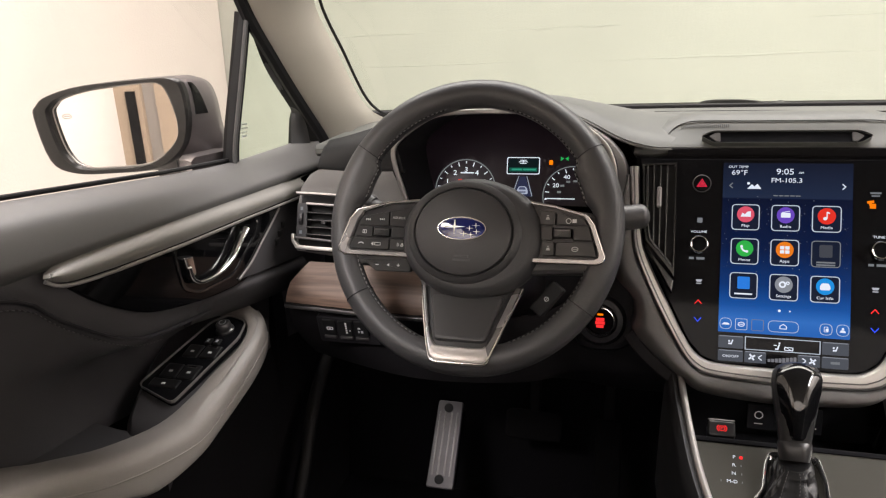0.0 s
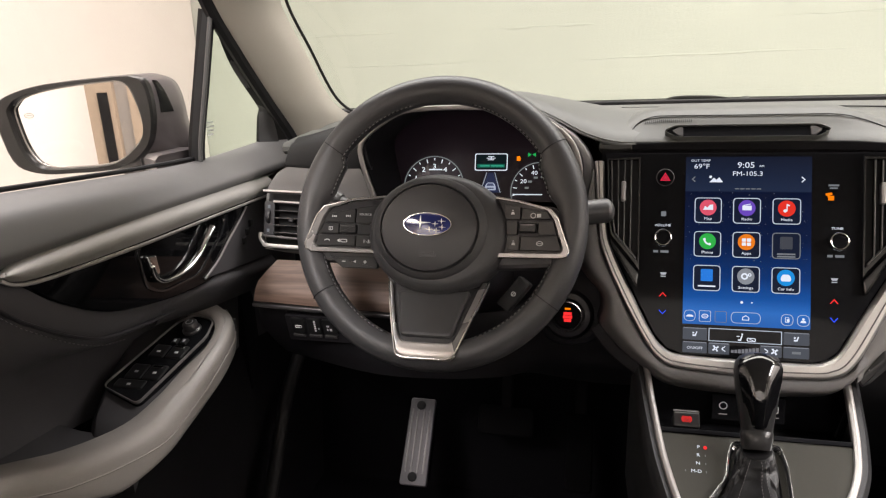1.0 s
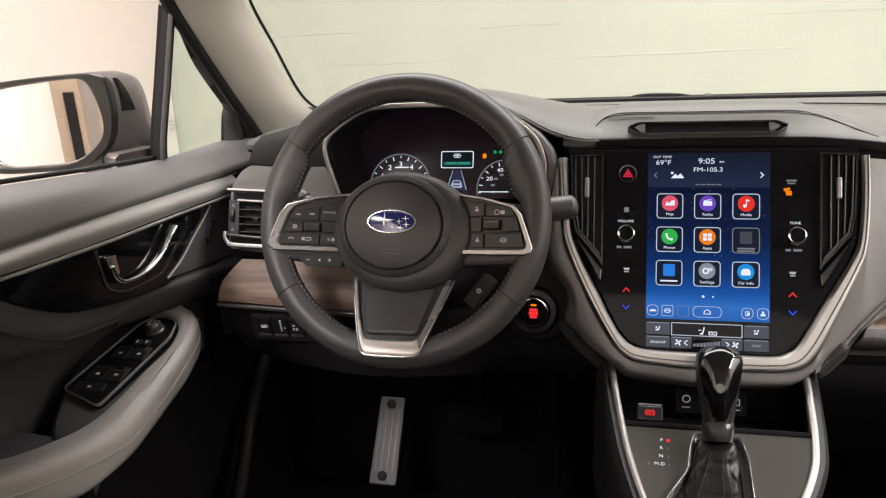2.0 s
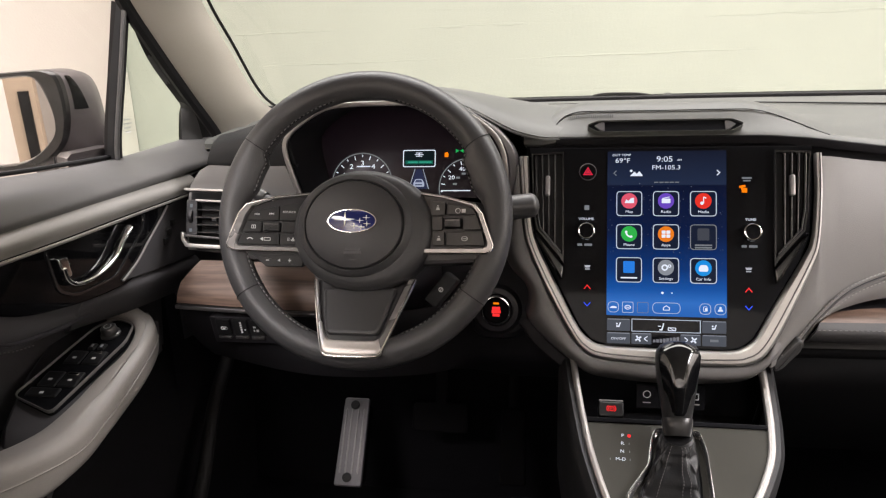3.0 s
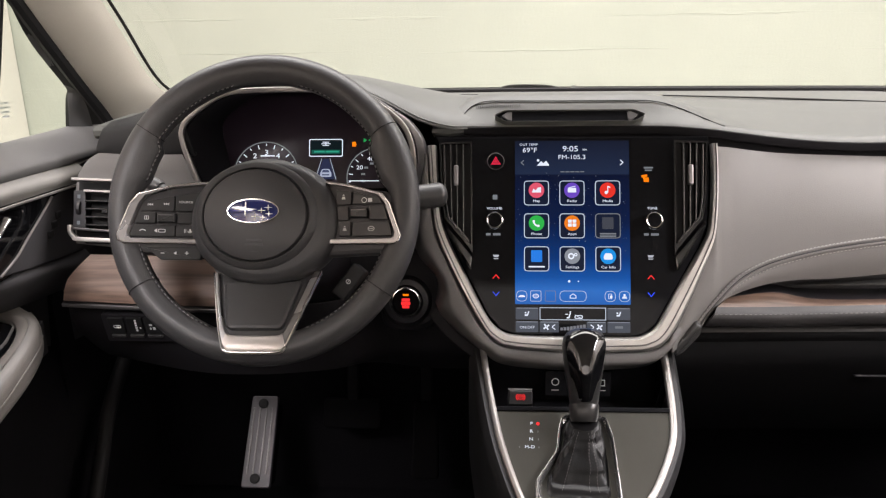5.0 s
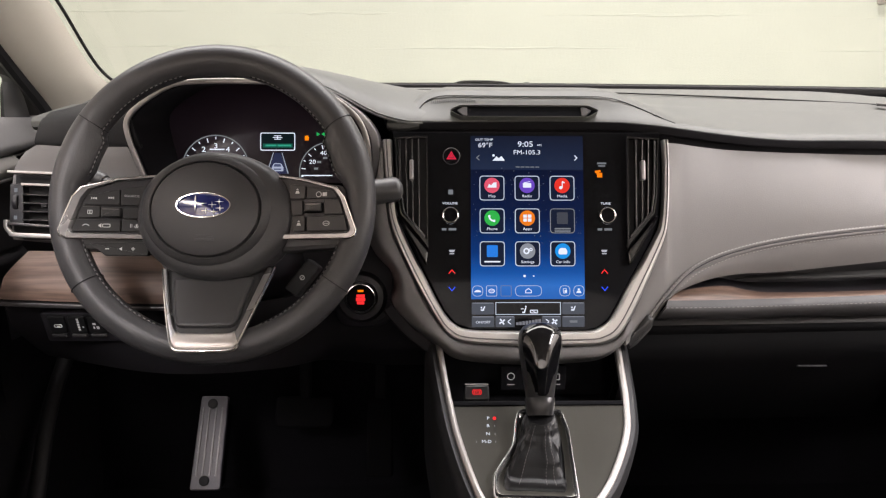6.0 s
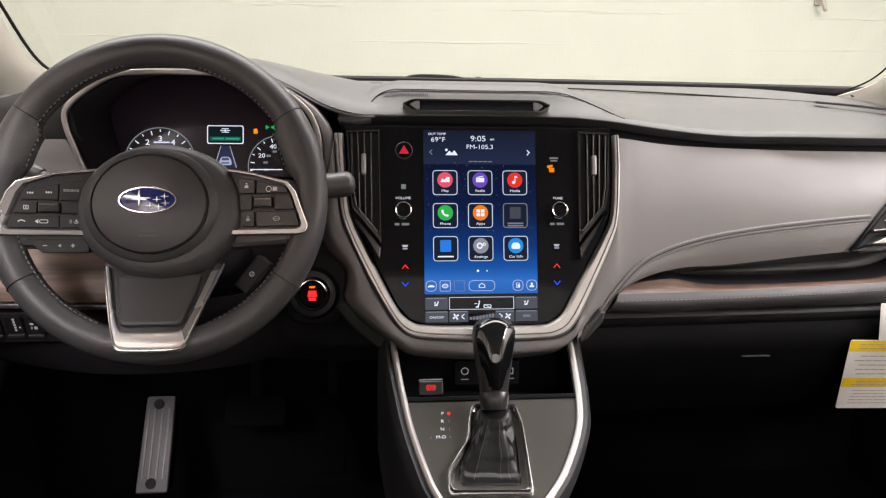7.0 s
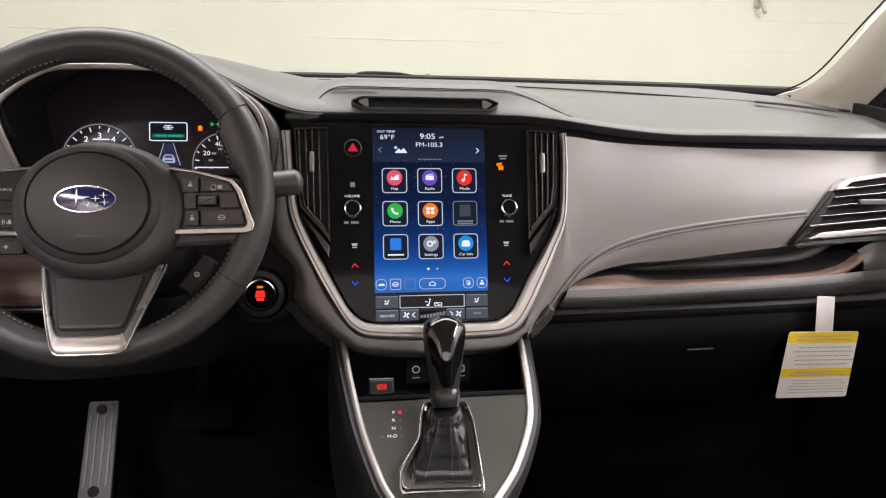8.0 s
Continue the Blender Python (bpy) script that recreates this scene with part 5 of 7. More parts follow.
def skip_mark(m, x, y, s, bm):
    """Two arrow heads and a bar: the next and last keys."""
    for k in (-1, 0):
        poly(m, [(x + s * k * 0.0026, y + 0.0013), (x + s * (k * 0.0026 + 0.0026), y), (x + s * k * 0.0026, y - 0.0013)], ZB - 0.0002, bm)
    bar(m, x + s * 0.0031, y, 0.0007, 0.0026, ZB - 0.0002, bm)


for k, pts in enumerate(LB):
    b = wheel_button("wheel_button", pts)
    m = SPF[-1]
    cx, cy = sum(p[0] for p in pts) / 4, sum(p[1] for p in pts) / 4
    bm = bmesh.new()
    if k == 0:
        skip_mark(m, cx - 0.009, cy, -1, bm)
        skip_mark(m, cx + 0.009, cy + 0.001, 1, bm)
    elif k == 1:
        text_mesh("SOURCE", 0.0038, at(m, cx - 0.004, cy, ZB), bm)
    elif k == 2:
        ring_plate(rounded(box2(0.0052, 0.0046, cx, cy), 0.0006), rounded(box2(0.0040, 0.0034, cx, cy), 0.0004), ZB - 0.0003, ZB, m, bm=bm)
        bar(m, cx, cy, 0.0007, 0.0030, ZB - 0.0003, bm)
    elif k == 4:
        arc_ring(at(m, cx - 0.012, cy - 0.0035, ZB), 0, 0, 0.0040, 0.0052, 40, 140, bm=bm, n=12)
        ring_plate(rounded(box2(0.0090, 0.0042, cx + 0.010, cy), 0.0018), rounded(box2(0.0076, 0.0028, cx + 0.010, cy), 0.0012), ZB - 0.0003, ZB, m, bm=bm)
        poly(m, [(cx + 0.0045, cy + 0.0024), (cx + 0.0010, cy), (cx + 0.0045, cy - 0.0024)], ZB - 0.0003, bm)
    elif k == 5:
        slab(rounded(box2(0.0018, 0.0036, cx + 0.0015, cy + 0.0006), 0.0008), ZB - 0.0003, ZB, m, bm=bm)
        arc_ring(at(m, cx + 0.0015, cy + 0.0002, ZB), 0, 0, 0.0020, 0.0027, 180, 360, bm=bm, n=10)
        for r in (0.0030, 0.0046):
            arc_ring(at(m, cx - 0.0002, cy, ZB), 0, 0, r, r + 0.0006, 150, 210, bm=bm, n=6)
    if len(bm.verts):
        part("symbol", bm, WHITEINK, b)
    else:
        bm.free()
for k, pts in enumerate(RB):
    b = wheel_button("wheel_button", pts)
    cx, cy = sum(p[0] for p in pts) / 4, sum(p[1] for p in pts) / 4
    if k not in (2, 3):
        bm = bmesh.new()
        m = SPF[1]
        if k in (0, 4):
            slab(rounded([(cx - 0.0026, cy - 0.0022), (cx + 0.0026, cy - 0.0022), (cx + 0.0014, cy + 0.0012), (cx - 0.0014, cy + 0.0012)], 0.0005), ZB - 0.0003, ZB, m, bm=bm)
            poly(m, [(cx - 0.0016, cy + 0.0022), (cx + 0.0016, cy + 0.0022), (cx, cy + 0.0040)], ZB - 0.0003, bm)
        elif k == 1:
            arc_ring(at(m, cx - 0.003, cy - 0.001, ZB), 0, 0, 0.0026, 0.0034, 0, 360, bm=bm, n=16)
            bar(m, cx + 0.004, cy - 0.001, 0.0050, 0.0044, ZB - 0.0003, bm)
        else:
            arc_ring(at(m, cx, cy, ZB) @ Matrix.Diagonal((1.4, 1.0, 1.0, 1.0)), 0, 0, 0.0022, 0.0030, 0, 360, bm=bm, n=18)
            bar(m, cx, cy, 0.0050, 0.0007, ZB - 0.0003, bm)
        part("symbol", bm, WHITEINK, b)
for cx, cy in ((-0.115, -0.005), (0.121, 0.001)):
    r = part("roller", slab(rounded(box2(0.022, 0.012, cx, cy), 0.002), ZB - 0.004, ZB + 0.003, side_of(cx), 0.002), BUTTON, wheel, "black scroll roller")
    part("roller_band", bar(side_of(cx), cx, cy + 0.0035, 0.018, 0.0012, ZB + 0.003), BRONZE, r)
vol = wheel_button("volume_bar", [(-0.140, -0.040), (-0.074, -0.039), (-0.074, -0.055), (-0.122, -0.055)], z=-0.034)
bm = bmesh.new()
for cx, w, h in ((-0.120, 0.0042, 0.0010), (-0.091, 0.0042, 0.0010), (-0.091, 0.0010, 0.0042)):
    bar(side_of(cx), cx, -0.047, w, h, -0.0325, bm)
poly(SPF[-1], [(-0.1035, -0.0450), (-0.1035, -0.0490), (-0.1068, -0.0470)], -0.0325, bm)
part("symbol", bm, WHITEINK, vol)

# lower spoke with silver V, its foot lying over the rim
LOWER = WHEEL @ Matrix.Translation((0.002, -0.074, -0.039)) @ Matrix.Rotation(radians(-28), 4, "X")


def low(points):
    return [(x, (y + 0.074) / math.cos(radians(28))) for x, y in points]


part("lower_spoke", slab(rounded(low([(-0.060, -0.060), (0.064, -0.060), (0.036, -0.163), (-0.034, -0.163)]), 0.006), -0.02, -0.002, LOWER, 0.006), HUB, wheel)
V_OUT = [Vector((*p, 0)) for p in ((-0.060, -0.072), (-0.0505, -0.105), (-0.0400, -0.138), (-0.0340, -0.154), (-0.0310, -0.1605), (-0.026, -0.1645), (-0.013, -0.1655), (0.018, -0.1655), (0.035, -0.1645), (0.0410, -0.1605), (0.0440, -0.154), (0.0500, -0.136), (0.060, -0.105), (0.072, -0.070))]
V_IN = [Vector((*p, 0)) for p in ((-0.0545, -0.072), (-0.0450, -0.105), (-0.0345, -0.134), (-0.0300, -0.1405), (-0.0275, -0.1430), (-0.024, -0.1445), (-0.011, -0.1450), (0.016, -0.1450), (0.030, -0.1445), (0.0345, -0.1430), (0.0370, -0.1405), (0.0405, -0.134), (0.050, -0.105), (0.061, -0.070))]
V_OUT, V_IN = ([(p.x, p.y) for p in curve(v, 4)] for v in (V_OUT, V_IN))
FOOT = slice(14, -14)
part("silver_leg", strip(low(V_OUT[:16]), low(V_IN[:16]), LOWER, -0.003, 0.007), SPOKESILVER, wheel, "satin silver lower spoke trim")
part("silver_leg", strip(low(V_OUT[-16:]), low(V_IN[-16:]), LOWER, -0.003, 0.007), SPOKESILVER, wheel, "satin silver lower spoke trim")
part("silver_foot", strip(low(V_OUT[FOOT]), low(V_IN[FOOT]), LOWER, -0.003, 0.0075), VTRIM, wheel, "bright satin foot of the lower spoke")
part("bright_edge", sweep([LOWER @ Vector((*p, 0.0030)) for p in low(V_OUT)], circle(0.0012, 8), up=LOWER.to_3x3() @ Vector((0, 0, 1))), POLISHED, wheel, "thin bright edge line")
part("spoke_panel", slab(rounded(low([(-0.046, -0.082), (0.051, -0.080), (0.035, -0.139), (-0.031, -0.139)]), 0.008), -0.004, 0.004, LOWER, 0.004), HUB, wheel)

column = thing("steering_column", "black plastic steering column shroud", "steering column")
colm = at(WHEEL, 0.0, -0.015, 0)
part("shroud", loft([[colm @ Vector((p[0] * k, p[1] * k - d * 0.1, -d)) for p in rounded(box2(0.16, 0.13), 0.04)] for d, k in ((0.06, 0.9), (0.10, 1.0), (0.20, 1.1), (0.28, 1.1))]), BLACK, column)


def stalk(s):
    st = thing("column_stalk", "black control stalk behind the steering wheel", "stalk", "column stalks")
    root, tip = Vector((-0.388 + s * 0.10, -0.02, 1.045)), Vector((-0.388 + s * (0.186 if s > 0 else 0.165), 0.0, 1.052 if s > 0 else 1.070))
    d = (tip - root).normalized()
    part("arm", sweep([root.lerp(tip, t) for t in np.linspace(0, 1, 8)], circle(0.008, 14, 0.006)), STALK, st)
    part("knob", sweep([tip + d * t for t in np.linspace(-0.012, 0.038, 20)], circle(0.0162 if s > 0 else 0.0095, 20), scale=lambda t: 0.86 + 0.14 * smoothstep(0, 0.1, t) if t < 0.8 else math.sqrt(max(0.05, 1 - ((t - 0.8) / 0.22) ** 2))), STALK, st, "rounded grey end")
    bm = bmesh.new()
    bar(plane_frame(tip + d * 0.006 + Vector((0, -0.0135, 0.0)), 10), 0, 0, 0.008, 0.003, bm=bm)
    part("symbol", bm, WHITEINK, st)


stalk(1)
stalk(-1)
badge = thing("heater_switch", "slanted black heated wheel switch with white symbol", "switch")
BG = plane_frame((-0.290, -0.052, 0.953), 20) @ Matrix.Rotation(radians(52), 4, "Z")
part("body", slab(rounded(box2(0.048, 0.019), 0.003), -0.03, 0.0, BG, 0.002), CAPDARK, badge)
part("symbol", arc_ring(BG, 0, 0, 0.0022, 0.0032, 0, 360, z=0.0, n=20, bm=bar(BG, 0, 0, 0.0050, 0.0008, 0.0002)), WHITEINK, badge)

# ---------------------------------------------------------------- centre stack
stack = thing("touchscreen", "tall touchscreen showing app tiles in a piano black panel", "touchscreen")
part("panel", slab([*[(p[0] * 0.985, p[1]) for p in CH_IN[:7]], *[(p[0] * 0.985, p[1]) for p in CH_IN[8:]], (0.178, 0.132), (-0.178, 0.132)], -0.02, 0.0, SCREEN, 0.001), GLOSS, stack, "piano black surround")
a, b = resample(curve([(*p, 0) for p in CH_OUT], 6), 110), resample(curve([(*p, 0) for p in CH_IN], 6), 110)
part("silver_frame", strip(a, b, SCREEN, -0.004, 0.009), FRAMESILVER, stack, "satin silver frame")
mid = [p.lerp(q, 0.42) for p, q in zip(a, b)]
part("frame_groove", sweep([SCREEN @ Vector((p.x, p.y, 0.0052)) for p in mid], circle(0.0009, 6), up=SCREEN.to_3x3() @ Vector((0, 0, 1))), BRONZE, stack)

mat, ramp = two_tone("lit_screen", (0.0, 0.0, 0.0), (0, 0, 0), "Y", -0.089, 0.125, 0.08, 1.0)
cr = ramp.color_ramp
cr.elements[0].position, cr.elements[0].color = 0.0, (0.012, 0.11, 0.42, 1)
cr.elements[1].position, cr.elements[1].color = 1.0, (0.006, 0.009, 0.022, 1)
for pos, col in ((0.08, (0.022, 0.14, 0.48, 1)), (0.16, (0.006, 0.075, 0.32, 1)), (0.28, (0.002, 0.030, 0.15, 1)), (0.5, (0.002, 0.009, 0.045, 1)), (0.795, (0.002, 0.005, 0.022, 1)), (0.80, (0.012, 0.021, 0.050, 1))):
    e = cr.elements.new(pos)
    e.color = col
scr = part("display", slab(rounded(box2(0.150, 0.2165, 0, 0.0185), 0.001), 0.0, 0.0006, Matrix()), mat, stack, "lit blue display")
scr.matrix_local = SCREEN
Z1 = 0.0009


def lit(name, bm, m, parent=None, label=""):
    return part(name, bm, m, parent or stack, label)


def words(parent, name, s, x, y, size, m=None, mat=None):
    return lit(name, text_mesh(s, size, at(m or SCREEN, x, y, 0.0014)), mat or LIT_WHITE, parent)


words(None, "temperature", "69\u00b0F", -0.0555, 0.1140, 0.0088)
words(None, "caption", "OUT TEMP", -0.057, 0.1215, 0.0042)
words(None, "clock", "9:05", -0.002, 0.1155, 0.0105)
words(None, "caption", "AM", 0.0165, 0.1145, 0.0035)
words(None, "station", "FM-105.3", 0.0, 0.1045, 0.0082)
for s, x in ((-1, -0.066), (1, 0.066)):
    lit("page_arrow", poly(SCREEN, [(x - s * 0.0022, 0.1012), (x + s * 0.0016, 0.0975), (x - s * 0.0022, 0.0938), (x - s * 0.0032, 0.0945), (x - s * 0.0002, 0.0975), (x - s * 0.0032, 0.1005)], Z1), LIT_WHITE if s > 0 else LIT_DIM)
bm = bmesh.new()
poly(SCREEN, [(-0.046, 0.0935), (-0.0405, 0.0995), (-0.0375, 0.0965), (-0.034, 0.1000), (-0.030, 0.0945), (-0.030, 0.0935)], Z1, bm)
slab(circle(0.0017, 12, cx=-0.0445, cy=0.1005), Z1, Z1 + 0.0005, SCREEN, bm=bm)
lit("picture_symbol", bm, LIT_WHITE)
bm = bmesh.new()
for k in range(5):
    bar(SCREEN, -0.0125 + 0.0065 * k, 0.0852, 0.0052, 0.0012, Z1, bm)
lit("page_marks", bm, LIT_DIM)

TILE_EDGE = glow("lit_tile_edge", (0.55, 0.62, 0.72), 0.9)
TILE_DARK = glow("lit_tile", (0.007, 0.012, 0.032), 0.8)
COL = {k: glow("lit_" + k, c, 0.85) for k, c in {"pink": (0.80, 0.10, 0.16), "purple": (0.16, 0.07, 0.55), "scarlet": (0.85, 0.035, 0.02), "leaf": (0.03, 0.48, 0.07), "orange": (0.90, 0.22, 0.01), "slate": (0.06, 0.065, 0.08), "azure": (0.02, 0.22, 0.80), "ash": (0.27, 0.29, 0.32), "cyan": (0.01, 0.30, 0.80)}.items()}
TILES = [("Map", "pink"), ("Radio", "purple"), ("Media", "scarlet"), ("Phone", "leaf"), ("Apps", "orange"), ("", "slate"), ("-", "azure"), ("Settings", "ash"), ("Car Info", "cyan")]
for k, (word, colour) in enumerate(TILES):
    cx, cy = -0.0468 + 0.0466 * (k % 3), 0.0570 - 0.0436 * (k // 3)
    w = 0.033
    edge = LIT_DIM if colour == "slate" else TILE_EDGE
    tile = lit("app_tile", ring_plate(rounded(box2(w, w, cx, cy), 0.005), rounded(box2(w - 0.0022, w - 0.0022, cx, cy), 0.004), Z1 - 0.0003, Z1 + 0.0003, SCREEN), edge)
    lit("tile_ground", slab(rounded(box2(w - 0.002, w - 0.002, cx, cy), 0.004), Z1 - 0.0004, Z1, SCREEN), TILE_DARK, tile)
    iy = cy + 0.0036
    if colour in ("slate", "azure"):
        lit("icon", slab(rounded(box2(0.0145, 0.0155, cx, iy), 0.0015), Z1, Z1 + 0.0004, SCREEN), COL[colour], tile)
    else:
        lit("icon", slab(circle(0.0102, 28, cx=cx, cy=iy), Z1, Z1 + 0.0004, SCREEN), COL[colour], tile)
    bm = bmesh.new()
    q = at(SCREEN, cx, iy, Z1 + 0.0004)
    if word == "Map":
        poly(q, [(-0.006, -0.003), (-0.004, 0.002), (-0.001, 0.0), (0.002, 0.0035), (0.006, 0.004), (0.006, -0.003)], bm=bm)
    elif word == "Radio":
        slab(rounded(box2(0.011, 0.006), 0.001), 0, 0.0004, q, bm=bm)
        bar(q, 0.0, 0.0042, 0.009, 0.0009, bm=bm, turn=12)
    elif word == "Media":
        slab(circle(0.0022, 12, cx=-0.0018, cy=-0.003), 0, 0.0004, q, bm=bm)
        bar(q, 0.0002, 0.001, 0.0011, 0.0085, bm=bm)
        bar(q, 0.0018, 0.0042, 0.0036, 0.0016, bm=bm, turn=-25)
    elif word == "Phone":
        arc_ring(q, 0.0025, 0.0025, 0.0052, 0.0074, 190, 262, bm=bm, n=14)
        slab(circle(0.0017, 10, cx=-0.0037, cy=0.0025), 0, 0.0005, q, bm=bm)
        slab(circle(0.0017, 10, cx=0.0026, cy=-0.0037), 0, 0.0005, q, bm=bm)
    elif word == "Apps":
        for dx, dy in ((-0.003, 0.0026), (0.003, 0.0026), (-0.003, -0.0026), (0.003, -0.0026)):
            slab(rounded(box2(0.0048, 0.0042, dx, dy), 0.0006), 0, 0.0004, q, bm=bm)
    elif word == "Settings":
        arc_ring(q, -0.0016, 0.0, 0.0022, 0.0042, 0, 360, bm=bm, n=24)
        arc_ring(q, 0.0044, 0.002, 0.0010, 0.0022, 0, 360, bm=bm, n=16)
    elif word == "Car Info":
        slab(rounded([(-0.006, -0.002), (-0.0055, 0.001), (-0.0035, 0.004), (0.0035, 0.004), (0.0055, 0.001), (0.006, -0.002), (0.005, -0.0045), (-0.005, -0.0045)], 0.001), 0, 0.0004, q, bm=bm)
    elif word == "-":
        bar(q, 0, 0.001, 0.011, 0.005, bm=bm)
    if len(bm.verts):
        lit("glyph", bm, COL["azure"] if word == "-" else LIT_WHITE, tile)
    else:
        bm.free()
    if word in ("", "-"):
        bm = bmesh.new()
        for j in range(1 if word else 2):
            bar(SCREEN, cx, cy - 0.0104 - 0.0032 * j, 0.021, 0.0019, Z1 + 0.0002, bm)
        lit("caption", bm, LIT_WHITE if word else LIT_DIM, tile)
    else:
        words(tile, "caption", word, cx, cy - 0.0108, 0.0048)
bm = bmesh.new()
for x, r in ((-0.0045, 0.0017), (0.0075, 0.0010)):
    slab(circle(r, 10, cx=x, cy=-0.0595), Z1, Z1 + 0.0004, SCREEN, bm=bm)
lit("page_dots", bm, LIT_WHITE)
# short-cut row
for x, w, kind in ((-0.0664, 0.0142, "car"), (-0.0480, 0.0142, "square"), (-0.0290, 0.0142, "dim"), (0.0005, 0.0350, "home"), (0.0485, 0.0142, "page"), (0.0670, 0.0142, "user")):
    y = -0.0790
    corner = 0.0020 if kind in ("square", "dim") else 0.0068
    b = lit("shortcut", ring_plate(rounded(box2(w, 0.0142, x, y), corner), rounded(box2(w - 0.0013, 0.0129, x, y), corner - 0.0006), Z1, Z1 + 0.0004, SCREEN), LIT_DIM if kind == "dim" else TILE_EDGE)
    q = at(SCREEN, x, y, Z1)
    bm = bmesh.new()
    if kind == "car":
        slab(rounded([(-0.0045, -0.001), (-0.002, 0.0012), (0.002, 0.0012), (0.0045, -0.0002), (0.0045, -0.0016), (-0.0045, -0.0016)], 0.0006), 0, 0.0004, q, bm=bm)
    elif kind == "square":
        ring_plate(circle(0.0042, 20, 0.0030), circle(0.0032, 20, 0.0020), 0, 0.0004, q, bm=bm)
        bar(q, 0, 0, 0.005, 0.0009, bm=bm)
    elif kind == "home":
        ring_plate([(-0.0042, -0.003), (0.0042, -0.003), (0.0042, 0.0008), (0.0, 0.0036), (-0.0042, 0.0008)], [(-0.0032, -0.0021), (0.0032, -0.0021), (0.0032, 0.0004), (0.0, 0.0025), (-0.0032, 0.0004)], 0, 0.0004, q, bm=bm)
    elif kind == "page":
        ring_plate(rounded(box2(0.0046, 0.0066), 0.001), rounded(box2(0.0034, 0.0054), 0.0006), 0, 0.0004, q, bm=bm)
        bar(q, 0.0012, -0.0006, 0.0032, 0.0034, bm=bm)
    elif kind == "user":
        slab(circle(0.0015, 12, cy=0.0018), 0, 0.0004, q, bm=bm)
        slab(rounded([(-0.0035, -0.0028), (0.0035, -0.0028), (0.0022, 0.0002), (-0.0022, 0.0002)], 0.0008), 0, 0.0004, q, bm=bm)
    if len(bm.verts):
        lit("glyph", bm, LIT_WHITE, b)
    else:
        bm.free()
# climate strip
CLIM = glow("lit_climate_key", (0.075, 0.083, 0.10), 0.9)
CLIM_EDGE = glow("lit_climate_edge", (0.26, 0.28, 0.32), 0.9)
for x, y, w, h, key in ((-0.0595, -0.1020, 0.0295, 0.0155, "seat"), (0.0595, -0.1020, 0.0295, 0.0155, "seat"), (-0.0595, -0.1192, 0.0295, 0.0140, "on"), (-0.0305, -0.1192, 0.0250, 0.0140, "fan"), (0.0305, -0.1192, 0.0250, 0.0140, "fan2"), (0.0595, -0.1192, 0.0295, 0.0140, "ac")):
    b = lit("climate_key", slab(rounded(box2(w, h, x, y), 0.0012), 0.0, 0.0008, SCREEN, 0.0004), CLIM)
    lit("key_edge", bar(SCREEN, x, y + h / 2 - 0.0006, w - 0.002, 0.0010, 0.0008), CLIM_EDGE, b)
    if key == "on":
        words(b, "caption", "ON/OFF", x, y - 0.0008, 0.0045)
    elif key == "seat":
        bm = poly(SCREEN, [(x - 0.003, y - 0.003), (x + 0.001, y - 0.003), (x + 0.0030, y + 0.003), (x + 0.0016, y + 0.003), (x, y - 0.001), (x - 0.003, y - 0.001)], Z1)
        bar(SCREEN, x - 0.0020, y + 0.0012, 0.0020, 0.0020, Z1, bm)
        lit("glyph", bm, LIT_WHITE, b)
    elif key in ("fan", "fan2"):
        s = 1 if key == "fan" else -1
        bm = bmesh.new()
        for k in range(4):
            bar(SCREEN, x - s * 0.004 + 0.0025 * math.cos(k * math.pi / 2 + 0.6), y + 0.0025 * math.sin(k * math.pi / 2 + 0.6), 0.0038, 0.002, Z1, bm, turn=k * 90 + 35)
        bar(SCREEN, x + s * 0.0055, y + 0.0017, 0.005, 0.0012, Z1, bm, turn=s * 35)
        bar(SCREEN, x + s * 0.0055, y - 0.0017, 0.005, 0.0012, Z1, bm, turn=-s * 35)
        lit("glyph", bm, LIT_WHITE, b)
    else:
        lit("glyph", bar(SCREEN, x, y, 0.010, 0.003, Z1), LIT_DIM, b)
win = lit("climate_window", ring_plate(rounded(box2(0.086, 0.0165, 0, -0.1020), 0.0006), rounded(box2(0.0842, 0.0147, 0, -0.1020), 0.0005), 0.0, 0.0010, SCREEN), TILE_EDGE)
bm = poly(SCREEN, [(-0.008, -0.108), (-0.0045, -0.108), (-0.0025, -0.101), (-0.0040, -0.101), (-0.0058, -0.1062), (-0.008, -0.1062)], Z1)
slab(circle(0.0011, 8, cx=-0.0032, cy=-0.0996), Z1, Z1 + 0.0004, SCREEN, bm=bm)
bar(SCREEN, -0.0080, -0.1025, 0.0036, 0.0010, Z1, bm)
lit("glyph", bm, LIT_WHITE, win)
bm = ring_plate(rounded(box2(0.0105, 0.0046, 0.0075, -0.1060), 0.0018), rounded(box2(0.0083, 0.0026, 0.0075, -0.1060), 0.001), Z1, Z1 + 0.0004, SCREEN)
bar(SCREEN, 0.0075, -0.1060, 0.0100, 0.0008, Z1, bm, turn=-30)
lit("glyph", bm, LIT_WHITE, win)
bm = bmesh.new()
for k in range(8):
    h = 0.0035 + 0.0006 * k
    bar(SCREEN, -0.0145 + 0.0042 * k, -0.1235 + h / 2, 0.0032, h, 0.0004, bm)
lit("fan_bars", bm, glow("lit_fan_bars", (0.20, 0.20, 0.22), 0.9))
bm = bmesh.new()
rng = random.Random(5)
for k in range(110):
    size = rng.choice((0.0005, 0.0007, 0.0010))
    bar(SCREEN, rng.uniform(-0.073, 0.073), rng.uniform(-0.02, 0.084), size, size, 0.0006, bm, d=0.0001)
s = lit("star_field", bm, LIT_DIM)
s["kind"] = "stuff"

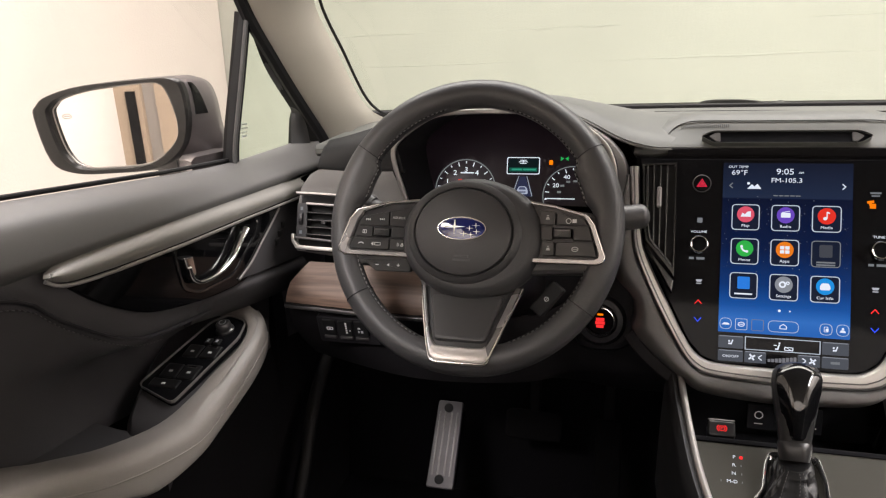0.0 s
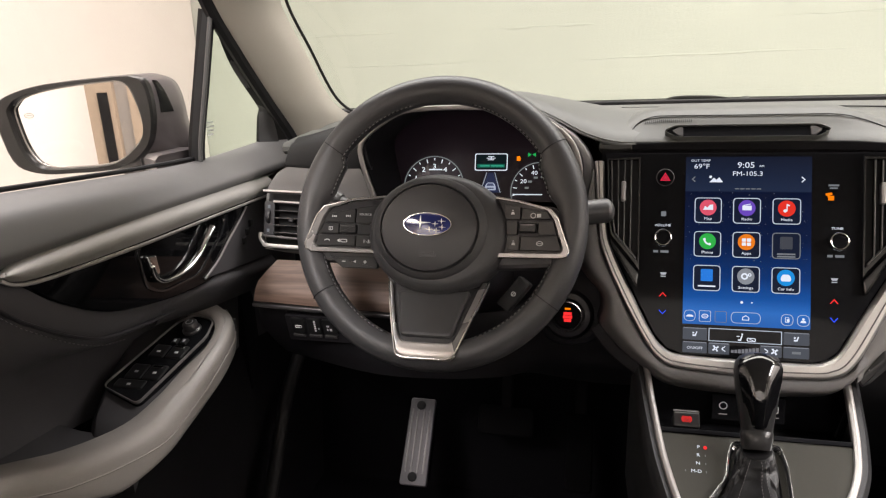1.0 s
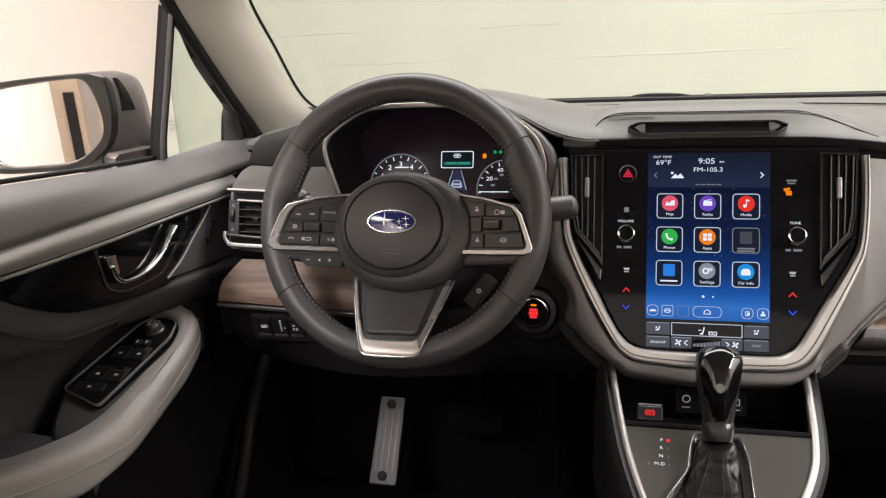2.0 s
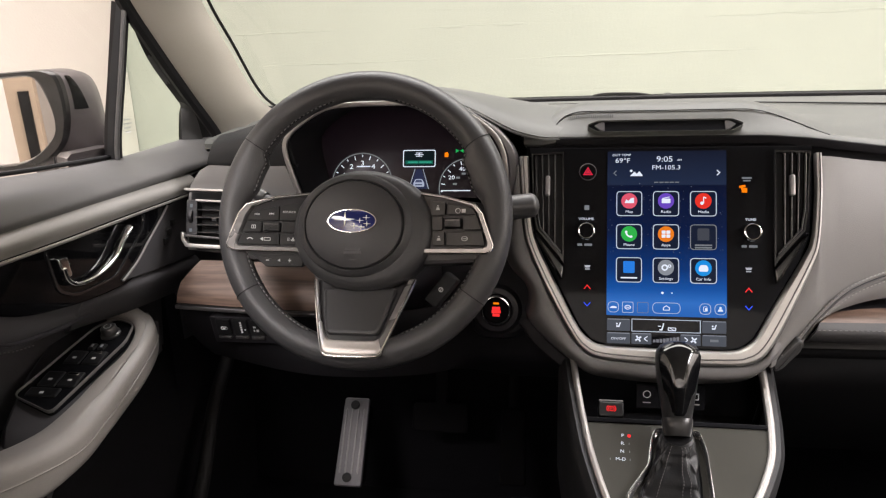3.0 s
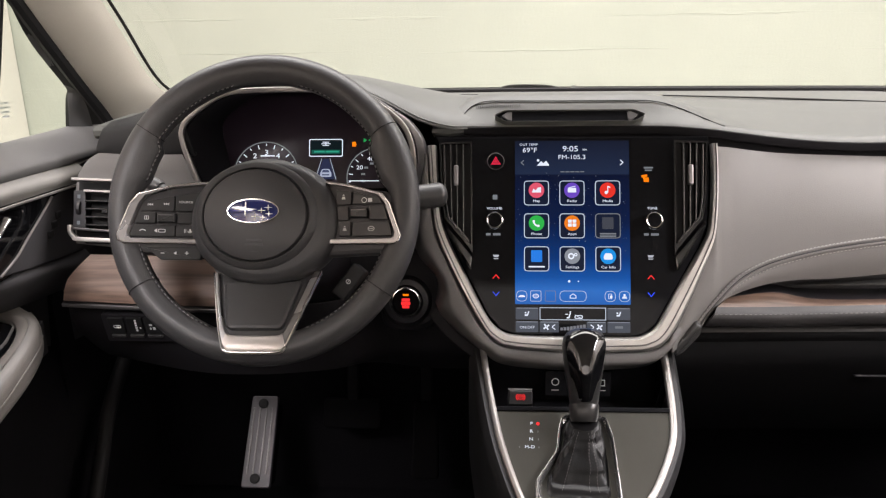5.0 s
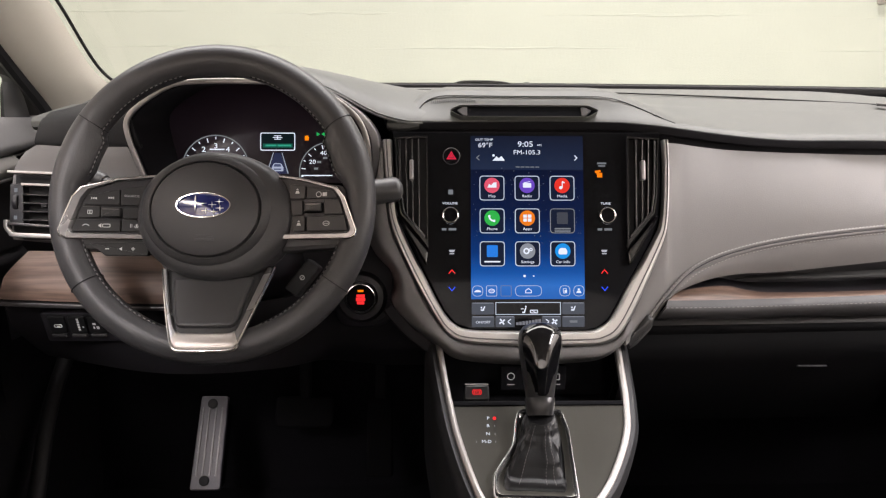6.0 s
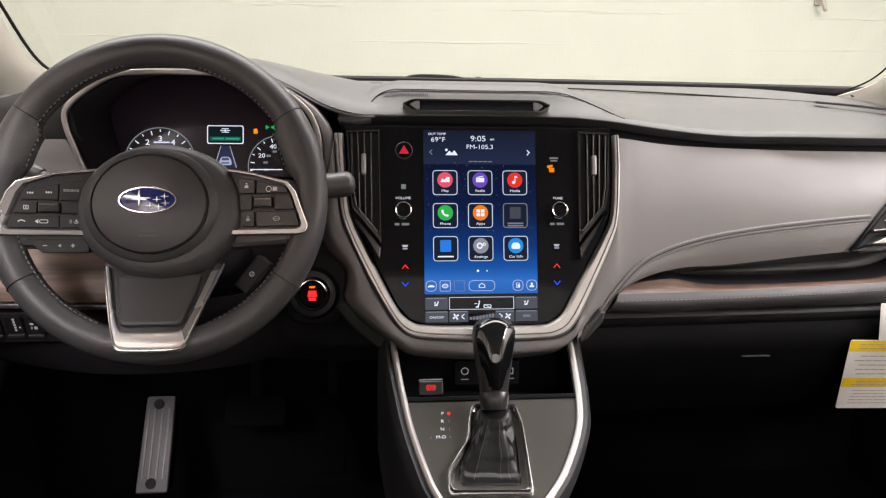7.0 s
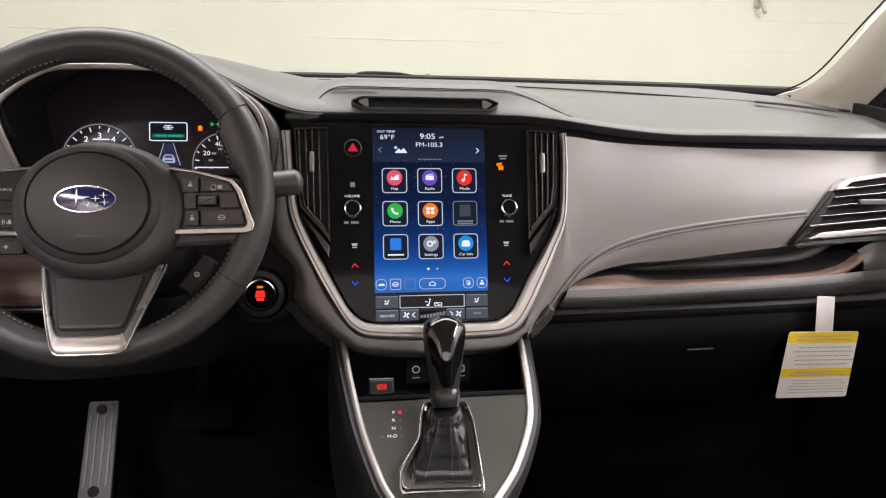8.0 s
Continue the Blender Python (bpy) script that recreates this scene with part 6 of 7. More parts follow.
# printed and lit keys on the surround
hz = part("hazard_key", turned([(0.0116, -0.002), (0.0116, 0.0008), (0.0110, 0.0014), (0.0104, 0.0006)], at(SCREEN, -0.1005, 0.0995), 36), BRONZE, stack, "round hazard key with red triangle")
part("key_cap", turned([(0.0102, -0.001), (0.0102, 0.0012), (0.001, 0.0014)], at(SCREEN, -0.1005, 0.0995), 36), GLOSS, hz)
q = at(SCREEN, -0.1005, 0.0995, 0.0015)
tri = [(0, 0.0066), (-0.0066, -0.0044), (0.0066, -0.0044)]
part("triangle", poly(q, tri), glow("lit_hazard", (0.75, 0.02, 0.06), 0.8), hz)
part("triangle_line", ring_plate([(p[0] * 0.62, p[1] * 0.62) for p in tri], [(p[0] * 0.46, p[1] * 0.46) for p in tri], 0.0006, 0.0009, q), material("dark_red_print", (0.10, 0.0, 0.01), 0.5), hz)
for x, word in ((-0.1022, "VOLUME"), (0.1043, "TUNE")):
    knob = thing("rotary_knob", "small black rotary knob with chrome ring", "knob", "touchscreen knobs")
    part("ring", turned([(0.0118, 0.0), (0.0116, 0.010), (0.0108, 0.0124), (0.0098, 0.0130), (0.0088, 0.0124), (0.0086, 0.0105)], at(SCREEN, x, 0.0195), 40), CHROME, knob, "satin chrome ring")
    part("cap", turned([(0.0087, 0.0), (0.0087, 0.0112), (0.0078, 0.0120), (0.001, 0.0118)], at(SCREEN, x, 0.0195), 40), GLOSS, knob)
    lit("caption", text_mesh(word, 0.0044, at(SCREEN, x, 0.0365, 0.0006)), LIT_WHITE)
    bm = bmesh.new()
    bar(SCREEN, x - 0.008, 0.0022, 0.006, 0.003, 0.0002, bm)
    bar(SCREEN, x + 0.003, 0.0022, 0.010, 0.003, 0.0002, bm)
    lit("caption_bars", bm, LIT_DIM)
bm = slab(rounded(box2(0.0062, 0.0062, -0.1014, 0.0517), 0.0006), 0.0, 0.0006, SCREEN)
lit("sensor_dot", bm, LIT_DIM)
bm = bmesh.new()
bar(SCREEN, 0.1000, 0.0905, 0.012, 0.0022, 0.0002, bm)
bar(SCREEN, 0.1000, 0.0870, 0.009, 0.0018, 0.0002, bm)
lit("airbag_caption", bm, LIT_DIM)
bm = bmesh.new()
bar(SCREEN, 0.0945, 0.0795, 0.0075, 0.0030, 0.0002, bm, turn=10)
bar(SCREEN, 0.0970, 0.0745, 0.0066, 0.0058, 0.0002, bm)
bar(SCREEN, 0.0945, 0.0765, 0.0030, 0.0026, 0.0002, bm)
lit("airbag_lamp", bm, LIT_AMBER, label="amber warning lamp")
for x in (-0.1000, 0.1016):
    bm = poly(SCREEN, [(x - 0.0042, -0.0250), (x + 0.0042, -0.0250), (x + 0.0026, -0.0280), (x - 0.0026, -0.0280)], 0.0002)
    bar(SCREEN, x, -0.0300, 0.0062, 0.0013, 0.0002, bm)
    lit("defrost_key", bm, glow("lit_soft_white", (0.8, 0.82, 0.9), 0.55))
    for y, s, m in ((-0.0535, 1, LIT_RED), (-0.0765, -1, LIT_BLUE)):
        lit("arrow_key", poly(SCREEN, [(x - 0.0046, y - s * 0.0024), (x, y + s * 0.0030), (x + 0.0046, y - s * 0.0024), (x + 0.0038, y - s * 0.0032), (x, y + s * 0.0014), (x - 0.0038, y - s * 0.0032)], 0.0002), m)


# tall vents on both sides of the screen
def tall_vent(s):
    v = thing("air_vent", "tall piano black air vent beside the touchscreen", "air vent", "tall air vents")
    m = SCREEN
    out = [(s * 0.1755, 0.124), (s * 0.132, 0.126), (s * 0.1305, -0.026), (s * 0.135, -0.018), (s * 0.168, 0.022), (s * 0.1725, 0.05)]
    inn = [(s * 0.1725, 0.121), (s * 0.1345, 0.122), (s * 0.1335, -0.010), (s * 0.137, -0.006), (s * 0.165, 0.024), (s * 0.1695, 0.05)]
    part("frame", ring_plate(out, inn, -0.02, 0.007, m, bevel=0.002), VENTBLACK, v, "piano black frame")
    part("back", slab(inn, -0.006, 0.0008, m), RUBBER, v)
    zup = m.to_3x3() @ Vector((0, 0, 1))
    for x0, x1 in ((0.1440, 0.1432), (0.1525, 0.1512), (0.1608, 0.1585)):
        low_end = -0.009 + (x1 - 0.134) / 0.031 * 0.034
        part("blade", sweep([m @ Vector((s * x0, 0.121, 0.002)), m @ Vector((s * x1, low_end, 0.002))], rounded(box2(0.0020, 0.011), 0.0008), up=zup), VENTBLACK, v)
    part("outer_blade", sweep([m @ Vector((s * 0.1690, 0.120, 0.003)), m @ Vector((s * 0.1672, 0.05, 0.003)), m @ Vector((s * 0.1630, 0.024, 0.003))], rounded(box2(0.0024, 0.010), 0.0008), up=zup), VENTBLACK, v)
    part("foot_blade", sweep([m @ Vector((s * 0.1630, 0.024, 0.004)), m @ Vector((s * 0.1350, -0.008, 0.004))], rounded(box2(0.0028, 0.009), 0.001), up=zup), VENTBLACK, v)
    part("slider", slab(rounded(box2(0.0062, 0.027, s * 0.1530, 0.080), 0.0028), 0.002, 0.010, m, 0.002), ALU, v, "grey metal slider")
    part("corner_blade", slab(rounded([(s * 0.131, -0.028), (s * 0.171, 0.020), (s * 0.169, 0.010), (s * 0.133, -0.046)], 0.002), 0.0, 0.008, m, 0.002), VENTBLACK, v)


tall_vent(-1)
tall_vent(1)

# ---------------------------------------------------------------- centre console
CONSOLESIDE = material("black_grained_leather", (0.019, 0.0186, 0.0196), 0.5, grain=0.3, scale=1000, bump=0.35, blotch=0.12)
console = thing("centre_console", "centre console with reflection-grey gloss panel and silver edges", "console")
TL = [(-0.117, 0.105), (-0.1125, 0.065), (-0.1055, 0.018), (-0.0970, -0.029), (-0.083, -0.080), (-0.069, -0.115), (-0.04, -0.150), (0.0, -0.158)]
TR = [(0.122, 0.105), (0.120, 0.060), (0.1165, 0.010), (0.108, -0.034), (0.0815, -0.088), (0.055, -0.122), (0.03, -0.150), (0.0, -0.158)]
edge_l, edge_rr = curve([(*p, 0) for p in TL], 5), curve([(*p, 0) for p in TR], 5)
part("panel", slab([*[(p.x, p.y) for p in edge_l if p.y < 0.012], *[(p.x, p.y) for p in reversed(edge_rr) if p.y < 0.012]], -0.012, 0.0, CONSOLE, 0.001), GREYCON, console, "glossy panel greyed for its reflection")
prof = rounded([(-0.0044, -0.006), (0.0044, -0.006), (0.0042, 0.0025), (0.0, 0.0050), (-0.0042, 0.0025)], 0.0015)
part("silver_edge", sweep([CONSOLE @ p for p in edge_l], prof, up=CONSOLE.to_3x3() @ Vector((0, 0, 1))), EDGE, console)
part("silver_edge", sweep([CONSOLE @ p for p in edge_rr], prof, up=CONSOLE.to_3x3() @ Vector((0, 0, 1))), EDGE, console)
for edge_line, s in ((edge_l, -1), (edge_rr, 1)):
    rows = []
    for dx, dz in ((0.004, -0.002), (0.010, -0.001), (0.016, -0.008), (0.019, -0.03), (0.020, -0.12), (0.020, -0.30)):
        rows.append([CONSOLE @ Vector((p.x + s * dx * (1.0 if s < 0 else 0.72), p.y, dz)) for p in edge_line])
    part("side", sheet(rows, 0.004), CONSOLESIDE, console, "dark grey leather console side")
CAP = [(0.128, 0.861), (0.134, 0.869), (0.158, 0.895), (0.164, 0.893), (0.162, 0.880), (0.143, 0.856), (0.134, 0.850)]
part("end_cap", slab(rounded(CAP, 0.003), -0.02, 0.040, Matrix(((0.985, 0, 0, 0.003), (0, 0, -1, -0.008), (0, 1, 0, 0), (0, 0, 0, 1))), 0.003), STALK, console, "grey end cap beside the leather band")
# tray under the screen
part("tray_back", slab(rounded(box2(0.216, 0.10, 0.002, 0.0), 0.008), -0.004, 0.0, plane_frame((0, -0.018, 0.805), 8)), GLOSS, console, "piano black tray back")
part("tray_floor", sheet([[Vector((x, -0.112, 0.792)) for x in (-0.104, 0.0, 0.112)], [Vector((x, -0.06, 0.778)) for x in (-0.108, 0.0, 0.114)], [Vector((x, -0.018, 0.772)) for x in (-0.110, 0.0, 0.116)]], 0.004), GLOSS, console, "piano black tray floor")
part("tray_lip", sweep([CONSOLE @ Vector((x, 0.012, 0.0)) for x in np.linspace(-0.104, 0.114, 6)], rounded([(-0.003, -0.02), (0.003, -0.02), (0.003, 0.002), (-0.003, 0.002)], 0.001), up=CONSOLE.to_3x3() @ Vector((0, 0, 1))), GLOSS, console)
TRAY = plane_frame((-0.002, -0.032, 0.8045), 8)
part("port_plate", slab(rounded(box2(0.088, 0.034, 0.012, 0.0), 0.003), 0.0, 0.008, TRAY, 0.001), GLOSS, console, "black socket plate")
bm = arc_ring(TRAY, -0.018, 0.003, 0.0040, 0.0052, 0, 360, z=0.0082, n=24)
part("port_symbol", bm, WHITEINK, console)
part("port_symbol", ring_plate(rounded(box2(0.012, 0.009, 0.042, 0.002), 0.001), rounded(box2(0.0098, 0.0068, 0.042, 0.002), 0.001), 0.008, 0.0088, TRAY), WHITEINK, console)
for x in (-0.018, 0.044):
    part("port_caption", bar(TRAY, x, -0.0085, 0.010, 0.0012, 0.0082), INK, console)
EPB = plane_frame((-0.070, -0.095, 0.815), 48)
brake = thing("parking_brake_switch", "black parking brake switch with red symbol", "switch")
part("key", slab(rounded(box2(0.031, 0.019, 0, -0.002), 0.003), -0.02, 0.004, EPB, 0.002), BUTTON, brake)
part("top_edge", slab(rounded(box2(0.031, 0.0022, 0, 0.0095), 0.001), -0.02, 0.002, EPB, 0.001), VENTBLACK, brake)
SYM = at(EPB, 0, -0.002, 0.0) @ Matrix.Diagonal((1.15, 1.0, 1.0, 1.0))
bm = arc_ring(SYM, 0, 0, 0.0026, 0.0034, 0, 360, z=0.004, n=20)
arc_ring(SYM, 0, 0, 0.0044, 0.0052, 125, 235, z=0.004, n=10, bm=bm)
arc_ring(SYM, 0, 0, 0.0044, 0.0052, -55, 55, z=0.004, n=10, bm=bm)
text_mesh("P", 0.0044, at(SYM, 0, 0, 0.0044), bm)
part("symbol", bm, LIT_RED, brake)

for word, x, y in (("P", -0.0578, -0.0085), ("R", -0.0585, -0.0190), ("N", -0.0592, -0.0296), ("M-D", -0.0615, -0.0400)):
    part("gear_letter", text_mesh(word, 0.0056, at(CONSOLE, x, y, 0.0006)), LIT_WHITE, console)
bm = slab(circle(0.0021, 14, cx=-0.0500, cy=-0.0085), 0.0, 0.0008, CONSOLE)
part("gear_lamp", bm, LIT_RED, console)
for x, y in ((-0.0505, -0.0190), (-0.0505, -0.0296), (-0.0505, -0.0400), (-0.0735, -0.0400)):
    part("gear_mark", bar(CONSOLE, x, y, 0.0008, 0.0024, 0.0), LIT_DIM, console)

# ---------------------------------------------------------------- gear selector
shifter = thing("gear_selector", "gear selector with glossy black knob and stitched leather boot", "gear selector")
G_OUT = [(-0.021, 0.002), (0.034, 0.000), (0.0405, -0.028), (0.0405, -0.112), (0.0365, -0.1175), (-0.0545, -0.1145), (-0.0595, -0.108), (-0.0590, -0.084), (-0.0325, -0.046), (-0.027, -0.014)]
G_IN = [(-0.0155, -0.005), (0.0285, -0.006), (0.0335, -0.030), (0.0335, -0.104), (0.0305, -0.1085), (-0.046, -0.106), (-0.0505, -0.101), (-0.0500, -0.087), (-0.0255, -0.050), (-0.0205, -0.018)]


def dense(points, n=4):
    out = []
    for p, q in zip(points, points[1:] + points[:1]):
        out += [(p[0] + (q[0] - p[0]) * k / n, p[1] + (q[1] - p[1]) * k / n) for k in range(n)]
    return out


G_A, G_B = rounded(G_OUT, 0.006, 5), rounded(G_IN, 0.005, 5)
part("gate_frame", strip(G_A + G_A[:1], G_B + G_B[:1], CONSOLE, -0.002, 0.012, crown=RIDGE_CROWN), GATE, shifter, "chrome gate frame")
base = dense([(-0.010 + (x + 0.010) * 0.86, -0.055 + (y + 0.055) * 0.92) for x, y in G_IN], 12)
KTOP = Vector((0.005, -0.1005, 0.9006))
KLOW = Vector((0.002, -0.148, 0.818))
ax = (KTOP - KLOW).normalized()
side = Vector((1, 0, 0))
front = ax.cross(side).normalized()
rings = []
n = len(base)
neck = []
for k in range(n):
    p = Vector((base[k][0] + 0.008, base[k][1] + 0.053, 0))
    ang = math.atan2(p.y, p.x)
    neck.append(KLOW - ax * 0.004 + side * 0.017 * math.cos(ang) + (CONSOLE.to_3x3() @ Vector((0, 1, 0))) * 0.015 * math.sin(ang))
SEAMS = (50, 52, 58)


def boot_point(k, t):
    a0 = CONSOLE @ Vector((*base[k], -0.002))
    # the lip rolls up off the frame, then the skin runs straight to the neck and clings to it
    w = 0.10 * smoothstep(0, 0.12, t) + 0.90 * smoothstep(0.06, 1.0, t) ** 0.85
    q = a0.lerp(neck[k], w)
    out = (q - a0.lerp(KLOW, t))
    out = out.normalized() if out.length > 1e-6 else Vector((0, 0, 1))
    u = k / n
    crease = 0.0021 * math.sin(math.pi * t) * math.sin(2 * math.pi * (2.6 * t + 3.0 * u) + 1.5 * math.sin(9 * u))
    crease += 0.0011 * math.sin(math.pi * t) * math.sin(2 * math.pi * (5.5 * t - 5.0 * u) + 2.0 * math.sin(14 * u))
    crease += sum(0.0022 * math.exp(-((k - m) / 0.8) ** 2) for m in SEAMS) * math.sin(math.pi * min(1, t * 1.1))
    lip = 0.006 * math.sin(math.pi * min(t / 0.2, 1)) * (1 - t)
    return q + out * crease + (CONSOLE.to_3x3() @ Vector((0, 0, lip)))


rings = [[boot_point(k, t) for k in range(n)] for t in np.linspace(0, 1, 33)]
part("boot", loft(rings), BOOT, shifter, "creased black leather boot")
for kk in SEAMS:
    stitches([r[kk] + Vector((0, -0.0008, 0.0010)) for r in rings[3:-2]], shifter, up=Vector((0, -0.8, 0.6)), length=0.0017, gap=0.0019, w=0.0006)


def knob_ring(t, wx, wf, shift=0.0, lean=0.0):
    c = KLOW.lerp(KTOP, t)
    return [c + side * wx * math.copysign(abs(math.cos(a)) ** 0.8, math.cos(a)) + front * (wf * math.copysign(abs(math.sin(a)) ** 0.8, math.sin(a)) + shift) for a in np.linspace(0, 2 * math.pi, 29)[:-1]]


part("collar", loft([knob_ring(t, w, w * 0.9) for t, w in ((-0.06, 0.015), (0.0, 0.0165), (0.08, 0.0175), (0.14, 0.0175), (0.17, 0.016))]), KNOBGREY, shifter, "grey metal collar")
part("knob", loft([knob_ring(t, w, f) for t, w, f in ((0.15, 0.0165, 0.015), (0.3, 0.0185, 0.018), (0.5, 0.0215, 0.021), (0.7, 0.0245, 0.023), (0.88, 0.0262, 0.024), (0.98, 0.0250, 0.022), (1.05, 0.0205, 0.018), (1.09, 0.013, 0.011), (1.10, 0.002, 0.002))]), KNOBGREY, shifter, "gunmetal knob body")
rows = []
for t, w, f in ((0.175, 0.0120, 0.0158), (0.22, 0.0130, 0.0180), (0.35, 0.0150, 0.0212), (0.55, 0.0190, 0.0242), (0.75, 0.0228, 0.0256), (0.90, 0.0242, 0.0248), (0.98, 0.0225, 0.0228), (1.04, 0.0180, 0.0190), (1.08, 0.0120, 0.0140)):
    c = KLOW.lerp(KTOP, t)
    rows.append([c + side * w * u - front * (f * 1.06 - 0.0105 * abs(u) ** 2.2) for u in np.linspace(-1, 1, 15)])
part("knob_insert", sheet(rows, 0.002), KNOBBLACK, shifter, "glossy black knob insert")

# ---------------------------------------------------------------- driver's door
door = thing("driver_door", "closed driver's door with grey leather armrest", "car door")


def door_lines(lines, steps, bulge=0.0, n=40):
    return ruled(lines, steps, bulge, side=Vector((1, 0, 0)), n=n)


Y = (-0.95, -0.6, -0.4, -0.15, 0.0, 0.12, 0.22, 0.29)
BELT = (1.162, 1.154, 1.1445, 1.128, 1.1215, 1.1235, 1.1265, 1.129)
part("upper_pad", sheet(crossed([
    [(-0.780, y, z - 0.008) for y, z in zip(Y, BELT)],
    [(-0.774, y, z + 0.000) for y, z in zip(Y, BELT)],
    [(-0.752, y, z - 0.003) for y, z in zip(Y, BELT)],
    [(-0.725, y, z - 0.015) for y, z in zip(Y, BELT)],
    [(-0.709, y, 1.110 if y < -0.5 else (1.102 if y < -0.2 else 1.098)) for y in Y],
    [(-0.707, y, 1.096 if y < -0.5 else (1.092 if y < -0.2 else 1.088)) for y in Y],
    [(-0.714, y, 1.084 if y < -0.3 else 1.082) for y in Y]], 4), 0.004), DOORPAD, door, "charcoal soft door top")
part("window_seal", sweep([Vector((-0.775, y, z + 0.004)) for y, z in zip(Y[:5], BELT)], circle(0.0030, 8)), RUBBER, door)
TRIM_UP = [(-0.710, -0.425, 1.083), (-0.712, -0.39, 1.089), (-0.712, -0.24, 1.091), (-0.712, -0.05, 1.088), (-0.712, 0.10, 1.083)]
TRIM_LOW = [(-0.706, -0.43, 1.080), (-0.703, -0.395, 1.068), (-0.700, -0.25, 1.063), (-0.700, -0.09, 1.0615), (-0.703, 0.088, 1.058)]
part("leather_trim", sheet(door_lines([TRIM_UP, TRIM_LOW], 8, 0.010), 0.004), DOORTRIM, door, "grey leather door trim")
part("silver_strip", sweep(curve([(p[0] + 0.002, p[1], p[2] - 0.003) for p in TRIM_LOW], 6), rounded(box2(0.004, 0.0038), 0.0015)), EDGE, door, "satin silver strip")
GL = [(-0.400, 1.062), (-0.36, 1.030), (-0.294, 0.996), (-0.212, 0.978), (-0.14, 0.970), (-0.08, 0.972), (-0.02, 0.995), (0.030, 1.028), (0.060, 1.056)]
door_m = Matrix(((0, 0, 1, -0.713), (1, 0, 0, 0), (0, 1, 0, 0), (0, 0, 0, 1)))
part("gloss_panel", slab([*[(p.x, p.y) for p in curve([(*p, 0) for p in GL], 4)]], -0.01, 0.004, door_m, 0.002), DOORGLOSS, door, "piano black inlay")
HL = [(-0.222, 1.028), (-0.217, 1.012), (-0.200, 1.003), (-0.163, 1.003), (-0.128, 1.015), (-0.106, 1.032), (-0.088, 1.044)]
pull = curve([(-0.702, *q) for q in HL], 6)
handle = part("handle", sweep(pull, circle(0.0032, 12, 0.0050), up=Vector((1, 0, 0)), scale=lambda t: 0.85 + 0.5 * t * t), POLISHED, door, "chrome door pull")
part("lock_tab", slab(rounded([(-0.229, 1.042), (-0.212, 1.040), (-0.208, 1.016), (-0.221, 1.014)], 0.003), 0.004, 0.012, door_m, 0.002), POLISHED, handle)
part("handle_bowl", ring_plate(rounded([(-0.240, 1.056), (-0.231, 1.000), (-0.201, 0.986), (-0.12, 0.984), (-0.052, 1.026), (-0.034, 1.052)], 0.012), rounded([(-0.236, 1.053), (-0.227, 1.004), (-0.199, 0.990), (-0.12, 0.988), (-0.058, 1.026), (-0.042, 1.050)], 0.012), 0.002, 0.006, door_m, bevel=0.0015), VENTBLACK, door)
front_panel = part("front_panel", slab([(-0.108, 0.975), (-0.074, 0.990), (-0.042, 1.010), (-0.012, 1.028), (0.020, 1.0485), (0.082, 1.0575), (0.094, 1.0), (0.080, 0.958), (0.020, 0.962), (-0.050, 0.968)], -0.012, 0.0046, door_m, 0.002), DOORDARK, door, "black moulded panel with memory keys")
for k in range(3):
    part("key", slab(rounded(box2(0.011, 0.0105, 0.003 + 0.012 * k, 1.000 + 0.011 * k), 0.002), 0.004, 0.0080, door_m, 0.0015), BUTTON, front_panel)
part("inlay_line", sweep([Vector((-0.7075, p.x, p.y)) for p in curve([(-0.110, 0.976, 0), (-0.074, 0.991, 0), (-0.042, 1.011, 0), (-0.012, 1.029, 0), (0.020, 1.0495, 0)], 6)], circle(0.0016, 8)), EDGE, door)

# main panel below the inlay and the map pocket wall
FOLD = [(-0.715, -0.90, 1.085), (-0.715, -0.60, 1.083), (-0.716, -0.465, 1.070), (-0.718, -0.41, 1.030), (-0.718, -0.345, 0.986), (-0.722, -0.28, 0.962), (-0.735, -0.13, 0.945), (-0.74, 0.02, 0.96), (-0.735, 0.14, 0.99), (-0.73, 0.25, 1.02)]
POCKET = [(-0.760, -0.95, 0.86), (-0.765, -0.6, 0.85), (-0.79, -0.45, 0.84), (-0.83, -0.3, 0.82), (-0.84, -0.15, 0.80), (-0.80, -0.01, 0.82), (-0.755, 0.12, 0.80), (-0.75, 0.25, 0.82)]
part("main_panel", sheet(crossed([
    [(-0.712, -0.95, 1.095), (-0.716, -0.45, 1.092), (-0.724, -0.30, 1.07), (-0.728, -0.1, 1.06), (-0.722, 0.10, 1.075), (-0.72, 0.27, 1.09)],
    FOLD,
    [(-0.740, -0.95, 1.00), (-0.745, -0.6, 0.98), (-0.765, -0.45, 0.95), (-0.81, -0.3, 0.925), (-0.836, -0.15, 0.91), (-0.805, -0.03, 0.915), (-0.762, 0.06, 0.91), (-0.75, 0.25, 0.92)],
    POCKET], 7, n=50), 0.006), DOORDARK, door, "black moulded door panel")
# lower door darkened in colour where seats would shade it
part("lower_panel", sheet(door_lines([POCKET, [(-0.73, -0.95, 0.50), (-0.735, -0.6, 0.50), (-0.74, -0.45, 0.50), (-0.745, -0.3, 0.50), (-0.745, -0.15, 0.50), (-0.74, 0.0, 0.50), (-0.74, 0.12, 0.52), (-0.74, 0.25, 0.55)]], 6, 0.004, n=50), 0.006), MATTE, door, "matte lower door blackened for seat shade")
fold = resample(curve(FOLD, 6), 60)
part("fold_seam", sweep([p + Vector((0.003, 0, 0)) for p in fold], circle(0.0022, 8)), BLACK, door)
